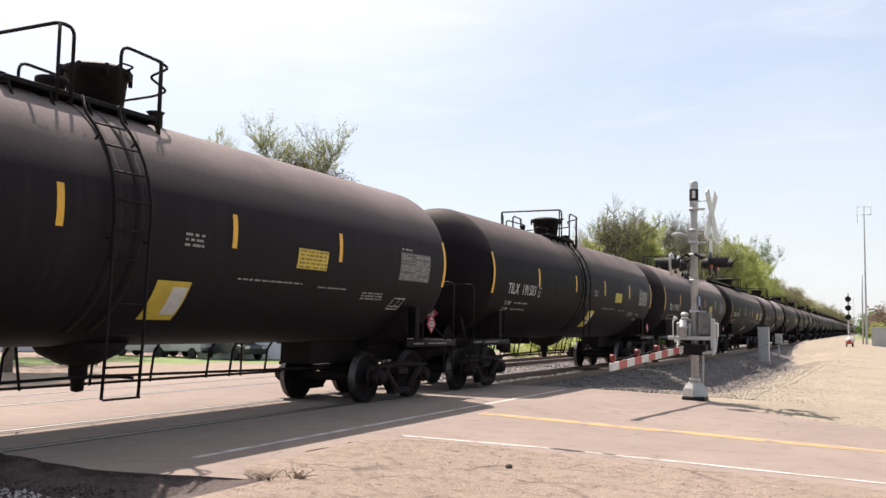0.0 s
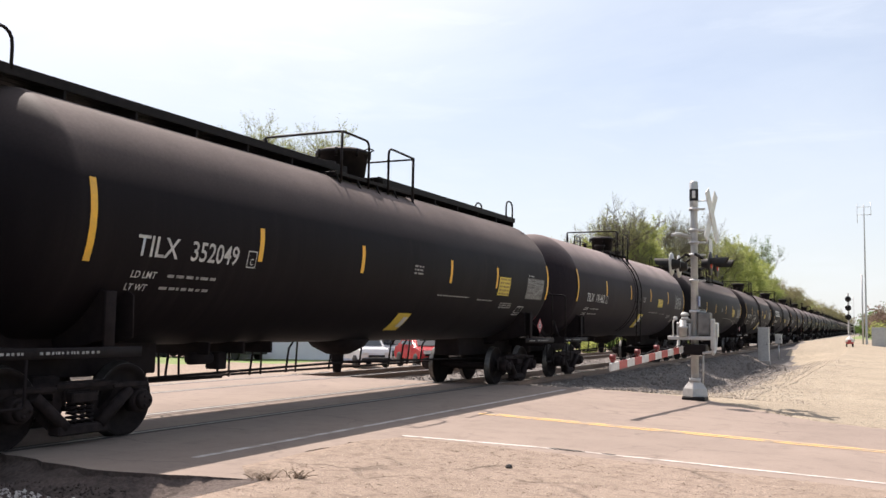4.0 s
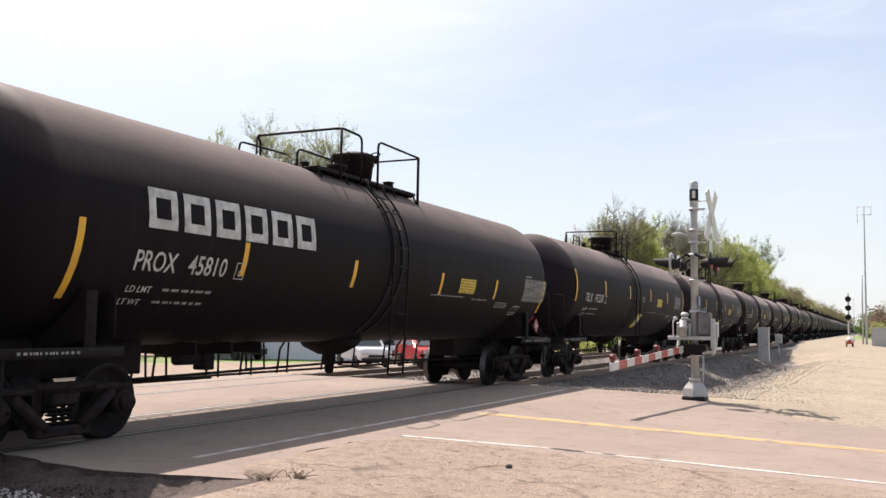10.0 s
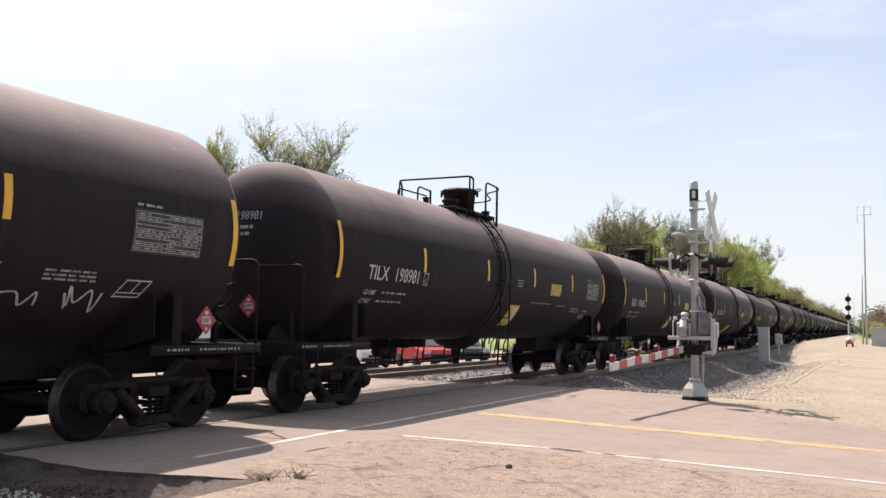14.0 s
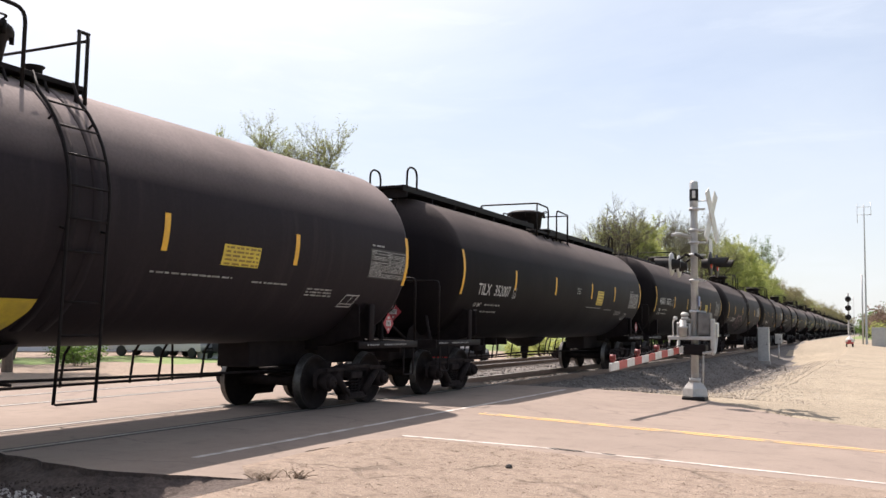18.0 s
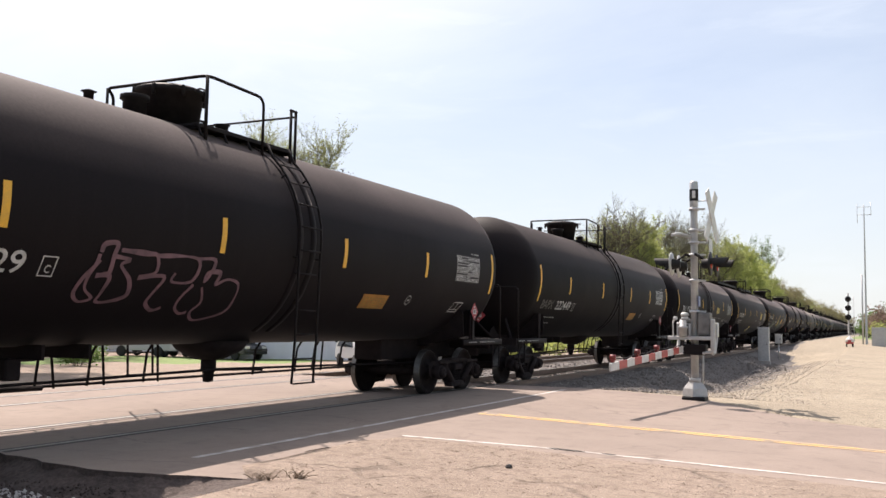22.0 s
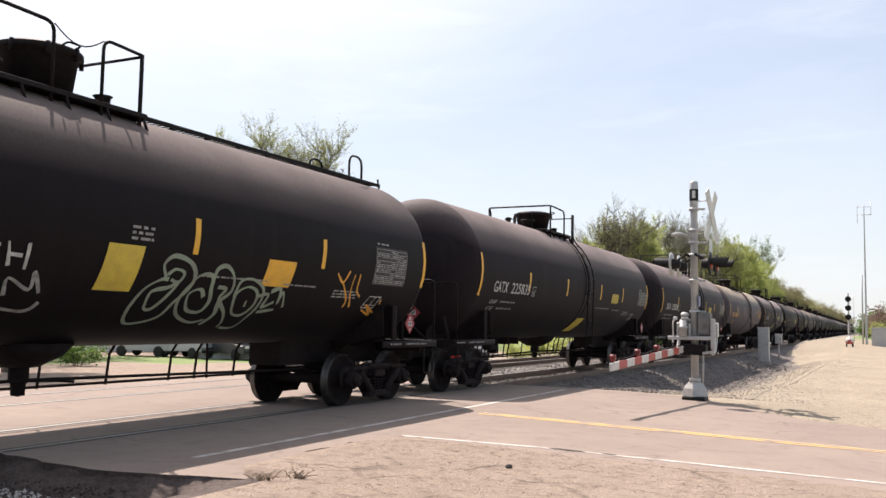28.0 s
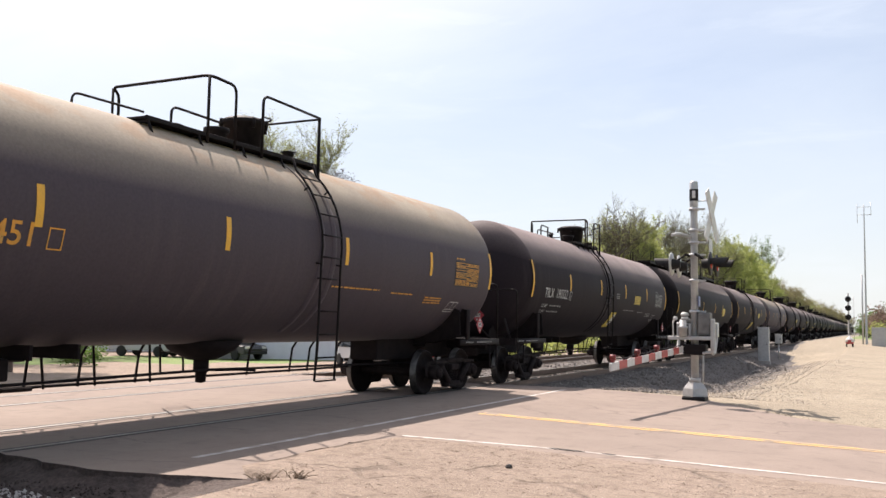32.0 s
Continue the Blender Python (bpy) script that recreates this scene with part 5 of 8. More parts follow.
def g_outline(car):
    strokes("graffiti_outline", [[(0.15, 0.72), (0.13, 0.58), (0.03, 0.42), (0.00, 0.22), (0.14, 0.10), (0.29, 0.16), (0.12, 0.29), (0.10, 0.49), (0.18, 0.65)], [(0.29, 0.48), (0.37, 0.51), (0.36, 0.72), (0.37, 0.86), (0.19, 0.84), (0.16, 0.74)], [(0.19, 0.46), (0.40, 0.46), (0.39, 0.24), (0.39, 0.11), (0.58, 0.12), (0.79, 0.22), (0.72, 0.43), (0.51, 0.61), (0.62, 0.68), (0.38, 0.71)], [(0.45, 0.79), (0.87, 0.78), (1.04, 0.76), (1.09, 0.55), (0.84, 0.47), (1.26, 0.51), (1.20, 0.28), (1.18, 0.12), (1.36, 0.00), (1.50, 0.05)]],
            5.26, 1.58, 0.075, M["pinkspray"], car, "faded pink sprayed graffiti outline")
    strokes("graffiti_outline", [[(0.00, 0.93), (0.72, 0.94), (0.74, 0.64), (0.39, 0.61), (0.39, 0.73)], [(0.80, 0.59), (0.69, 0.40), (0.70, 0.23), (0.86, 0.12), (0.98, 0.15)], [(0.72, 0.94), (1.05, 0.95), (1.04, 0.75), (0.98, 0.64), (0.99, 0.77), (1.23, 0.78), (1.22, 0.62), (1.43, 0.70), (1.68, 0.64), (1.75, 0.40), (1.72, 0.17), (1.43, 0.03), (1.21, 0.00), (1.05, 0.15), (1.12, 0.33), (0.98, 0.56)]],
            6.3, 1.47, 0.06, M["pinkspray"], car, "faded pink sprayed graffiti outline")


def g_mural(car):
    """Pale green and white pieces with tags between them, sprayed along the lower flank."""
    strokes("graffiti_piece", [[(0.00, 0.76), (0.14, 0.56), (0.42, 0.37), (0.85, 0.23), (1.09, 0.31), (1.13, 0.50), (1.07, 0.66)], [(0.35, 0.60), (0.43, 0.75), (0.62, 0.88), (0.77, 0.97), (0.79, 1.08), (0.83, 1.14), (0.93, 1.01), (1.13, 0.90)], [(0.43, 0.54), (0.64, 0.61), (0.83, 0.62), (0.90, 0.49), (0.72, 0.41), (0.53, 0.46)], [(0.95, 0.87), (1.12, 0.72), (1.15, 0.53), (1.06, 0.35), (0.70, 0.26)], [(1.01, 0.23), (1.25, 0.27), (1.54, 0.19), (1.65, 0.05), (1.53, 0.00)]],
            4.12, 1.33, 0.075, M["greenspray"], car, "pale green sprayed graffiti piece")
    strokes("graffiti_piece", [[(0.06, 0.56), (0.00, 0.75), (0.18, 0.87), (0.46, 0.85), (0.66, 0.69), (0.78, 0.44), (0.62, 0.32), (0.33, 0.39), (0.08, 0.56)], [(0.22, 0.57), (0.19, 0.73), (0.38, 0.77), (0.58, 0.62), (0.60, 0.44), (0.41, 0.43), (0.22, 0.57)], [(0.26, 1.03), (0.38, 0.89), (0.69, 0.85), (1.00, 0.88), (1.22, 0.77), (1.28, 0.61), (1.25, 0.48)], [(0.68, 0.72), (0.93, 0.76), (1.10, 0.74), (0.97, 0.60), (0.86, 0.41), (0.84, 0.24)], [(0.88, 0.24), (1.12, 0.25), (1.22, 0.11), (1.20, 0.00)]],
            5.26, 1.33, 0.075, M["greenspray"], car, "pale green sprayed graffiti piece")
    strokes("graffiti_piece", [[(0.35, 0.76), (0.25, 0.92), (0.40, 1.04), (0.70, 0.98), (0.86, 0.82), (0.84, 0.61), (0.70, 0.40), (0.60, 0.13), (0.28, 0.00), (0.09, 0.05), (0.00, 0.30), (0.07, 0.57), (0.28, 0.72), (0.41, 0.73)], [(0.24, 0.30), (0.21, 0.54), (0.47, 0.62), (0.60, 0.70), (0.53, 0.52), (0.41, 0.31), (0.32, 0.26), (0.24, 0.30)], [(0.37, 0.79), (0.47, 0.87), (0.65, 0.83), (0.60, 0.70), (0.45, 0.73)]],
            9.7, 1.41, 0.075, M["greenspray"], car, "pale green sprayed graffiti piece")
    strokes("graffiti_piece", [[(0.44, 0.57), (0.31, 0.69), (0.13, 0.60), (0.26, 0.36), (0.54, 0.32), (0.60, 0.50), (0.51, 0.70), (0.45, 0.88), (0.24, 0.90), (0.08, 0.75), (0.00, 0.52), (0.15, 0.26), (0.53, 0.11), (0.77, 0.17)], [(0.49, 0.81), (0.50, 0.99), (0.68, 1.04), (0.88, 0.90), (0.94, 0.68), (0.80, 0.50), (0.88, 0.28), (0.78, 0.06)], [(0.63, 0.74), (0.81, 0.71), (0.77, 0.55), (1.05, 0.33), (1.19, 0.12), (1.20, 0.00)]],
            10.46, 1.37, 0.075, M["greenspray"], car, "pale green sprayed graffiti piece")
    strokes("graffiti_piece", [[(0.00, 0.60), (0.01, 0.84), (0.26, 0.89), (0.58, 0.75), (0.65, 0.49), (0.59, 0.24), (0.49, 0.00), (0.21, 0.00)], [(0.12, 0.38), (0.02, 0.64), (0.21, 0.77), (0.46, 0.70), (0.54, 0.49), (0.43, 0.29), (0.23, 0.29), (0.12, 0.38)], [(0.32, 0.55), (0.35, 0.44)], [(0.49, 0.62), (0.75, 0.67), (0.75, 0.45), (0.97, 0.55)], [(0.78, 0.72), (0.99, 0.77), (1.07, 0.51), (1.08, 0.73), (1.26, 0.46)], [(0.72, 0.35), (1.09, 0.41)]],
            11.51, 1.37, 0.075, M["greenspray"], car, "pale green sprayed graffiti piece")
    strokes("graffiti_tag", [[(0.00, 0.27), (0.19, 0.06), (0.21, 0.25)], [(0.30, 0.05), (0.32, 0.24), (0.51, 0.06)], [(0.30, 0.12), (0.44, 0.12)], [(0.56, 0.06), (0.47, 0.27), (0.73, 0.06), (0.66, 0.26)], [(0.74, 0.27), (0.84, 0.06)], [(1.04, 0.25), (0.86, 0.21), (1.04, 0.14), (0.93, 0.05)], [(1.13, 0.29), (1.19, 0.03)], [(1.15, 0.16), (1.33, 0.15)], [(1.38, 0.29), (1.40, 0.00)], [(0.75, 0.41), (0.77, 0.33)]],
            6.57, 1.96, 0.05, M["palewhite"], car, "sprayed white graffiti tag")
    strokes("graffiti_throw", [[(0.00, 0.46), (0.13, 0.37), (0.25, 0.02)], [(0.13, 0.47), (0.11, 0.33)], [(0.55, 0.19), (0.57, 0.42), (0.75, 0.28), (0.76, 0.39)], [(0.42, 0.11), (0.84, 0.08), (1.40, 0.00), (1.54, 0.14)], [(1.05, 0.21), (1.01, 0.43), (1.32, 0.30), (1.30, 0.52), (1.47, 0.26)]],
            6.82, 1.53, 0.06, M["dimwhite"], car, "faded grey graffiti")
    strokes("graffiti_tag", [[(0.00, 0.12), (0.38, 0.10), (0.89, 0.10), (1.32, 0.10)], [(0.06, 0.01), (0.51, 0.01), (0.94, 0.00)], [(0.09, 0.45), (0.22, 0.56), (0.22, 0.43), (0.35, 0.54), (0.38, 0.43), (0.48, 0.54), (0.56, 0.45), (0.64, 0.55), (0.84, 0.49)], [(0.03, 0.21), (0.09, 0.35), (0.28, 0.24), (0.33, 0.36), (0.54, 0.23), (0.62, 0.36), (0.83, 0.24), (0.95, 0.36)], [(0.05, 0.18), (0.98, 0.26)], [(0.10, 0.39), (0.87, 0.43)]],
            2.98, 1.54, 0.05, M["tealspray"], car, "faded teal graffiti over the stencils")
    strokes("graffiti_tag", [[(0.17, 0.46), (0.21, 0.34), (0.33, 0.21), (0.36, 0.02)], [(0.26, 0.40), (0.41, 0.31), (0.45, 0.14), (0.45, 0.00)], [(0.00, 0.29), (0.15, 0.25), (0.42, 0.05)], [(0.11, 0.12), (0.26, 0.10), (0.46, 0.01)]],
            2.11, 1.65, 0.08, M["dimwhite"], car, "pale smeared graffiti mark")
    strokes("graffiti_tag", [[(0.00, 0.74), (0.22, 0.60), (0.36, 0.80)], [(0.22, 0.60), (0.53, 0.29), (0.55, 0.14)], [(0.54, 0.75), (0.54, 0.48), (0.75, 0.15)], [(0.70, 0.76), (0.73, 0.49), (0.92, 0.36)], [(1.20, 0.11), (1.58, 0.00), (1.26, 0.22), (1.69, 0.06), (1.68, 0.34)]],
            13.88, 1.61, 0.05, M["orange"], car, "orange sprayed scribble")


GRAFFITI = {"tag": g_tag, "scrawl": g_scrawl, "outline": g_outline, "mural": g_mural}

STRIPES = {"b": ((1.32, 2.10, 3.02), (4.10, 2.35, 2.82), (7.45, 2.35, 2.82), (10.50, 2.35, 2.82), (13.45, 2.35, 2.82), (16.68, 2.15, 3.02)),
           "a": ((1.32, 2.19, 3.12), (4.35, 2.45, 2.91), (7.50, 2.44, 2.91), (10.50, 2.44, 2.90), (13.60, 2.44, 2.90), (16.88, 2.20, 3.10)),
           "p": ((1.32, 1.68, 2.57), (4.58, 2.08, 2.54), (7.5, 2.05, 2.50), (10.85, 2.05, 2.48), (13.7, 2.05, 2.48), (16.88, 1.80, 2.60)),
           "w": ((1.32, 2.10, 3.04), (4.62, 2.30, 2.77), (7.43, 2.30, 2.76), (10.95, 2.30, 2.76), (13.41, 2.30, 2.76), (16.88, 2.15, 3.02)),
           "u": ((1.32, 2.25, 3.10), (4.72, 2.40, 2.85), (7.77, 2.40, 2.85), (10.8, 2.40, 2.85), (13.9, 2.40, 2.85), (16.88, 2.25, 3.05))}


def placard_number():
    """Black number on the placard's white panel."""
    if "placard_number" not in CACHE:
        me = text_mesh("1987", 0.085)
        w = max(v.co.x for v in me.vertices)
        for v in me.vertices:
            v.co = Vector((0.0105, (v.co.x / w - 0.5) * 0.145, v.co.y - 0.029))
        CACHE["placard_number"] = me
    return CACHE["placard_number"]


def tank_car(spec):
    global R, ZC
    kind, paint = spec["kind"], spec["paint"]
    R = GIRTH + spec.get("fat", 0.0)
    ZC = 1.10 + R
    car = empty("tank_car")
    colour = {"black": "black", "soot": "sooty black", "charcoal": "dusty charcoal", "grey": "weathered grey"}[paint]
    tagged(car, spec.get("label") or f"{colour} railway tank car rolling on the near track", "tank car", "cars of the freight train")
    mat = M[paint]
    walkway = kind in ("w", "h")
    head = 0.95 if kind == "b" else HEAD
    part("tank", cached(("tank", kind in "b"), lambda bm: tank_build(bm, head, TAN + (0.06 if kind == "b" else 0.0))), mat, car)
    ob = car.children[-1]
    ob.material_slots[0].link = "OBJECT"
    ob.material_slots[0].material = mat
    yc = CAR_L / 2

    def at(ob, y=0.0, flip=False):
        ob.location = (0, y, 0)
        if flip:
            ob.rotation_euler = (0, 0, math.pi)
        return ob
    # crown
    DOME = {"a": (9.2, 0.40, 4.84), "p": (9.83, 0.40, 4.83), "b": (8.05, 0.48, 4.88), "g": (8.9, 0.50, 4.88), "w": (9.15, 0.48, 4.84), "h": (9.15, 0.48, 4.84), "u": (9.95, 0.34, 4.80)}
    dy, dr, dz = DOME[kind]
    if spec.get("crown"):
        dy = spec["crown"][0]
    sh = spec.get("shift", 0.0)
    dy += sh
    mw = at(part("manway", cached(("manway", dr, dz), lambda bm: manway_build(bm, dr, dz)), M["iron"], car, "black bolted manway with a round lid"), dy)
    part("lift_bar", cached(("lift_bar", dr), lambda bm: lift_bar_build(bm, dr, dz)), M["iron"], mw)
    at(part("valve", cached("valve", valve_build), M["iron"], car), dy)
    at(part("vent_pipe", cached("vent_pipe", vent_build), M["iron"], car), dy)
    at(part("relief_valve", cached("relief_valve", relief_build), M["iron"], car), dy)
    rails = {"a": lambda bm: gate_rails(bm, 7.77, 7.98, 8.72, 9.42, curl=True), "p": lambda bm: gate_rails(bm, 7.9, 8.6, 9.2, 10.85), "u": lambda bm: gate_rails(bm, 8.0, 8.6, 9.25, 10.8, zt=4.93),
             "w": lambda bm: gate_rails(bm, 7.75, 8.7, 9.45, 10.48, 0.85, 4.86), "h": lambda bm: gate_rails(bm, 7.9, 8.7, 9.45, 10.1, 0.8, 4.92), "b": lambda bm: box_rails(bm, 7.75, 9.05, 9.9), "g": lambda bm: box_rails(bm, 7.75, 9.0, 9.88)}[kind]
    if spec.get("crown"):
        def rails(bm):
            gate_rails(bm, *spec["crown"][1:], curl=True)
    for me in pieces(("handrail", kind, bool(spec.get("crown"))), rails):
        at(part("handrail", me, M["iron"], car, "bent steel safety rail on the tank's crown"), sh)
    p0, p1 = {"a": (7.15, 9.5), "p": (7.3, 10.9), "u": (6.9, 10.9), "w": (7.6, 10.5), "h": (7.6, 10.2), "b": (7.7, 10.0), "g": (7.7, 10.0)}[kind]
    for sd in (0, 1):
        q = tagged(part("dome_platform", cached(("dome_platform", kind), lambda bm: dome_platform_build(bm, p0, p1)), M["iron"], car, "steel grating beside the manway"), kind="stuff")
        q.location = (0, sh, 0)
        if sd:
            q.location, q.rotation_euler = (0, p0 + p1 + sh, 0), (0, 0, math.pi)
    if walkway:
        part("walkway", cached(("walkway", kind), lambda bm: walkway_build(bm, kind == "h")), M["iron"], car, "steel running board along the crown")
        for e in (0, 1):
            for me in pieces(("end_hoop", kind == "h"), lambda bm: end_hoop_build(bm, kind == "h")):
                at(part("end_hoop", me, M["iron"], car), (CAR_L - 0.85 if kind == "h" else CAR_L - 0.38) if e else 0, bool(e))
            if kind == "h" or e == 0:
                at(part("end_ladder", cached("end_ladder", end_ladder_build), M["iron"], car), CAR_L if e else 0, bool(e))
    else:
        yl = {"b": 9.35, "g": 9.35, "u": 10.2, "p": 8.9}.get(kind, 8.33) + sh
        if spec["k"] < 16:
            lad = at(empty("side_ladder"), yl)
            lad.parent = car
            tagged(lad, "narrow steel ladder up the flank")
            for i, me in enumerate(pieces("side_ladder", lambda bm: side_ladder_build(bm, 0.0))):
                part("stile" if i < 2 else "rung", me, M["iron"], lad)
        else:
            at(part("side_ladder", cached("side_ladder", lambda bm: side_ladder_build(bm, 0.0)), M["iron"], car, "narrow steel ladder up the flank"), yl)
        at(part("side_ladder", cached("side_ladder", lambda bm: side_ladder_build(bm, 0.0)), M["iron"], car, "narrow steel ladder up the flank"), yl, True)
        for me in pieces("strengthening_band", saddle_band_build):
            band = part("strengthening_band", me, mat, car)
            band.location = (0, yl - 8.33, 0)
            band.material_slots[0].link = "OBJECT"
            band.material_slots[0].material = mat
    # underneath
    part("outlet_valve", cached("outlet_valve", outlet_build), M["under"], car)
    part("brake_gear", cached("brake_gear", brake_gear_build), M["under"], car)
    part("brake_pipe", cached("brake_pipe", brake_pipe_build), M["under"], car)
    for e in (0, 1):
        y, fl = (CAR_L - 0.17, True) if e else (-0.17, False)
        at(part("stub_sill", cached("stub_sill", sill_build), M["under"], car), y, fl)
        at(part("coupler", cached("coupler", coupler_build), M["castiron"], car, "cast steel knuckle coupler"), y, fl)
        tagged(at(part("end_platform", cached("end_platform", platform_build), M["iron"], car, "grated end platform"), y, fl), kind="stuff")
        at(part("end_sill", cached("end_sill", end_sill_build), M["iron"], car), y, fl)
        for me in pieces("side_sill", side_sill_build):
            at(part("side_sill", me, M["iron"], car), y, fl)
        for me in pieces("head_brace", angle_brace_build):
            at(part("head_brace", me, M["under"], car), y, fl)
        if not spec.get("far"):
            sp_ = at(part("small_print", cached("sill_print", sill_print_build), M["dimwhite"], car, "illegible white small print"), 0 if not e else CAR_L - 2.9 - 0.0)
            tagged(sp_, kind="stuff")
            sp_.location.y += -0.17
        if not spec.get("far"):
            for me in pieces("gusset", gusset_build):
                at(part("cradle_plate", me, M["under"], car), y, fl)
            if e == 1:
                at(part("air_reservoir", cached("air_reservoir", reservoir_build), M["under"], car, "round-ended sooty air tank"), y, fl)
                at(part("brake_stand", cached("brake_stand", brake_stand_build), M["under"], car, "hand brake post and gear case"), y, fl)
                at(part("brake_wheel", cached("brake_wheel", brake_wheel_build), M["iron"], car), y, fl)
        g = "wide" if kind in "bu" else "split"
        for me in pieces(("end_handrail", g), lambda bm: grab_build(bm, g)):
            at(part("end_handrail", me, M["iron"], car), y, fl)
        for me in pieces("step", stirrup_build):
            at(part("step", me, M["under"], car), y, fl)
        for me in pieces("saddle_plate", saddle_build):
            at(part("saddle_plate", me, M["under"], car), y, fl)
        build_truck(car, 1.97 if not e else CAR_L - 2.22, spec)
    # placards on the ends and sides
    for (x, y, z, turn) in ((1.50, CAR_L - 2.32, 1.74, 0) if kind == "b" else (1.50, CAR_L - 1.85, 1.46, 0), (0.34, 0.52, 1.70, -90)):
        pl = part("placard", cached("placard", diamond_build), M["red"], car, "red diamond hazard placard")
        pl.location, pl.rotation_euler = (x, y, z), (0, 0, radians(turn))
        if kind == "b" and not turn:
            part("placard_post", cached("placard_post", placard_post_build), M["iron"], pl)
        q = part("placard_panel", cached("placard_panel", diamond_plate_build), M["palewhite"], pl)
        if spec["k"] < 15:
            part("placard_number", placard_number(), M["blacksig"], pl)
    # reflectors
    off = spec.get("stripe", 1.32) - 1.32
    for (y, z0, z1) in () if spec["k"] > 17 else STRIPES[{"p": "p", "u": "u", "w": "w", "g": "w", "h": "w", "b": "b"}.get(kind, "a")]:
        y = spec.get("moved", {}).get(round(y, 2), y)
        me = cached(("reflector", round(z0, 2), round(z1, 2)), lambda bm: patch(bm, -0.05, 0.05, z0, z1, 0.006, 5))
        r = part("reflector", me, M["yellow"], car, "yellow reflective strip")
        r.location = (0, y + (off if y < 2 else 0), 0)
    far = spec.get("far", False)
    ink = M["orange"] if kind == "u" else M["palewhite"]
    tz = spec.get("tz", 2.22)
    if spec.get("mark"):
        a, b = spec["mark"]
        y0 = spec.get("ty", 2.25)
        sz = spec.get("size", 0.36)
        tw = spec.get("tw", (0.72, 0.95))
        lettering(a, y0, tz, sz, spec.get("ink1") or ink, car, tw[0])
        if b:
            lettering(b, y0 + tw[0] + 0.22, tz, sz, ink, car, tw[1])
    if not far:
        y0 = spec.get("ty", 2.25)
        dim = M["orange"] if kind == "u" else M["dimwhite"]
        if kind != "u":
            lettering("LD LMT", y0 + 0.03, tz - 0.26, 0.13, M["palewhite"], car, 0.42, "small stencilled words")
            lettering("LT WT", y0 + 0.01, tz - 0.41, 0.13, M["palewhite"], car, 0.36, "small stencilled words")
        for r_ in range(2):
            flat_part("small_print", lambda bm: table_build(bm, 0.95, 0.08, 1, 5 + r_), y0 + 0.62 - 0.06 * r_, tz - 0.25 - 0.15 * r_, dim, car, "illegible white small print")
        # little square frame with a letter
        def frame_(bm):
            for a_, b_, c_, d_ in ((0, 0.2, 0, 0.015), (0, 0.2, 0.225, 0.24), (0, 0.015, 0, 0.24), (0.185, 0.2, 0, 0.24)):
                v = [bm.verts.new(p) for p in ((a_, c_, 0), (b_, c_, 0), (b_, d_, 0), (a_, d_, 0))]
                bm.faces.new(v)
        fx = y0 + sum(spec.get("tw", (0.72, 0.95))) + 0.22 + 0.2
        flat_part("stencil_frame", frame_, fx, tz - 0.02, ink, car)
        if kind != "u":
            lettering("C", fx + 0.06, tz + 0.02, 0.13, ink, car, 0.08)
        # specification table near the trailing end
        ty0, tw0, tz0, th0 = {"b": (14.8, 1.15, 2.37, 0.5), "p": (15.5, 1.5, 2.08, 0.5), "g": (15.6, 1.2, 2.26, 0.45), "w": (15.4, 1.15, 2.15, 0.46), "h": (15.05, 1.1, 2.16, 0.60)}.get(kind, (15.05, 1.15, 2.28, 0.46))
        plate = part("data_plate", cached(("data_plate", ty0, tz0), lambda bm: patch(bm, ty0 - 0.03, ty0 + tw0 + 0.03, tz0 - 0.03, tz0 + th0 + 0.03, 0.005, 5)), M["plategrey"], car, "dusty grey data plate")
        plate.material_slots[0].link = "OBJECT"
        plate.material_slots[0].material = M["plategrey"] if spec.get("table", 1) and kind != "b" else M["platedim"]
        flat_part("data_table", lambda bm: ruled_table(bm, tw0, th0, 9, 11), ty0, tz0, M["palewhite"] if kind == "b" else M["dimwhite"] if kind != "u" and spec.get("table", 1) else dim, car, "white ruled data table, illegible")
        flat_part("stencil_line", lambda bm: table_build(bm, 0.45, 0.06, 1, 25), ty0 + (tw0 - 0.45 if kind == "b" else 0.0), tz0 + th0 + 0.05, dim, car)
        if kind == "b":
            flat_part("stencil_ring", ring_mark, 12.95, 1.80, dim, car, "worn round stencil mark")
        else:
            flat_part("stencil_line", lambda bm: table_build(bm, 1.6, 0.05, 1, 21), 10.5, 2.02, dim, car)
            flat_part("stencil_line", lambda bm: table_build(bm, 0.9, 0.05, 1, 22), 12.5, 1.99, dim, car)
            flat_part("stencil_block", lambda bm: table_build(bm, 0.8, 0.16, 3, 23), 13.9, 1.86, dim, car)

        def para(bm):
            for k0, k1, z0, z1 in ((0, 0.42, 0, 0.02), (0.0, 0.42, 0.23, 0.25)):
                s0, s1 = z0 * 0.5, z1 * 0.5
                v = [bm.verts.new(p) for p in ((k0 + s0, z0, 0), (k1 + s0, z0, 0), (k1 + s1, z1, 0), (k0 + s1, z1, 0))]
                bm.faces.new(v)
            for k, z0, z1 in ((0, 0.021, 0.229), (0.4, 0.021, 0.229), (0.22, 0.076, 0.229)):
                v = [bm.verts.new(p) for p in ((k + z0 * 0.5, z0, 0), (k + 0.02 + z0 * 0.5, z0, 0), (k + 0.02 + z1 * 0.5, z1, 0), (k + z1 * 0.5, z1, 0))]
                bm.faces.new(v)
            v = [bm.verts.new(p) for p in ((0.0575, 0.06, 0), (0.4275, 0.06, 0), (0.435, 0.075, 0), (0.065, 0.075, 0))]
            bm.faces.new(v)
        flat_part("stencil_box", para, 15.0, 1.72, M["palewhite"], car)
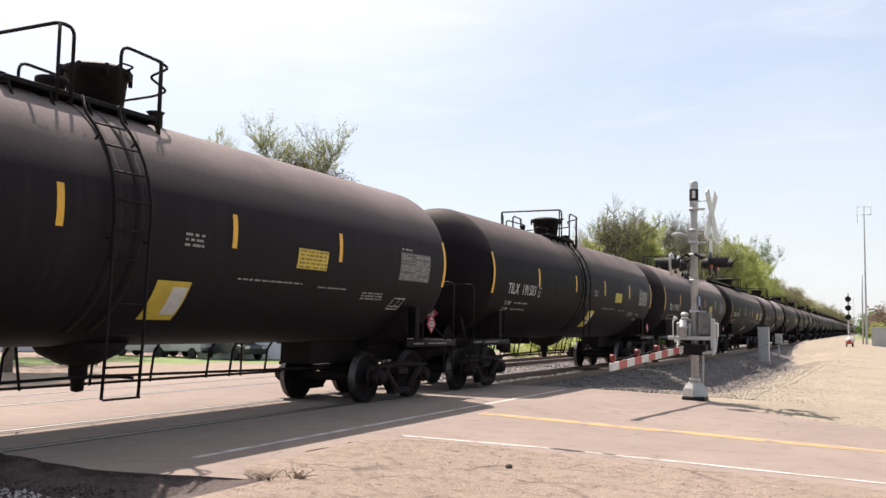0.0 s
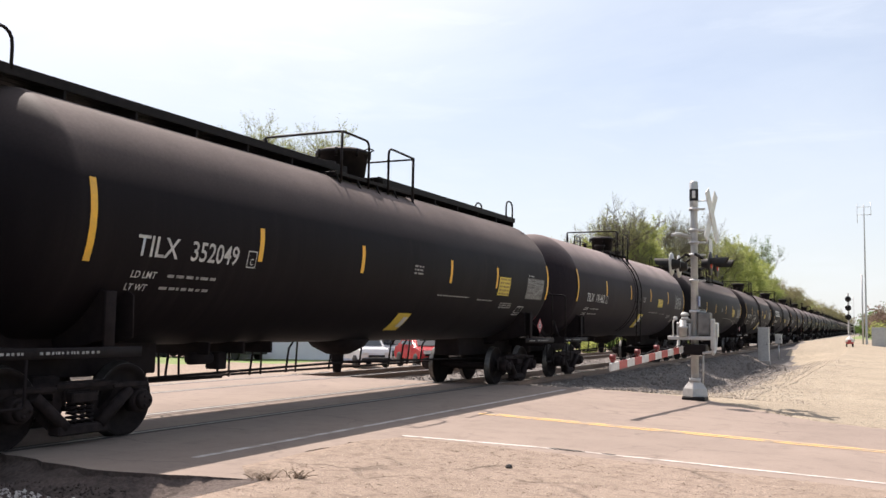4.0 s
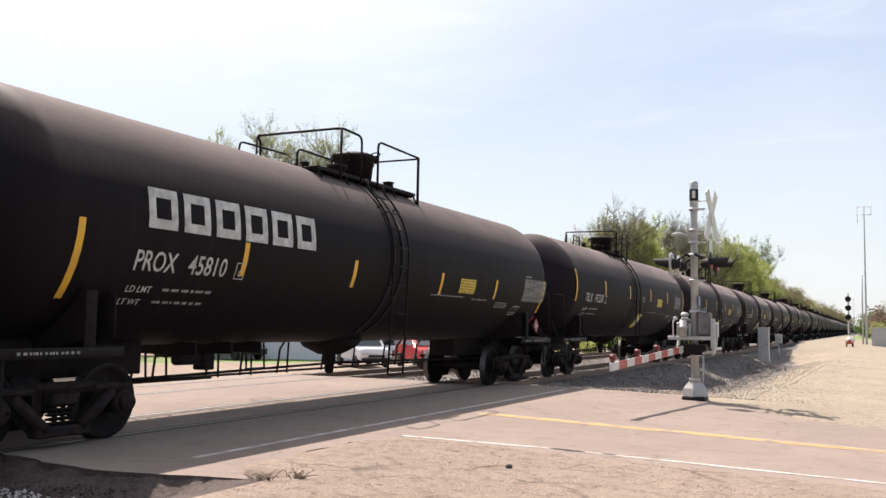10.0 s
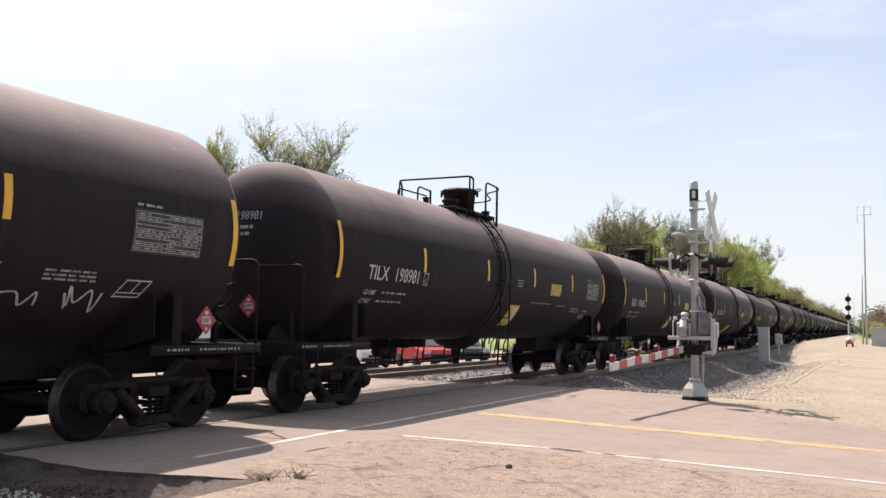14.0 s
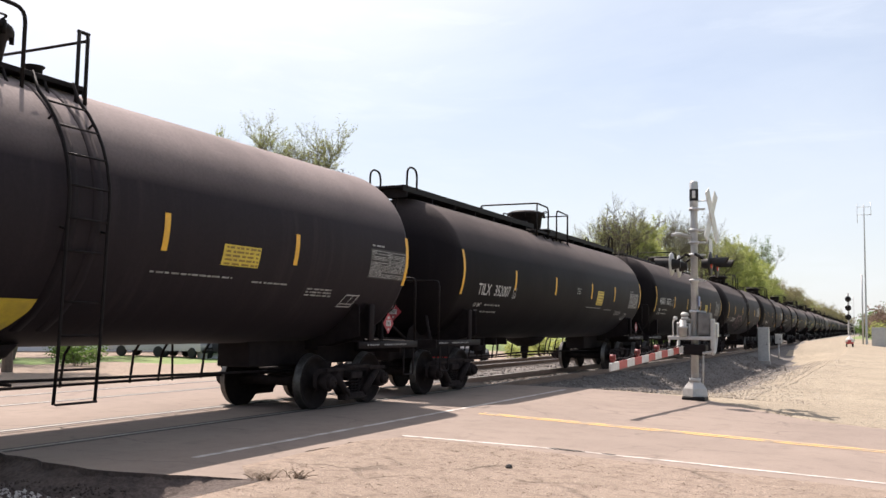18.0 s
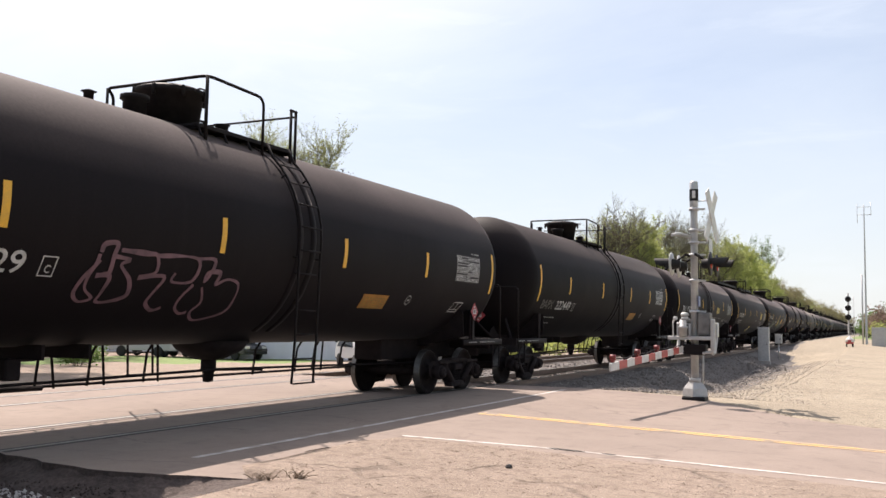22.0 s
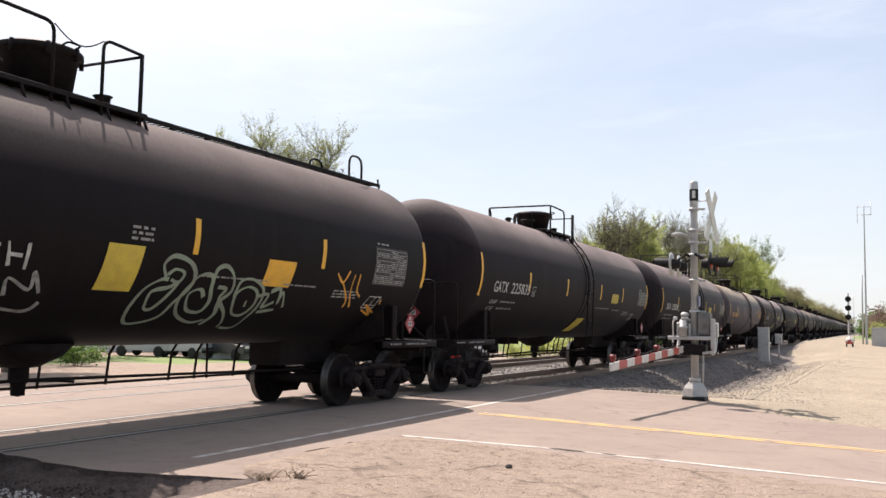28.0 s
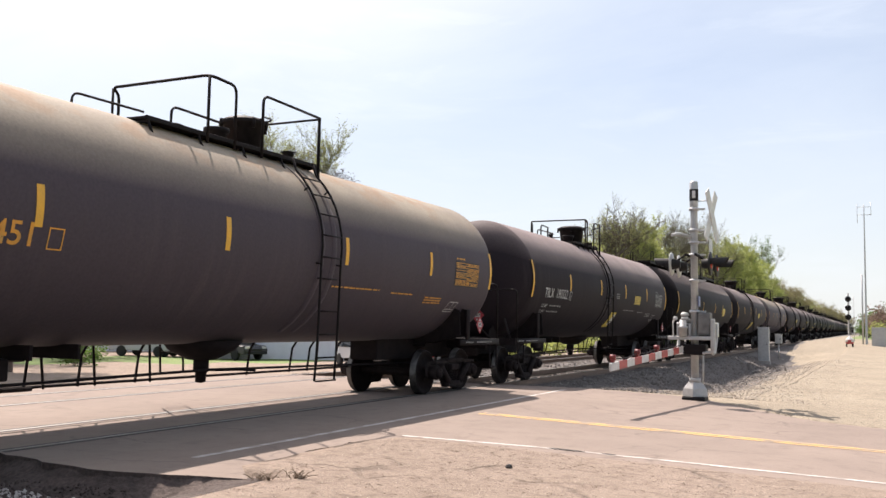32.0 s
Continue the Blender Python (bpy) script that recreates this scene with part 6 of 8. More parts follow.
        if kind in "awh":
            flat_part("stencil_block", lambda bm: table_build(bm, 0.4, 0.2, 3, 24), 9.3, 2.38, dim, car)
    for (a, b, c, d, ln) in spec.get("slant", ()):
        part("slanted_panel", cached(("slanted_panel", a), lambda bm: patch(bm, a, b, c, d, 0.006, 5, ln)), M["panelyellow"] if a < 10 else M["yellow"], car, "slanted yellow panel")
    if spec.get("logo"):
        logo_blocks(car)
    if spec.get("graffiti"):
        GRAFFITI[spec["graffiti"]](car)
    if spec.get("mark") and kind in "abg":
        head_number(spec["mark"], car, kind)
    yl = spec.get("yellow", ((11.80, 12.62, 2.27, 2.57),))
    for (a, b, c, d) in yl:
        me = cached(("warning_panel", a, b, c, d), lambda bm: patch(bm, a, b, c, d, 0.006, 4))
        wp = part("warning_panel", me, M["panelyellow"] if kind != "b" else M["paneltan"], car, "yellow warning panel with small print" if kind != "b" else "sooty orange warning panel with small print")
        if not far:
            def rows_(bm):
                table_build(bm, b - a, d - c, 5, 31, 0.05)
            flat_part("panel_print", rows_, a, c, M["printbrown"], wp, off=0.010)
    if spec.get("diamond", True):
        if kind in "awhp":
            q0, q1, z0, z1, ln = spec.get("panel", (9.4, 9.92, 1.33, 1.66, -0.05) if kind in "wh" else (9.30, 9.92, 1.46, 1.95, -0.05))
            part("slanted_panel", cached(("slanted_panel", q0), lambda bm: patch(bm, q0, q1, z0, z1, 0.006, 5, ln)), M["panelyellow"], car, "slanted yellow and white panel")
            if not far:
                part("slanted_panel", cached(("slanted_panel_white", q0), lambda bm: patch(bm, q0 + 0.30, q1 - 0.04, z0 + 0.07, z1 - 0.07, 0.010, 4, ln * 0.72)), M["gatewhite"], car, "slanted white panel")
        elif kind == "g":
            part("slanted_panel", cached(("slanted_panel_g", spec["k"] == 3), lambda bm: patch(bm, 9.1, 9.8, 1.33, 1.72, 0.022, 8, 0.2) if spec["k"] != 3 else patch(bm, 7.75, 8.95, 1.2, 1.66, 0.006, 5, 0.25)), M["panelyellow"], car, "slanted yellow panel")
    return car


def T(k, c, kind, paint, mark=None, **kw):
    d = dict(k=k, c=c, kind=kind, paint=paint, mark=mark)
    d.update(kw)
    return d


W_YEL = ((13.55, 14.25, 2.15, 2.57),)
CARS = [
    T(-9, -0.45, "a", "charcoal", ("TILX", "190077"), stripe=1.32, moved={7.5: 7.36, 10.5: 10.29, 13.6: 12.98}, panel=(9.08, 9.70, 1.46, 1.95, -0.05)),
    T(-8, 17.72, "a", "black", ("TILX", "191503"), table=1),
    T(-7, 35.88, "a", "charcoal", ("TILX", "199142"), table=0, moved={7.5: 7.69}),
    T(-6, 54.15, "w", "black", ("TILX", "352049"), stripe=1.55, yellow=W_YEL),
    T(-5, 72.42, "a", "charcoal", ("TILX", "191462"), table=0),
    T(-4, 90.65, "w", "black", ("TILX", "351771"), stripe=1.55, ty=2.33, tz=2.15, yellow=W_YEL),
    T(-3, 108.95, "a", "black", ("TILX", "198912"), graffiti="tag", moved={7.5: 7.72, 10.5: 10.65}, yellow=((11.9, 12.72, 2.27, 2.57),)),
    T(-2, 127.20, "p", "black", ("PROX", "45810"), stripe=1.68, ty=2.55, tz=2.05, tw=(0.72, 0.74), yellow=((11.74, 12.53, 2.12, 2.42),), logo=True, diamond=False),
    T(-1, 145.62, "a", "charcoal", ("TILX", "192330"), table=0, moved={10.5: 10.62}),
    T(0, 164.07, "a", "charcoal", ("TILX", "197571"), graffiti="scrawl", table=0, moved={13.6: 13.3}),
    T(1, 182.33, "a", "charcoal", ("TILX", "198981"), table=0),
    T(2, 200.58, "a", "charcoal", ("TILX", "190468"), table=0),
    T(3, 218.83, "g", "charcoal", ("TILX", "363367"), fat=0.055, table=0, moved={7.43: 6.96, 10.95: 10.65}, yellow=((11.75, 12.55, 2.2, 2.48),)),
    T(4, 237.00, "w", "black", ("TILX", "352007"), moved={4.62: 4.42, 10.95: 10.8}, stripe=1.4, yellow=((11.42, 12.1, 2.13, 2.56),), diamond=False, tz=2.13),
    T(5, 255.20, "h", "black", ("HSRX", "3072"), fat=0.055, table=0, moved={10.95: 10.65}, panel=(9.75, 10.45, 1.62, 2.08, -0.05), stripe=1.15, ty=1.75, tz=2.40, tw=(1.0, 0.85), yellow=((11.9, 12.6, 2.2, 2.62),)),
    T(6, 273.45, "b", "soot", ("BAPX", "222529"), fat=0.055, stripe=1.6, ty=2.05, tz=1.92, tw=(0.95, 1.25), ink1=M["fadedwhite"], yellow=((11.40, 12.28, 1.72, 1.96),), graffiti="outline"),
    T(7, 291.75, "b", "soot", ("BAPX", "222449"), fat=0.055, stripe=1.65, moved={10.5: 10.95, 13.45: 13.8}, ty=2.05, tz=1.92, tw=(0.95, 1.25), ink1=M["fadedwhite"], yellow=((11.40, 12.28, 1.72, 1.96),)),
    T(8, 310.00, "a", "black", ("TILX", "199121"), moved={4.35: 4.04, 7.5: 7.2, 10.5: 10.27}, yellow=((11.4, 12.2, 2.27, 2.57),), diamond=False, crown=(8.3, 7.55, 8.9, 9.05, 9.65), shift=0.45),
    T(9, 328.10, "w", "black", ("TILX", "351781"), stripe=1.4, yellow=W_YEL),
    T(10, 346.35, "h", "black", ("HSRX", "3210"), table=0, moved={10.95: 10.45}, stripe=1.15, ty=1.9, tz=2.31, tw=(1.0, 0.75), graffiti="mural", slant=((8.98, 9.55, 1.79, 2.33, 0.02), (11.98, 12.66, 1.97, 2.35, 0.04)), yellow=(), diamond=False),
    T(11, 364.55, "g", "charcoal", ("GATX", "225835"), fat=0.055, table=0, moved={4.62: 4.42, 10.95: 10.78}, stripe=1.38, ty=2.15, tw=(0.85, 1.25), yellow=((12.1, 12.86, 2.23, 2.52),)),
    T(12, 382.85, "g", "charcoal", ("GATX", "225838"), fat=0.055, table=0, shift=0.42, moved={4.62: 4.42, 10.95: 11.2, 13.41: 13.72}, stripe=1.38, ty=2.15, tw=(0.85, 1.25), yellow=((12.1, 12.86, 2.23, 2.52),)),
    T(13, 401.10, "u", "grey", ("UTLX", "209451"), yellow=(), diamond=False, ty=2.45, tz=2.20, tw=(0.95, 1.05), stripe=1.5, table=0, label="weathered grey tank car with rust-stained crown and orange stencils"),
    T(14, 419.50, "a", "charcoal", ("TILX", "190322"), table=0),
]
far_kinds = [("a", "charcoal"), ("a", "black"), ("g", "charcoal"), ("w", "black"), ("a", "charcoal"), ("u", "grey"), ("a", "black"), ("g", "charcoal")]
for k in range(15, 42):
    kd, pt = far_kinds[(k * 5) % 8]
    CARS.append(T(k, 419.50 + 18.25 * (k - 14), kd, pt, None, far=True, yellow=W_YEL if kd == "w" else () if kd == "u" else ((11.80, 12.62, 2.27, 2.57),)))

built = []
for sp in CARS:
    built.append((sp, tank_car(sp)))


def travelled(t):
    """Metres that the train has come on since the start."""
    return 12.026 * t + 0.014 * t * t


def spin_rows(side, y, c, ty):
    """A wheel turns once for its own circumference of rail; keyed while it is near the crossing."""
    t = 0.0
    n0 = None
    for n in range(0, 32 * FPS + 1):
        u = c + ty + y - travelled(n / FPS)
        if -6.0 < u < 30.0:
            n0 = n
            break
    if n0 is None:
        return []
    rows = []
    n = n0
    while n <= 32 * FPS:
        u = c + ty + y - travelled(n / FPS)
        a = math.degrees((travelled(n / FPS) - travelled(n0 / FPS)) / 0.455)
        rows.append((n / FPS, pose(side * 0.755, y, 0.455, -side * -a if side < 0 else a, 0, 180 if side < 0 else 0)))
        if u < -6.0:
            break
        n += 1
    if n0 > 0:
        rows.insert(0, (0.0, rows[0][1]))
    if rows[-1][0] < 32.0:
        rows.append((32.0, rows[-1][1]))
    return rows


def motions():
    for w, side, y, c, ty in SPIN:
        rows = spin_rows(side, y, c, ty)
        if len(rows) > 2:
            walk(w, rows)
    for sp, car in built:
        rows = []
        for t in range(33):
            y = sp["c"] - travelled(t)
            yaw = math.atan((track_bend(y) - track_bend(y + CAR_L)) / CAR_L)
            rows.append((t, pose(TRACK_X + track_bend(y), y, 0, 0, 0, math.degrees(yaw))))
        walk(car, rows)


# ---- level crossing gate and signals ----
def crossing_gate():
    """Gate mast with crossbuck, two pairs of flashing lights, gate machine and lowered arm."""
    mx, my, mz = -3.65, 20.15, -0.13
    g = empty("crossing_gate", pose(mx, my, mz))
    tagged(g, "grey level-crossing mast with crossbuck, flashing lights and lowered gate arm", "crossing gate")
    bm = bmesh.new()
    bbox(bm, -0.24, 0.24, -0.24, 0.24, -0.08, 0.14, 0.02)
    part("foundation", bm, M["blacksig"], g, "dark foundation block")
    bm = bmesh.new()
    lathe(bm, [(0.14, 0.27), (0.30, 0.25), (0.42, 0.15), (0.44, 0.13)], 4, "Z", smooth=False)
    lathe(bm, [(0.44, 0.12), (0.52, 0.12)], 16, "Z")
    part("base_collar", bm, M["alum"], g)
    bm = bmesh.new()
    lathe(bm, [(0.36, 0.080), (3.9, 0.076), (4.22, 0.076), (4.26, 0.092), (4.76, 0.092), (4.80, 0.07), (4.81, 0.0)], 20, "Z")
    part("mast", bm, M["alum"], g, "round aluminium mast")
    for z in (4.18, 3.72, 3.45, 3.18, 2.62, 1.95):
        bm = bmesh.new()
        lathe(bm, [(z - 0.03, 0.088), (z - 0.03, 0.112), (z + 0.03, 0.112), (z + 0.03, 0.088)], 16, "Z")
        bbox(bm, 0.08, 0.24, -0.03, 0.03, z - 0.02, z + 0.02, 0.006)
        part("clamp", bm, M["galv"], g)
    bm = bmesh.new()
    lathe(bm, [(4.36, 0.097), (4.62, 0.097)], 16, "Z", caps=False)
    part("top_sleeve", bm, M["blacksig"], g, "dark sleeve round the mast's top")
    bm = bmesh.new()
    bbox(bm, -0.02, 0.05, -0.104, -0.098, 4.42, 4.58, 0.002)
    part("top_mark", bm, M["gatewhite"], g)
    # crossbuck facing the road traffic
    for k, a in enumerate((-1, 1)):
        bm = bmesh.new()
        bbox(bm, -0.012, 0.012, -0.115, 0.115, -0.62, 0.62, 0.004)
        b = part("crossbuck_blade", bm, M["gatewhite"], g, "white crossbuck blade")
        b.location, b.rotation_euler = (0.36 + 0.028 * k, 0, 4.02), (radians(a * 33), 0, radians(-9))
    bm = bmesh.new()
    tube(bm, [(0.08, 0, 4.36), (0.36, 0, 4.36)], 0.014, 6)
    tube(bm, [(0.08, 0, 3.72), (0.36, 0, 3.72)], 0.014, 6)
    part("crossbuck_bracket", bm, M["galv"], g)
    bm = bmesh.new()
    bbox(bm, 0.345, 0.357, -0.19, 0.19, 3.22, 3.52, 0.004)
    part("track_sign", bm, M["gatewhite"], g, "small white plate under the crossbuck")
    bm = bmesh.new()
    tube(bm, bend([(-0.05, -0.05, 3.56), (-0.30, -0.2, 3.64), (-0.42, -0.3, 3.60)], 0.1), 0.04, 8)
    part("bell_bracket", bm, M["alum"], g)
    # flashing lights on cross arms
    for face in (-1, 1):
        bm = bmesh.new()
        tube(bm, [(face * 0.10, -0.42, 3.16), (face * 0.10, 0.42, 3.16)], 0.03, 8)
        part("cross_arm", bm, M["iron"], g, "dark pipe cross arm")
        for s in (-1, 1):
            lamp = empty("flashing_light")
            lamp.parent = g
            lamp.location = (face * 0.42, s * 0.40, 2.96)
            lamp.rotation_euler = (0, 0, 0 if face > 0 else math.pi)
            bm = bmesh.new()
            lathe(bm, [(-0.03, 0.0), (-0.03, 0.24), (-0.012, 0.255), (0.0, 0.25), (0.0, 0.0)], 28, "X")
            part("background_disc", bm, M["alum"] if face < 0 else M["blacksig"], lamp, "round background disc")
            bm = bmesh.new()
            lathe(bm, [(-0.20, 0.0), (-0.19, 0.09), (-0.03, 0.12)], 20, "X", caps=False)
            part("lamp_housing", bm, M["blacksig"], lamp)
            bm = bmesh.new()
            lathe(bm, [(0.004, 0.11), (0.02, 0.10), (0.03, 0.0)], 20, "X", caps=False)
            part("lens", bm, M["redlens"], lamp, "red lens")
            bm = bmesh.new()
            n = 14
            A, B = [], []
            for i in range(n + 1):
                a = math.radians(-10 + 200 * i / n)
                ln = 0.30 + 0.06 * math.sin(a)
                A.append((bm.verts.new((0.0, 0.125 * math.cos(a), 0.125 * math.sin(a))), bm.verts.new((ln, 0.135 * math.cos(a), 0.135 * math.sin(a)))))
                B.append((bm.verts.new((0.0, 0.119 * math.cos(a), 0.119 * math.sin(a))), bm.verts.new((ln, 0.129 * math.cos(a), 0.129 * math.sin(a)))))
            for i in range(n):
                bm.faces.new((A[i][0], A[i + 1][0], A[i + 1][1], A[i][1]))
                bm.faces.new((B[i][1], B[i + 1][1], B[i + 1][0], B[i][0]))
                bm.faces.new((A[i][1], A[i + 1][1], B[i + 1][1], B[i][1]))
            part("hood", bm, M["blacksig"], lamp, "black sun hood")
            bm = bmesh.new()
            tube(bm, [(-0.14, 0, 0.08), (-0.32, 0, 0.20)], 0.022, 6)
            part("lamp_bracket", bm, M["iron"], lamp)
            if face < 0 and s > 0:
                bm = bmesh.new()
                lathe(bm, [(-0.022, 0.03), (0.022, 0.03)], 12, "Y", (-0.10, -0.10, 0.02))
                part("peep_light", bm, M["peep"], lamp, "small amber side lens, lit")
    # gate machine: gear case with a capped motor, a terminal box beyond the mast
    bm = bmesh.new()
    bbox(bm, -0.33, -0.07, -0.20, 0.20, 1.42, 1.70, 0.03)
    bbox(bm, -0.30, -0.10, -0.16, 0.16, 1.70, 1.80, 0.03)
    part("gate_machine", bm, M["machine"], g, "grey cast gate machine housing")
    bm = bmesh.new()
    lathe(bm, [(1.42, 0.085), (1.58, 0.085), (1.585, 0.105), (1.63, 0.105), (1.635, 0.075), (1.76, 0.07)], 16, "Z", (-0.20, -0.27, 0))
    part("motor_case", bm, M["alum"], g, "ribbed grey motor case")
    bm = bmesh.new()
    lathe(bm, [(1.86, 0.07), (1.87, 0.095), (1.90, 0.09), (1.93, 0.05), (1.935, 0.0)], 18, "Z", (-0.19, -0.10, 0))
    lathe(bm, [(1.78, 0.075), (1.84, 0.075)], 14, "Z", (-0.19, -0.10, 0))
    part("machine_lid", bm, M["gatewhite"], g, "pale round cap")
    bm = bmesh.new()
    lathe(bm, [(-0.045, 0.0), (-0.04, 0.04), (0.04, 0.04), (0.045, 0.0)], 12, "Y", (-0.37, -0.22, 1.80))
    tube(bm, bend([(-0.37, -0.22, 1.80), (-0.42, -0.22, 1.72), (-0.42, -0.22, 1.40)], 0.05), 0.018, 6)
    part("crank_lever", bm, M["gatewhite"], g, "pale hand crank lever")
    for i in range(4):
        bm = bmesh.new()
        bbox(bm, -0.345, -0.055, -0.19 + i * 0.115, -0.165 + i * 0.115, 1.43, 1.69, 0.004)
        part("housing_rib", bm, M["galv"], g)
    bm = bmesh.new()
    bbox(bm, 0.09, 0.35, -0.17, 0.15, 1.44, 1.93, 0.025)
    part("junction_box", bm, M["machine"], g, "grey junction box")
    bm = bmesh.new()
    bbox(bm, 0.11, 0.33, -0.185, -0.17, 1.48, 1.89, 0.006)
    part("junction_box_door", bm, M["machine"], g)
    bm = bmesh.new()
    bbox(bm, -0.53, 0.40, -0.26, -0.16, 1.34, 1.42, 0.012)
    bbox(bm, -0.30, 0.36, -0.16, 0.18, 1.36, 1.42, 0.012)
    part("arm_pivot_frame", bm, M["alum"], g)
    bm = bmesh.new()
    tube(bm, bend([(0.40, -0.2, 1.78), (0.42, -0.2, 1.10), (0.20, -0.2, 1.06)], 0.06), 0.035, 6)
    bbox(bm, 0.37, 0.46, -0.26, -0.14, 1.15, 1.80, 0.02)
    part("counterweight_channel", bm, M["alum"], g, "pale steel channel")
    for s in (-1, 1):
        bm = bmesh.new()
        x = s * 0.40
        tube(bm, bend([(x, -0.12, 1.05), (x, 0.10, 1.08), (x, 0.30, 1.3), (x, 0.34, 1.66)], 0.12), 0.035, 6)
        part("support_arm", bm, M["alum"], g)
        bm = bmesh.new()
        bbox(bm, x - 0.04, x + 0.04, 0.26, 0.44, 1.40, 1.72, 0.015)
        part("counterweight", bm, M["galv"], g, "grey iron counterweight")
    bm = bmesh.new()
    bbox(bm, -0.22, 0.26, -0.20, 0.12, 1.02, 1.25, 0.02)
    part("arm_bracket", bm, M["iron"], g, "dark bracket holding the gate arm")
    bm = bmesh.new()
    tube(bm, bend([(0.16, 0.05, 1.15), (0.17, 0.05, 0.8), (0.14, 0.1, 0.35)], 0.1), 0.022, 6)
    part("conduit", bm, M["galv"], g)
    bm = bmesh.new()
    bbox(bm, 0.095, 0.105, -0.1, 0.1, 2.06, 2.28, 0.003)
    part("notice_plate", bm, material("blue_notice", (0.16, 0.18, 0.32), 0.5), g, "small blue notice plate")
    # the arm
    a0, a1 = Vector((-0.22, -0.10, 1.14)), Vector((-0.55, -4.80, 0.90))
    arm = empty("gate_arm")
    arm.parent = g
    d = a1 - a0
    arm.matrix_local = Matrix.Translation(a0) @ d.to_track_quat("Y", "Z").to_matrix().to_4x4()
    ln = d.length
    n = 11
    for i in range(n):
        bm = bmesh.new()
        bbox(bm, -0.02, 0.02, ln * i / n, ln * (i + 1) / n - 0.002, -0.068, 0.068, 0.004)
        part("arm_segment", bm, M["gatewhite"] if i % 2 == 0 else M["gatered"], arm, "white sheeting" if i % 2 == 0 else "red sheeting")
    for t in (0.42, 0.68, 0.97):
        bm = bmesh.new()
        bbox(bm, -0.03, 0.03, ln * t - 0.05, ln * t + 0.05, 0.075, 0.13, 0.008)
        lathe(bm, [(-0.05, 0.0), (-0.045, 0.05), (0.045, 0.05), (0.05, 0.0)], 14, "X", (0, ln * t, 0.16))
        part("arm_light", bm, M["armlens"], arm, "red arm light")
    bm = bmesh.new()
    tube(bm, [(0.0, 0.2, 0.09), (0.02, ln * 0.3, 0.10), (0.0, ln * 0.42, 0.13), (0.02, ln * 0.55, 0.09), (0.0, ln * 0.68, 0.13), (0.02, ln * 0.8, 0.09), (0.0, ln * 0.97, 0.13)], 0.012, 5)
    part("arm_cable", bm, M["iron"], arm)
    return g


crossing_gate()


def cabinet(name, x, y, z, w, d, h, label, mat="alum", post=False):
    c = empty(name, pose(x, y, z))
    tagged(c, label, "cabinet")
    z0 = 0.0
    if x < -6:
        bm = bmesh.new()
        bbox(bm, -w / 2 - 0.06, w / 2 + 0.06, -d / 2 - 0.06, d / 2 + 0.06, -0.75, 0.0 if not post else -0.1, 0.02)
        part("foundation", bm, M["concrete"], c, "concrete foundation block")
    if post:
        bm = bmesh.new()
        lathe(bm, [(-0.15, 0.05), (h * 0.62, 0.05)], 10, "Z")
        part("post", bm, M["galv"], c)
        z0 = h * 0.6
    bm = bmesh.new()
    bbox(bm, -w / 2, w / 2, -d / 2, d / 2, z0 - (0 if post else 0.1), h, 0.02)
    part("housing", bm, M[mat], c)
    bm = bmesh.new()
    bbox(bm, -w / 2 - 0.03, w / 2 + 0.03, -d / 2 - 0.03, d / 2 + 0.03, h, h + 0.04, 0.01)
    part("lid", bm, M[mat], c)
    bm = bmesh.new()
    bbox(bm, -w / 2 + 0.04, w / 2 - 0.04, -d / 2 - 0.02, -d / 2, z0 + 0.06, h - 0.06, 0.008)
    dr = part("door", bm, M[mat], c)
    bm = bmesh.new()
    bbox(bm, w / 2 - 0.13, w / 2 - 0.09, -d / 2 - 0.05, -d / 2 - 0.02, (z0 + h) / 2 - 0.07, (z0 + h) / 2 + 0.07, 0.006)
    part("handle", bm, M["iron"], dr)
    return c


cabinet("relay_cabinet", -6.6, 59.5, -0.46, 0.64, 0.5, 2.02, "white metal relay cabinet beside the ballast")
cabinet("junction_cabinet", -6.6, 68.5, -0.50, 0.46, 0.35, 1.62, "small white box on a post beside the track", post=True)
cabinet("equipment_shed", 0.55, 86.5, -0.35, 2.7, 2.2, 2.1, "pale equipment shed beside the radio mast")


def valve_housing(x, y, z):
    """Squat white housing with a red band on two stub legs."""
    g = empty("valve_housing", pose(x, y, z) @ Matrix.Diagonal((0.72, 0.72, 0.72, 1)))
    tagged(g, "squat white and red metal housing on short legs by the signal", "utility housing")
    for s in (-1, 1):
        bm = bmesh.new()
        bbox(bm, s * 0.32 - 0.08, s * 0.32 + 0.08, -0.15, 0.15, -0.3, 0.38, 0.02)
        part("leg", bm, M["iron"], g)
    bm = bmesh.new()
    lathe(bm, [(0.34, 0.30), (0.42, 0.42), (0.56, 0.44)], 18, "Z")
    part("lower_shell", bm, M["gatered"], g, "faded red lower shell")
    bm = bmesh.new()
    lathe(bm, [(0.56, 0.45), (0.80, 0.43), (1.02, 0.30), (1.10, 0.12), (1.22, 0.10), (1.26, 0.0)], 18, "Z")
    part("upper_shell", bm, M["gatewhite"], g, "white domed upper shell")
    bm = bmesh.new()
    bbox(bm, -0.18, 0.18, -0.47, -0.40, 0.50, 0.78, 0.01)
    part("cover_plate", bm, M["gatered"], g, "red cover plate")


valve_housing(-2.40, 81.8, ground_z(-2.40, 81.8))


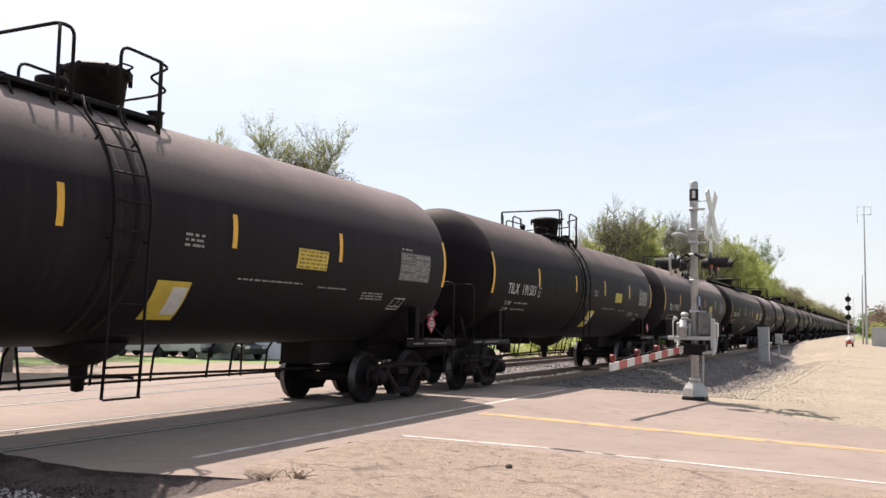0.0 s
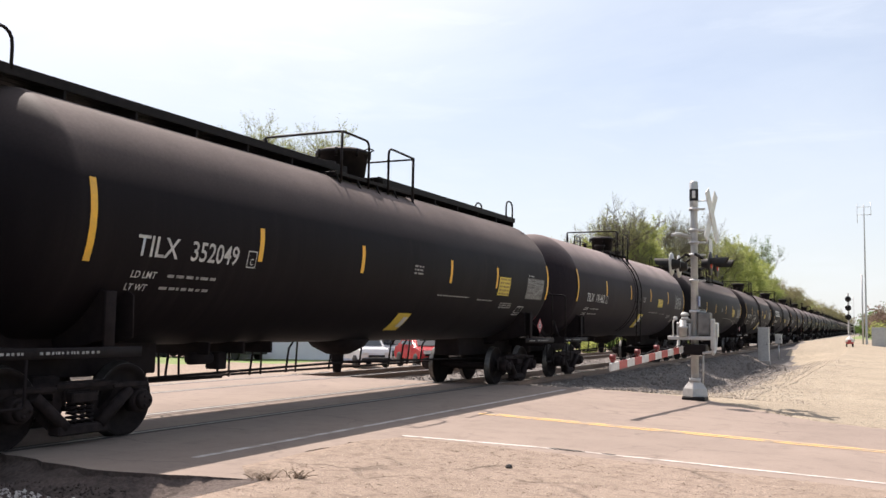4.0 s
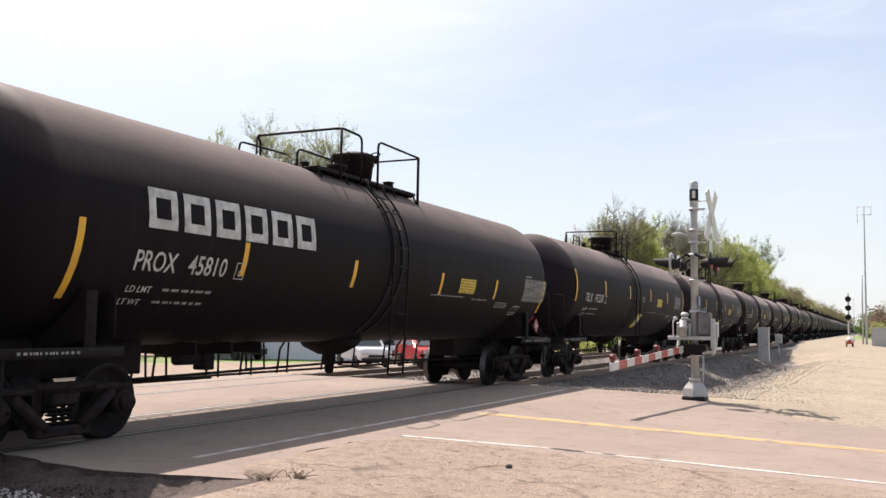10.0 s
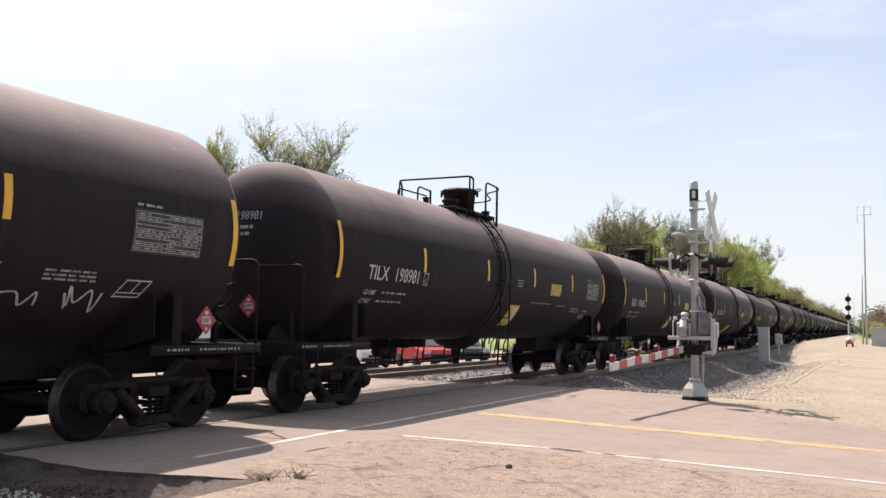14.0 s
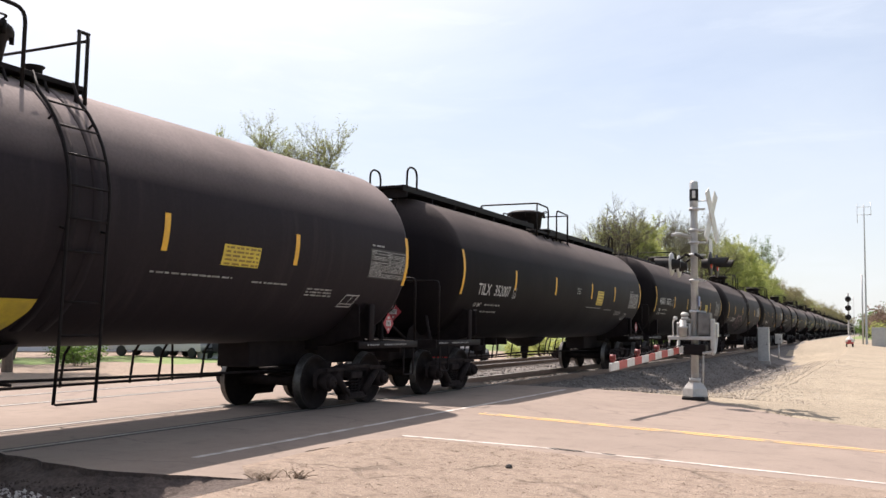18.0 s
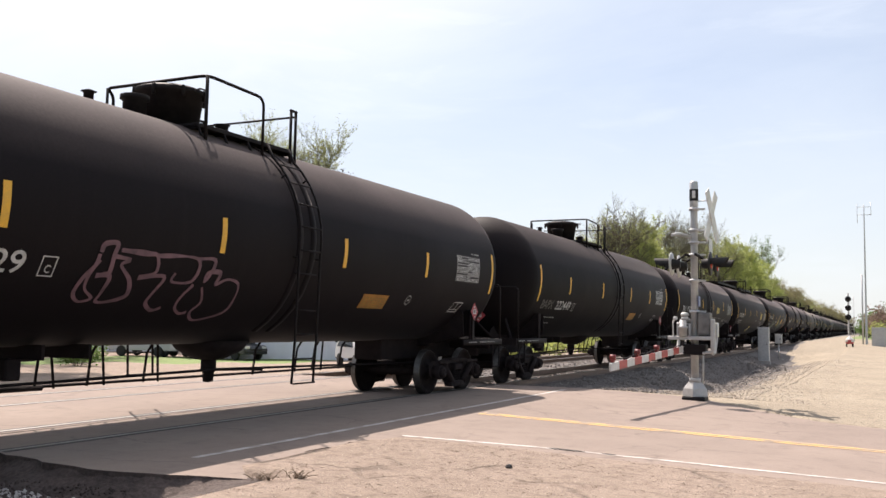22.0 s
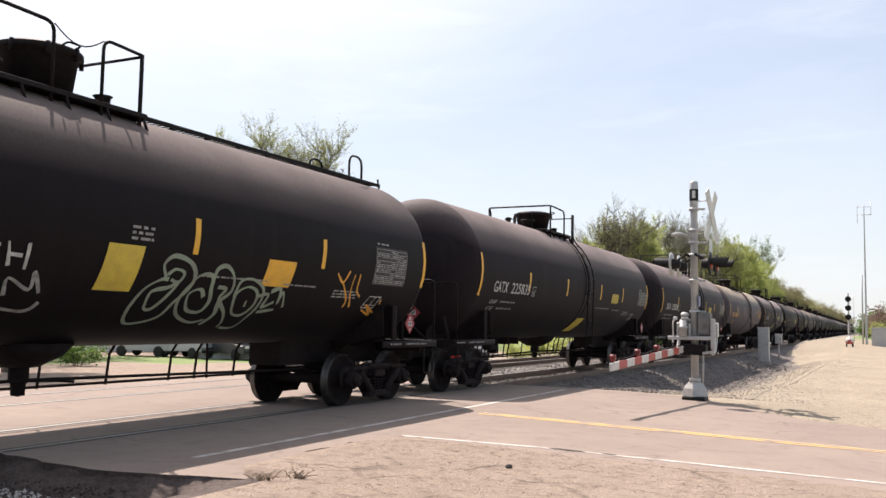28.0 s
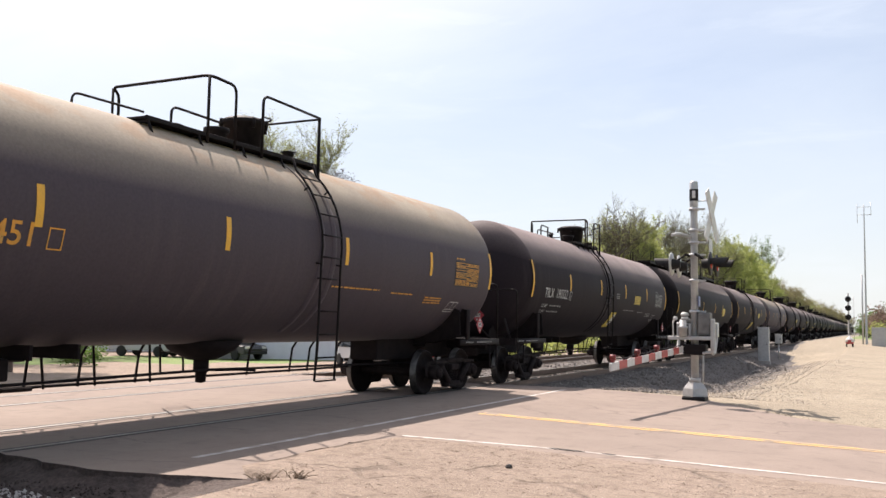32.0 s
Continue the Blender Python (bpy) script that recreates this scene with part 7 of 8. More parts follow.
def block_signal(x, y, z):
    g = empty("block_signal", pose(x, y, z))
    tagged(g, "railway block signal with three black round heads on a mast", "railway signal")
    bm = bmesh.new()
    lathe(bm, [(0.0, 0.22), (0.25, 0.20), (0.27, 0.07), (5.3, 0.06), (5.32, 0.0)], 14, "Z")
    part("mast", bm, M["machine"], g)
    for zz in (4.72, 3.85, 2.95):
        h = empty("signal_head")
        h.parent = g
        h.location = (0, -0.2, zz)
        bm = bmesh.new()
        lathe(bm, [(-0.03, 0.0), (-0.03, 0.27), (0.0, 0.28), (0.03, 0.27), (0.03, 0.0)], 26, "Y")
        part("background_disc", bm, M["blacksig"], h, "black background disc")
        bm = bmesh.new()
        lathe(bm, [(-0.28, 0.11), (-0.03, 0.13)], 18, "Y", caps=False)
        part("hood", bm, M["blacksig"], h)
        bm = bmesh.new()
        bbox(bm, -0.15, 0.15, 0.03, 0.25, -0.2, 0.2, 0.02)
        part("lamp_housing", bm, M["blacksig"], h)
    bm = bmesh.new()
    for i in range(14):
        tube(bm, [(0.1, 0.25, 0.4 + i * 0.33), (0.5, 0.25, 0.4 + i * 0.33)], 0.014, 5)
    for xx in (0.1, 0.5):
        tube(bm, [(xx, 0.25, 0.0), (xx, 0.25, 5.0)], 0.02, 5)
    part("ladder", bm, M["galv"], g)


block_signal(-2.95, 98.0, -0.15)


def radio_mast():
    g = empty("radio_mast", pose(-1.22, 88.0, -0.2))
    tagged(g, "slender grey radio mast with a small antenna frame on top", "radio mast")
    bm = bmesh.new()
    lathe(bm, [(0.0, 0.16), (0.3, 0.10), (6.0, 0.07), (11.5, 0.045), (12.8, 0.035), (12.82, 0.0)], 12, "Z")
    part("mast", bm, M["galv"], g)
    bm = bmesh.new()
    lathe(bm, [(0.0, 0.07), (6.6, 0.06), (6.62, 0.0)], 10, "Z", (-0.28, 0, 0))
    part("service_pole", bm, M["galv"], g)
    for zz in (11.9, 12.6):
        bm = bmesh.new()
        tube(bm, [(-0.55, 0, zz), (0.55, 0, zz)], 0.022, 6)
        part("antenna_arm", bm, M["galv"], g)
    for xx, a, b in ((-0.55, 11.2, 12.9), (0.55, 11.8, 13.0)):
        bm = bmesh.new()
        tube(bm, [(xx, 0, a), (xx, 0, b)], 0.022, 6)
        part("antenna_rod", bm, M["galv"], g)


radio_mast()


# ---- parked vehicles and buildings across the tracks ----
def parked_car(x, y, z, turn, paint, label, body="suv"):
    c = empty("parked_car", pose(x, y, z, 0, 0, turn))
    tagged(c, label, "car", "vehicles in the lot")
    prof = {"suv": [(-2.2, 0.45), (-2.25, 0.75), (-2.15, 1.0), (-1.2, 1.08), (-0.65, 1.62), (1.6, 1.68), (2.1, 1.15), (2.2, 0.75), (2.15, 0.42)],
            "sedan": [(-2.25, 0.40), (-2.3, 0.65), (-2.15, 0.88), (-1.1, 0.96), (-0.45, 1.38), (0.9, 1.42), (1.6, 1.02), (2.2, 0.95), (2.28, 0.6), (2.2, 0.38)]}[body]
    bm = bmesh.new()
    rows = []
    for xx, sc in ((-0.88, 0.93), (-0.80, 1.0), (0.80, 1.0), (0.88, 0.93)):
        rows.append([bm.verts.new((xx * (1 - 0.16 * max(0, (pz - 1.0))), py, 0.4 + (pz - 0.4) * sc)) for py, pz in prof])
    for a, b in zip(rows, rows[1:]):
        for i in range(len(prof)):
            j = (i + 1) % len(prof)
            bm.faces.new((a[i], a[j], b[j], b[i]))
    bm.faces.new(rows[0])
    bm.faces.new(rows[-1][::-1])
    bmesh.ops.bevel(bm, geom=[e for e in bm.edges if e.calc_length() > 0.2], offset=0.04, segments=2, affect="EDGES")
    part("body", bm, M[paint], c)
    top = 1.55 if body == "suv" else 1.30
    for s in (-1, 1):
        bm = bmesh.new()
        k = (1.12, top)
        y0, y1, y2, y3 = (-0.95, -0.55, 1.35, 1.75) if body == "suv" else (-0.75, -0.35, 0.75, 1.2)
        xo = s * 0.80
        v = [bm.verts.new(p) for p in ((s * 0.885, y0, 1.05), (s * 0.885, y3, 1.05), (xo, y2, top), (xo, y1, top))]
        w = [bm.verts.new((p.co.x + s * 0.012, p.co.y, p.co.z)) for p in v]
        bm.faces.new(w)
        for i in range(4):
            bm.faces.new((v[i], v[(i + 1) % 4], w[(i + 1) % 4], w[i]))
        part("side_window", bm, M["glass"], c, "dark side glass")
        for yy in (-1.38, 1.32):
            bm = bmesh.new()
            lathe(bm, [(-0.10, 0.22), (-0.10, 0.33), (-0.06, 0.345), (0.06, 0.345), (0.10, 0.33), (0.10, 0.22)], 20, "X", (s * 0.84, yy, 0.34))
            wh = part("wheel", bm, M["tyre"], c, "black tyre with a metal rim")
            bm = bmesh.new()
            lathe(bm, [(-0.08, 0.0), (-0.08, 0.22), (0.08, 0.22), (0.09, 0.08), (0.09, 0.0)], 16, "X", (s * 0.84, yy, 0.34))
            part("rim", bm, M["galv"], wh)
    # windscreen and rear window lie on the sloping ends of the cabin
    slopes = (((-1.13, 1.12), (-0.70, 1.57)), ((1.66, 1.60), (2.04, 1.20))) if body == "suv" else (((-1.03, 1.00), (-0.50, 1.34)), ((0.98, 1.37), (1.54, 1.05)))
    for nm, ((ya, za), (yb, zb)) in zip(("windscreen", "rear_window"), slopes):
        bm = bmesh.new()
        d = Vector((0, yb - ya, zb - za)).normalized()
        nrm = Vector((0, -d.z, d.y)) * 0.03
        v = [bm.verts.new(Vector(p) + nrm) for p in ((-0.70, ya, za), (0.70, ya, za), (0.64, yb, zb), (-0.64, yb, zb))]
        u = [bm.verts.new(p.co + nrm * 0.4) for p in v]
        bm.faces.new(u)
        bm.faces.new(v[::-1])
        for i in range(4):
            bm.faces.new((v[i], v[(i + 1) % 4], u[(i + 1) % 4], u[i]))
        part(nm, bm, M["glass"], c, "dark glass")
    for yy in (-2.27, 2.23):
        bm = bmesh.new()
        bbox(bm, -0.82, 0.82, yy - 0.06, yy + 0.06, 0.36, 0.54, 0.03)
        part("bumper", bm, M["tyre"], c, "dark bumper")
    bm = bmesh.new()
    bbox(bm, -0.45, 0.45, -2.30, -2.25, 0.58, 0.70, 0.01)
    part("grille", bm, M["tyre"], c)
    for yy, mt, nm in ((-2.24, "gatewhite", "headlight"), (2.18, "redlens", "tail_light")):
        for s in (-1, 1):
            bm = bmesh.new()
            bbox(bm, s * 0.62 - 0.16, s * 0.62 + 0.16, yy - 0.03, yy + 0.03, 0.70, 0.84, 0.01)
            part(nm, bm, M[mt], c)
    return c


def place(deg, dist):
    a = radians(deg)
    return -math.sin(a) * dist, math.cos(a) * dist


for deg, dist, turn, paint, body, label in ((26.75, 42.0, 44, "carred", "sedan", "red sedan parked end-on across the tracks"), (30.7, 50.0, 50, "carwhite", "suv", "white sport utility vehicle parked across the tracks"),
                                            (29.0, 58.0, 40, "carsilver", "sedan", "silver car parked behind the white one"), (43.6, 62.0, 100, "carsilver", "sedan", "silver car parked by the grass"),
                                            (38.6, 58.0, 75, "cardark", "sedan", "dark grey sedan parked before the white building"), (41.2, 60.0, 80, "carsilver", "suv", "silver sport utility vehicle parked in the lot"),
                                            (24.6, 47.0, 40, "cardark", "sedan", "dark sedan parked in the lot beyond the tracks")):
    x, y = place(deg, dist)
    parked_car(x, y, ground_z(x, y), turn, paint, label, body)


def shed_building(name, cx, cy, z, turn, w, d, h, label, bays):
    b = empty(name, pose(cx, cy, z, 0, 0, turn))
    tagged(b, label, "building")
    bm = bmesh.new()
    bbox(bm, -w / 2, w / 2, -d / 2, d / 2, -0.3, h, 0.03)
    part("wall", bm, M["siding"], b)
    for i in range(bays + 1):
        bm = bmesh.new()
        xx = -w / 2 + w * i / bays
        bbox(bm, xx - 0.05, xx + 0.05, -d / 2 - 0.03, -d / 2, -0.3, h, 0.01)
        part("cover_strip", bm, M["siding"], b)
    bm = bmesh.new()
    for s in (-1, 1):
        v = [bm.verts.new(p) for p in ((-w / 2 - 0.4, s * (d / 2 + 0.4), h - 0.1), (w / 2 + 0.4, s * (d / 2 + 0.4), h - 0.1), (w / 2 + 0.4, 0, h + d * 0.16), (-w / 2 - 0.4, 0, h + d * 0.16))]
        u = [bm.verts.new(p.co + Vector((0, 0, 0.12))) for p in v]
        bm.faces.new(v)
        bm.faces.new(u)
        for i in range(4):
            bm.faces.new((v[i], v[(i + 1) % 4], u[(i + 1) % 4], u[i]))
    part("roof", bm, M["roof"], b)
    for s in (-1, 1):
        bm = bmesh.new()
        v = [bm.verts.new(p) for p in ((s * w / 2, -d / 2, h), (s * w / 2, d / 2, h), (s * w / 2, 0, h + d * 0.16))]
        u = [bm.verts.new(p.co - Vector((s * 0.1, 0, 0))) for p in v]
        bm.faces.new(v)
        bm.faces.new(u)
        for i in range(3):
            bm.faces.new((v[i], v[(i + 1) % 3], u[(i + 1) % 3], u[i]))
        part("gable", bm, M["siding"], b)
    for i in range(bays):
        if i % 3 == 1:
            bm = bmesh.new()
            xx = -w / 2 + w * (i + 0.5) / bays
            bbox(bm, xx - 0.6, xx + 0.6, -d / 2 - 0.05, -d / 2, 1.1, 2.0, 0.01)
            part("window", bm, M["glass"], b, "dark window")


x, y = place(34.6, 62.0)
shed_building("warehouse", x, y, ground_z(x, y), 32, 12.0, 8.0, 3.2, "long white metal-sided building behind the lot", 6)
x, y = place(47.5, 75.0)
shed_building("house", x, y, ground_z(x, y), 50, 14.0, 9.0, 2.8, "low pale house behind the grass", 5)


# ---- trees ----
def tree_mesh(seed, height, spread, leaf, leaves, dens=1.0, trunk=0.2, fork=4, upright=0.30):
    """Tapered trunk, forking limbs and thin twigs; the crown is many small leaves strung along the twigs."""
    rnd = random.Random(seed)
    wood = bmesh.new()
    tips = []
    last = fork

    def limb(p, d, ln, r, level):
        n = 5 if level == 0 else 4 if level < 3 else 2
        pts, rad = [p], [r]
        for i in range(n):
            d = (d + Vector((rnd.uniform(-1, 1), rnd.uniform(-1, 1), rnd.uniform(-0.2, 0.7))) * 0.24).normalized()
            p = p + d * ln / n
            pts.append(p)
            rad.append(r * (1 - 0.55 * (i + 1) / n))
        rings = []
        k = 7 if level == 0 else 5 if level == 1 else 3
        for i, q in enumerate(pts):
            dd = (pts[min(i + 1, n)] - pts[max(i - 1, 0)]).normalized()
            s = dd.cross(Vector((0.31, 0.87, 0.13))).normalized()
            u = s.cross(dd)
            rings.append([wood.verts.new(q + (s * math.cos(j * math.tau / k) + u * math.sin(j * math.tau / k)) * rad[i]) for j in range(k)])
        for a, b in zip(rings, rings[1:]):
            for j in range(k):
                f = wood.faces.new((a[j], a[(j + 1) % k], b[(j + 1) % k], b[j]))
                f.smooth = True
        if level >= last:
            tips.append((pts[-1], pts[0]))
            return
        for i in range((7, 4, 4, 3)[level] + rnd.randint(0, 1)):
            t = rnd.uniform(0.55, 1.0) if level == 0 else rnd.uniform(0.25, 1.0)
            idx = min(n - 1, int(t * n))
            at_ = pts[idx].lerp(pts[idx + 1], t * n - idx)
            ang = rnd.uniform(0, math.tau)
            out = Vector((math.cos(ang) * spread, math.sin(ang) * spread, upright + rnd.uniform(-0.2, 0.45)))
            limb(at_, (d * 0.6 + out.normalized()).normalized(), ln * (rnd.uniform(0.24, 0.38) if level == 0 else rnd.uniform(0.50, 0.72)), max(0.014, rad[idx] * rnd.uniform(0.45, 0.65)), level + 1)
        limb(pts[-1], (d + Vector((rnd.uniform(-0.4, 0.4), rnd.uniform(-0.4, 0.4), 0.15))).normalized(), ln * (0.3 if level == 0 else 0.6), rad[-1], level + 1)
    limb(Vector((0, 0, -0.2)), Vector((0, 0, 1)), height * 0.66, trunk, 0)
    zmax = max(v.co.z for v in wood.verts)
    verts, faces = [], []
    for tip, prev in tips:
        if rnd.random() > dens:
            continue
        for i in range(leaves):
            p = tip.lerp(prev, rnd.uniform(-0.15, 0.9)) + Vector((rnd.gauss(0, 1), rnd.gauss(0, 1), rnd.gauss(0, 0.8))) * leaf * 1.6
            a = Vector((rnd.uniform(-1, 1), rnd.uniform(-1, 1), rnd.uniform(-0.6, 0.6))).normalized()
            b = a.cross(Vector((rnd.uniform(-1, 1), rnd.uniform(-1, 1), rnd.uniform(-1, 1)))).normalized()
            s = leaf * rnd.uniform(0.6, 1.3)
            n = len(verts)
            verts += [tuple(p - a * s), tuple(p + b * s * 0.5), tuple(p + a * s), tuple(p - b * s * 0.5)]
            faces.append((n, n + 1, n + 2, n + 3))
    me = bpy.data.meshes.new("crown")
    me.from_pydata(verts, [], faces)
    sc = height / zmax
    wm = finish(wood, "trunk")
    high = [t for t, _ in tips if t.z > 0.72 * zmax]
    lean = sum((Vector((t.x / t.z, t.y / t.z, 0)) for t in high), Vector()) / len(high)
    for m_ in (wm, me):
        for v in m_.vertices:
            v.co.x -= lean.x * v.co.z
            v.co.y -= lean.y * v.co.z
    wm.transform(Matrix.Diagonal((sc, sc, sc, 1)))
    me.transform(Matrix.Diagonal((sc, sc, sc, 1)))
    return wm, me


def tree(name, meshes, m, mat, label, group="trees beyond the tracks"):
    t = empty(name, m)
    tagged(t, label, "tree", group)
    part("trunk", meshes[0], M["bark"], t, "bare branching trunk and limbs")
    c = part("crown", meshes[1], M[mat], t, "crown of loose small leaves")
    c.material_slots[0].link = "OBJECT"
    c.material_slots[0].material = M[mat]
    return t


T_PALE = tree_mesh(11, 14.0, 0.9, 0.055, 11)
T_BALL = tree_mesh(23, 16.0, 1.0, 0.06, 13, upright=0.4)
T_FULL = tree_mesh(5, 13.0, 0.9, 0.10, 16)
T_FULL2 = tree_mesh(8, 14.0, 0.8, 0.10, 14)
T_TALL = tree_mesh(31, 19.0, 0.6, 0.11, 6, 0.75)
T_GREY = tree_mesh(17, 15.0, 0.7, 0.06, 4, 0.8, upright=0.5)
T_TWIG = tree_mesh(41, 12.0, 0.9, 0.06, 3, 0.6, upright=0.25)
T_BUD = tree_mesh(52, 13.0, 0.9, 0.08, 9, 0.9)
T_FAR = tree_mesh(61, 13.0, 1.0, 0.17, 16, fork=3)
T_FAR2 = tree_mesh(67, 13.0, 0.8, 0.14, 11, fork=3)


rt = random.Random(77)


TREES = {"PALE": (T_PALE, 14.0, "leaf_pale", "budding pale-green tree with visible branches"), "BALL": (T_BALL, 16.0, "leaf_pale", "round-crowned tree of fine twigs just coming into leaf"),
         "FULL": (T_FULL, 13.0, "leaf_light", "fresh green spring tree with a dense crown"), "FULL2": (T_FULL2, 14.0, "leaf_light", "fresh green spring tree"),
         "GREY": (T_GREY, 15.0, "leaf_grey", "grey twiggy tree with very sparse foliage"), "TALL": (T_TALL, 19.0, "leaf_mid", "tall slender tree with dark sparse foliage"),
         "TWIG": (T_TWIG, 12.0, "leaf_pale", "almost bare tree with thin twigs"), "DARK": (T_BUD, 13.0, "leaf_dark", "dark-twigged tree with sparse purplish leaves"),
         "BUD": (T_BUD, 13.0, "leaf_bud", "olive-brown budding tree beside the line"), "FAR": (T_FAR, 13.0, "leaf_light", "fresh green spring tree in the woods"),
         "FAR2": (T_FAR2, 13.0, "leaf_bud", "olive-brown budding tree in the woods"), "FAR3": (T_FAR2, 13.0, "leaf_pale", "sparse pale-green spring tree in the woods")}
# x, y, height of the top above the rails, kind, width of the crown for its height
ROWS = [(-45.6, 55.7, 16.9, "PALE", 0.5), (-46.9, 54.6, 16.2, "FULL", 0.45), (-41.6, 58.6, 17.5, "BALL", 0.85), (-40.3, 59.7, 15.9, "DARK", 0.9), (-38.7, 60.8, 14.2, "DARK", 0.7), (-41.0, 59.2, 15.2, "DARK", 0.35),
        (-50, 58.3, 15.2, "DARK", 1.57), (-54, 68.4, 15.6, "DARK", 1.57), (-34, 27.4, 9.7, "FULL", 1.57), (-44, 35.5, 12.5, "TWIG", 1.57), (-46, 41.3, 10.7, "PALE", 1.57), (-48, 44.3, 12.7, "TWIG", 1.57),
        (-24, 75.3, 10.5, "TWIG", 1.05), (-26, 84.8, 11.0, "TWIG", 1.22), (-25, 85.2, 10.3, "PALE", 1.22), (-24.5, 79.0, 9.6, "FULL2", 1.05), (-22.5, 82.2, 13.2, "TWIG", 1.05), (-22, 84.8, 14.3, "TWIG", 1.14), (-22.3, 86.6, 12.6, "PALE", 0.88),
        (-22, 90.6, 12.8, "FULL", 0.96), (-21.6, 93.0, 12.0, "FULL2", 1.05), (-23, 100.9, 13.1, "PALE", 1.05), (-22, 103.9, 15.0, "GREY", 0.88), (-22.5, 113.6, 16.4, "GREY", 0.96), (-22, 119.8, 15.8, "GREY", 0.88), (-23, 132.2, 18.4, "GREY", 1.05),
        (-22, 128.0, 14.2, "PALE", 1.05), (-22, 136.6, 16.4, "PALE", 0.96), (-21, 139.4, 15.6, "FULL", 1.05), (-21, 151.0, 15.4, "FULL2", 1.14), (-20, 156.6, 14.8, "FULL", 1.05), (-22, 180.6, 19.8, "TALL", 0.88), (-21, 188.0, 18.7, "TALL", 0.88),
        (-20, 172.0, 14.2, "FULL2", 1.05), (-20, 182.0, 13.2, "FULL", 1.05), (-21, 227.9, 14.0, "BUD", 1.22), (-20.5, 259.1, 13.5, "BUD", 1.22), (-21, 243.0, 12.8, "BUD", 1.22), (-21, 316.4, 11.6, "BUD", 1.40)]


def grow(x, y, top, key, wide=1.0, turn=None):
    meshes, h0, mat, label = TREES[key]
    z = ground_z(x, y) - 0.1
    k = (top - z) / h0
    return tree("tree", meshes, pose(x, y, z, 0, 0, rt.uniform(0, 360) if turn is None else turn) @ Matrix.Diagonal((k * wide, k * wide, k, 1)), mat, label)


for row in ROWS:
    grow(*row)
grow(-40.9, 59.3, 17.2, "BALL", 0.85, 200)
# woods that close the view down the line
SKYLINE = [(8.3, .080), (6.55, .066), (5.6, .050), (5.0, .052), (4.45, .043), (3.6, .033), (2.8, .032), (2.1, .023), (1.5, .014)]
for i in range(44):
    deg = 8.2 - 6.6 * i / 43
    el = next(e0 + (e1 - e0) * (a0 - deg) / (a0 - a1) for (a0, e0), (a1, e1) in zip(SKYLINE, SKYLINE[1:]) if a1 <= deg <= a0)
    y = rt.uniform(19, 27) / math.tan(radians(deg))
    grow(-y * math.tan(radians(deg)), y, 1.46 + y * el * rt.uniform(0.72, 1.0), rt.choice(["FAR3", "FAR", "FAR2", "FAR3", "FAR2", "FAR"] if deg > 4.6 else ["FAR2", "FAR3", "FAR2"]), 1.0)
# second rank, lower, fills the gaps between the crowns
for i in range(46):
    y = 70 + i * i * 0.42
    x = -30 - rt.uniform(0, 14) - y * 0.02
    grow(x, y, (4.9 + y * 0.020) * rt.uniform(0.8, 1.15), rt.choice(["FAR3", "FAR", "FAR2", "FAR3", "FAR"]), 0.9)


def bush_mesh(seed, h, w, leaf, n):
    """Twiggy stems and a low uneven mass of leaves."""
    rnd = random.Random(seed)
    wood = bmesh.new()
    verts, faces = [], []
    for i in range(16):
        a = rnd.uniform(0, math.tau)
        r = rnd.uniform(0.2, 1.0)
        top = Vector((math.cos(a) * w / 2 * r, math.sin(a) * w / 2 * r, h * rnd.uniform(0.6, 1.0) * (1.1 - 0.5 * r)))
        tube(wood, [(top.x * 0.15, top.y * 0.15, -0.1), tuple(top * 0.5 + Vector((0, 0, h * 0.1))), tuple(top)], 0.02, 3)
        for j in range(n):
            p = top * rnd.uniform(0.45, 1.05) + Vector((rnd.gauss(0, 1), rnd.gauss(0, 1), rnd.gauss(0, 0.7))) * w * 0.10
            p.z = max(0.05, p.z)
            u = Vector((rnd.uniform(-1, 1), rnd.uniform(-1, 1), rnd.uniform(-0.6, 0.6))).normalized()
            v = u.cross(Vector((rnd.uniform(-1, 1), rnd.uniform(-1, 1), rnd.uniform(-1, 1)))).normalized()
            s = leaf * rnd.uniform(0.6, 1.3)
            k = len(verts)
            verts += [tuple(p - u * s), tuple(p + v * s * 0.5), tuple(p + u * s), tuple(p - v * s * 0.5)]
            faces.append((k, k + 1, k + 2, k + 3))
    me = bpy.data.meshes.new("leaves")
    me.from_pydata(verts, [], faces)
    return finish(wood, "stems"), me


B1 = bush_mesh(3, 2.4, 3.4, 0.12, 90)
B2 = bush_mesh(4, 3.2, 3.6, 0.14, 110)


def bush(x, y, scale, mat, label, src=B1):
    b = empty("bush", pose(x, y, ground_z(x, y) - 0.05, 0, 0, rt.uniform(0, 360)) @ Matrix.Diagonal((scale, scale, scale, 1)))
    tagged(b, label, "bush", "bushes along the line")
    part("stem", src[0], M["bark"], b)
    c = part("foliage", src[1], M[mat], b)
    c.material_slots[0].link = "OBJECT"
    c.material_slots[0].material = M[mat]


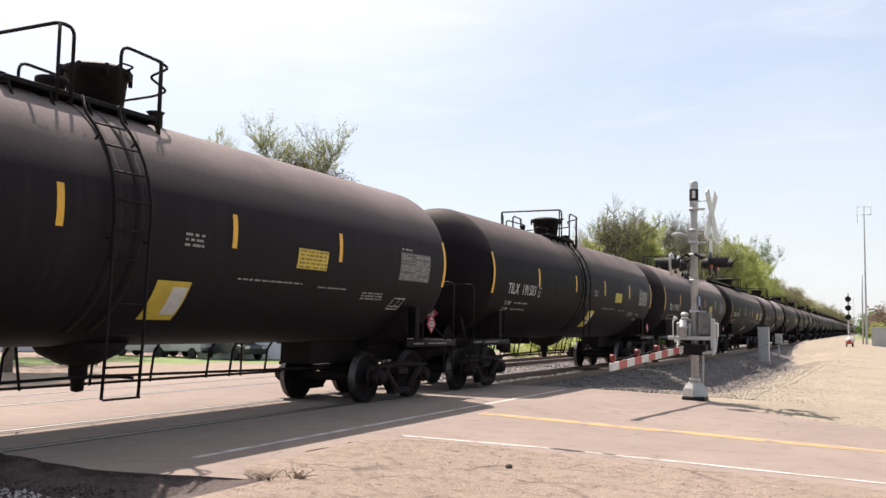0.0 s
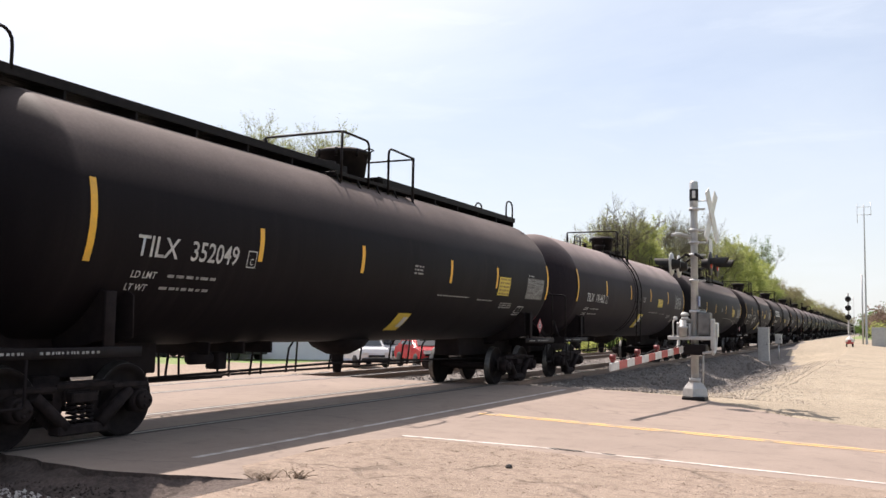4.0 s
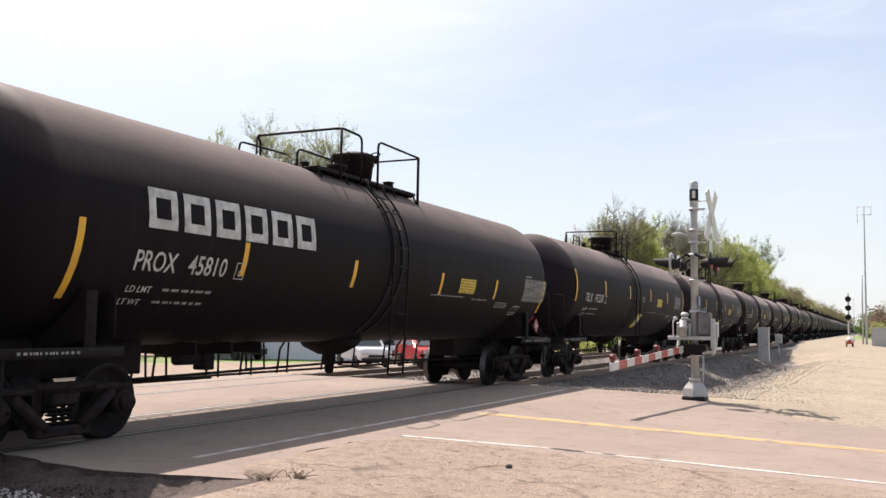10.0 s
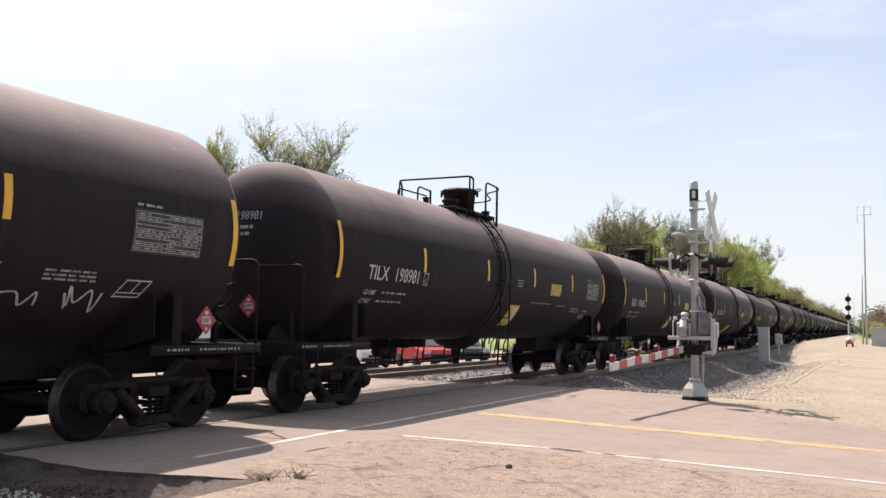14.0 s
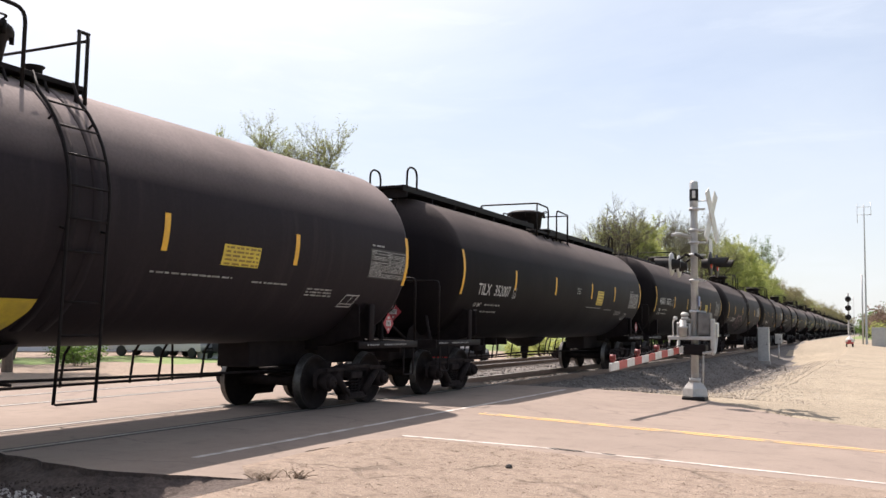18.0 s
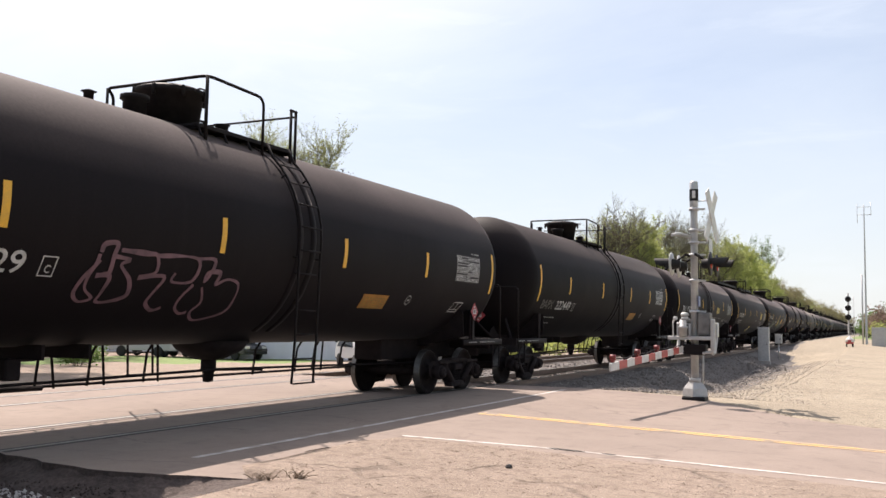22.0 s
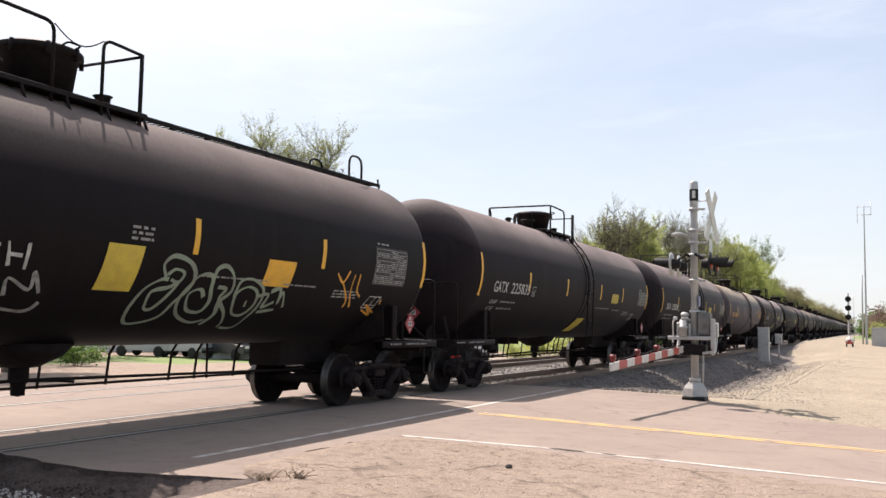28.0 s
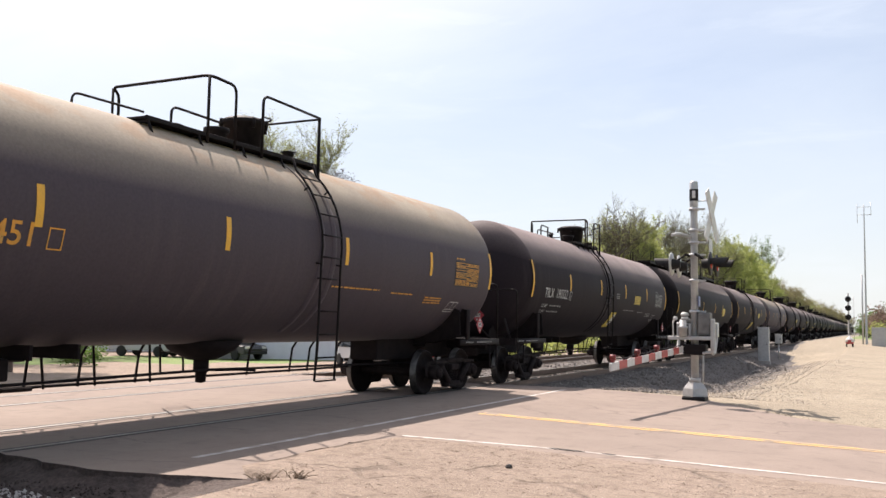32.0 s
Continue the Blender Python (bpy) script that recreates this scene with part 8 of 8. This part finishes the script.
for x, y, k, mat, label, src in ((-0.1, 134, 1.45, "leaf_red", "rounded reddish-brown bush past the shed", B2), (0.1, 118, 1.1, "leaf_light", "bright green bush behind the shed", B1), (3.0, 112, 1.3, "leaf_light", "bright green bush behind the shed", B1),
                                 (-2.0, 152, 1.0, "leaf_mid", "green bush at the line's edge", B1), (-2.4, 190, 1.3, "leaf_mid", "green bush at the line's edge", B1), (-3.0, 260, 1.8, "leaf_mid", "green bush at the line's edge", B2),
                                 (-3.4, 380, 2.6, "leaf_mid", "green bush at the line's edge", B2), (3.5, 150, 2.0, "leaf_mid", "green bush at the line's edge", B2), (-2.6, 560, 4.5, "leaf_mid", "green bush at the line's edge", B2),
                                 (-20.5, 58, 1.0, "leaf_light", "fresh green bush beyond the far track", B1), (-19.8, 66, 0.8, "leaf_light", "fresh green bush beyond the far track", B1), (-21, 73, 1.2, "leaf_mid", "green bush beyond the far track", B1),
                                 (-20, 52, 0.6, "leaf_light", "fresh green bush beyond the far track", B1), (-37, 48.5, 0.5, "leaf_mid", "low green shrub by the white building", B1), (-38.2, 46.8, 0.45, "leaf_mid", "low green shrub by the white building", B1),
                                 (-36, 33, 0.7, "leaf_mid", "dark green shrub on the grass", B1), (-38, 28, 0.8, "leaf_mid", "dark green shrub on the grass", B1), (-40, 36, 0.7, "leaf_mid", "dark green shrub on the grass", B1)):
    bush(x, y, k, mat, label, src)
for i in range(40):
    y = 78 + i * 6.0
    bush(-17.8 - rt.uniform(0, 2.5), y, rt.uniform(0.7, 1.4), rt.choice(["leaf_light", "leaf_mid", "leaf_pale"]), "undergrowth bush beyond the far track")


# ---- loose stone ----
def stones(name, label, mat, count, area, size, seed, zf):
    """Angular stones, each its own lump, joined as one mass."""
    rnd = random.Random(seed)
    verts, faces = [], []
    base = [(1, 0, 0), (-1, 0, 0), (0, 1, 0), (0, -1, 0), (0, 0, 1), (0, 0, -1)]
    tri = [(0, 2, 4), (2, 1, 4), (1, 3, 4), (3, 0, 4), (2, 0, 5), (1, 2, 5), (3, 1, 5), (0, 3, 5)]
    for i in range(count):
        x, y = area(rnd)
        r = rnd.uniform(*size)
        q = Euler((rnd.uniform(0, 6.28), rnd.uniform(0, 6.28), rnd.uniform(0, 6.28))).to_matrix()
        c = Vector((x, y, zf(x, y) + r * 0.3))
        n = len(verts)
        for b in base:
            verts.append(tuple(c + q @ (Vector(b) * r * rnd.uniform(0.65, 1.25))))
        faces += [(n + a, n + b, n + d) for a, b, d in tri]
    me = bpy.data.meshes.new(name)
    me.from_pydata(verts, [], faces)
    me.materials.append(mat)
    tagged(new(name, me), label, "stones", kind="stuff")


def near_bank(r):
    y = PAVE_Y1 + 0.15 + 40 * r.random() ** 1.5
    return r.uniform(-8.4, -4.6 - 0.8 * r.random()), y


def sand_bank(r):
    y = PAVE_Y1 + 0.15 + 34 * r.random() ** 1.5
    return r.uniform(-5.4, -0.5 - 1.5 * r.random()), y


stones("bank_gravel", "sandy gravel stones on the bank beside the crossing mast", M["sandstone"], 7000, sand_bank, (0.008, 0.024), 21, lambda x, y: (max(bed_z(x, y), ground_z(x, y)) if x < -2.21 else ground_z(x, y)) - 0.008)
stones("bank_gravel", "grey crushed stones spilled over the bank", M["sandstone"], 5000, lambda r: (r.uniform(-5.6, -2.6), PAVE_Y1 + 0.2 + 30 * r.random() ** 1.4), (0.016, 0.034), 23, lambda x, y: max(bed_z(x, y), ground_z(x, y)) - 0.006)
stones("rubble", "dark heap of broken stone on the bank", M["stone"], 160, lambda r: (-5.7 + r.gauss(0, 0.35), 52 + r.gauss(0, 1.6)), (0.05, 0.13), 22, bed_z)


stones("ballast_stones", "loose grey crushed stones on the ballast shoulder", M["stone"], 8000, near_bank, (0.022, 0.048), 1, bed_z)
stones("ballast_stones", "loose grey crushed stones between the tracks", M["stone"], 6000, lambda r: (r.uniform(-17.4, -8.4), PAVE_Y1 + 0.1 + 22 * r.random() ** 1.6), (0.022, 0.045), 2, bed_z)
stones("gravel", "scattered pale stones among the cinders", M["palestone"], 420, lambda r: (r.uniform(-9.2, -5.6), 6.25 - 0.6 * r.random()), (0.012, 0.03), 13, lambda x, y: pit_z(x, y) if x < -4.75 else ground_z(x, y))
stones("gravel", "grey gravel below the edge of the paving", M["cinder"], 1600, lambda r: (r.uniform(-9.4, -5.6), r.uniform(5.4, 6.5)), (0.010, 0.026), 3, lambda x, y: pit_z(x, y) if x < -4.75 else ground_z(x, y))
stones("pebbles", "scattered pebbles on the sandy shoulder", M["sandstone"], 5200, lambda r: (r.uniform(-5.6, 4.0), 5.6 + 5.1 * r.random()), (0.002, 0.009), 4, lambda x, y: ground_z(x, y) - 0.003)
stones("pebbles", "scattered pebbles along the far road edge", M["sandstone"], 3500, lambda r: (r.uniform(-3.0, 4.0), 17.6 + 14 * r.random() ** 1.5), (0.004, 0.014), 5, lambda x, y: ground_z(x, y) - 0.004)
bm = bmesh.new()
lathe(bm, [(0, 0.0), (0.0, 0.03), (0.02, 0.042), (0.042, 0.026), (0.05, 0.0)], 7, "Z", smooth=False)
rock = tagged(part("rock", bm, M["rubber"]), "dark lump of stone lying on the shoulder", "rock")
rock.matrix_world = pose(-3.61, 9.18, ground_z(-3.61, 9.18) - 0.008)


def litter(name, label, mat, count, area, seed, size):
    """Dry twigs and bark slivers lying about, joined as one scatter."""
    rnd = random.Random(seed)
    verts, faces = [], []
    for i in range(count):
        x, y = area(rnd)
        ln, w = rnd.uniform(*size), rnd.uniform(0.002, 0.005)
        a = rnd.gauss(0.15, 0.5)
        u, v = Vector((math.cos(a), math.sin(a), 0)) * ln / 2, Vector((-math.sin(a), math.cos(a), 0)) * w
        c = Vector((x, y, max(ground_z(x, y), road_z(x) + 0.001 if y > 10.5 else -9) + 0.004))
        n = len(verts)
        bow = v * rnd.uniform(-2.5, 2.5)
        verts += [tuple(c - u), tuple(c - v + bow), tuple(c + u), tuple(c + v + bow), tuple(c + bow + Vector((0, 0, w * 1.2)))]
        faces += [(n, n + 1, n + 4), (n + 1, n + 2, n + 4), (n + 2, n + 3, n + 4), (n + 3, n, n + 4)]
    me = bpy.data.meshes.new(name)
    me.from_pydata(verts, [], faces)
    me.materials.append(mat)
    tagged(new(name, me), label, "litter", kind="stuff")


def grit_drift(r):
    """Places gather in loose streaks along the road."""
    while True:
        x, y = r.uniform(-5.5, 4.0), 6.2 + 4.6 * r.random()
        if noise.noise(Vector((x * 0.9, y * 3.2, 4))) + 0.25 * r.random() > 0.22:
            return x, y


litter("twigs", "dry brown twigs and bark slivers on the shoulder", M["litter"], 700, lambda r: (r.uniform(-5.4, 4.0), r.uniform(6.4, 10.7)), 6, (0.02, 0.08))
stones("grit", "fine brown grit gathered in drifts on the shoulder", M["litter"], 2600, grit_drift, (0.002, 0.008), 31, lambda x, y: ground_z(x, y) - 0.001)


def flat_patch(name, label, x, y, rx, ry, seed):
    """Thin irregular tar patch on the asphalt."""
    rnd = random.Random(seed)
    bm = bmesh.new()
    pts = [(x + rx * math.cos(a) * k, y + ry * math.sin(a) * k) for a, k in ((i * math.tau / 18, rnd.uniform(0.65, 1.15)) for i in range(18))]
    prism(bm, pts, lambda a, b: road_z(a) + 0.001, lambda a, b: road_z(a) + 0.007)
    tagged(part(name, bm, M["tar"]), label, "road patch", kind="structure")


flat_patch("tar_patch", "dark tar patch across the worn edge line", -3.58, 10.99, 0.24, 0.055, 1)
flat_patch("tar_patch", "dark tar smear on the asphalt by the edge line", -3.03, 11.01, 0.09, 0.03, 2)


def weed(x, y, seed):
    rnd = random.Random(seed)
    bm = bmesh.new()
    z = ground_z(x, y)
    for i in range(34):
        a, ln = rnd.uniform(0, math.tau), rnd.uniform(0.05, 0.17)
        d = Vector((math.cos(a), math.sin(a), rnd.uniform(0.3, 1.2))).normalized()
        o = Vector((x + rnd.gauss(0, 0.05), y + rnd.gauss(0, 0.03), z))
        tube(bm, [tuple(o), tuple(o + d * ln * 0.6), tuple(o + d * ln + Vector((0, 0, -0.02)))], 0.0035, 3)
    tagged(part("weed", bm, M["litter"]), "dry brown weed tuft at the paving's broken corner", "weed")


weed(-5.22, 7.05, 3)
weed(-5.02, 7.3, 4)
motions()
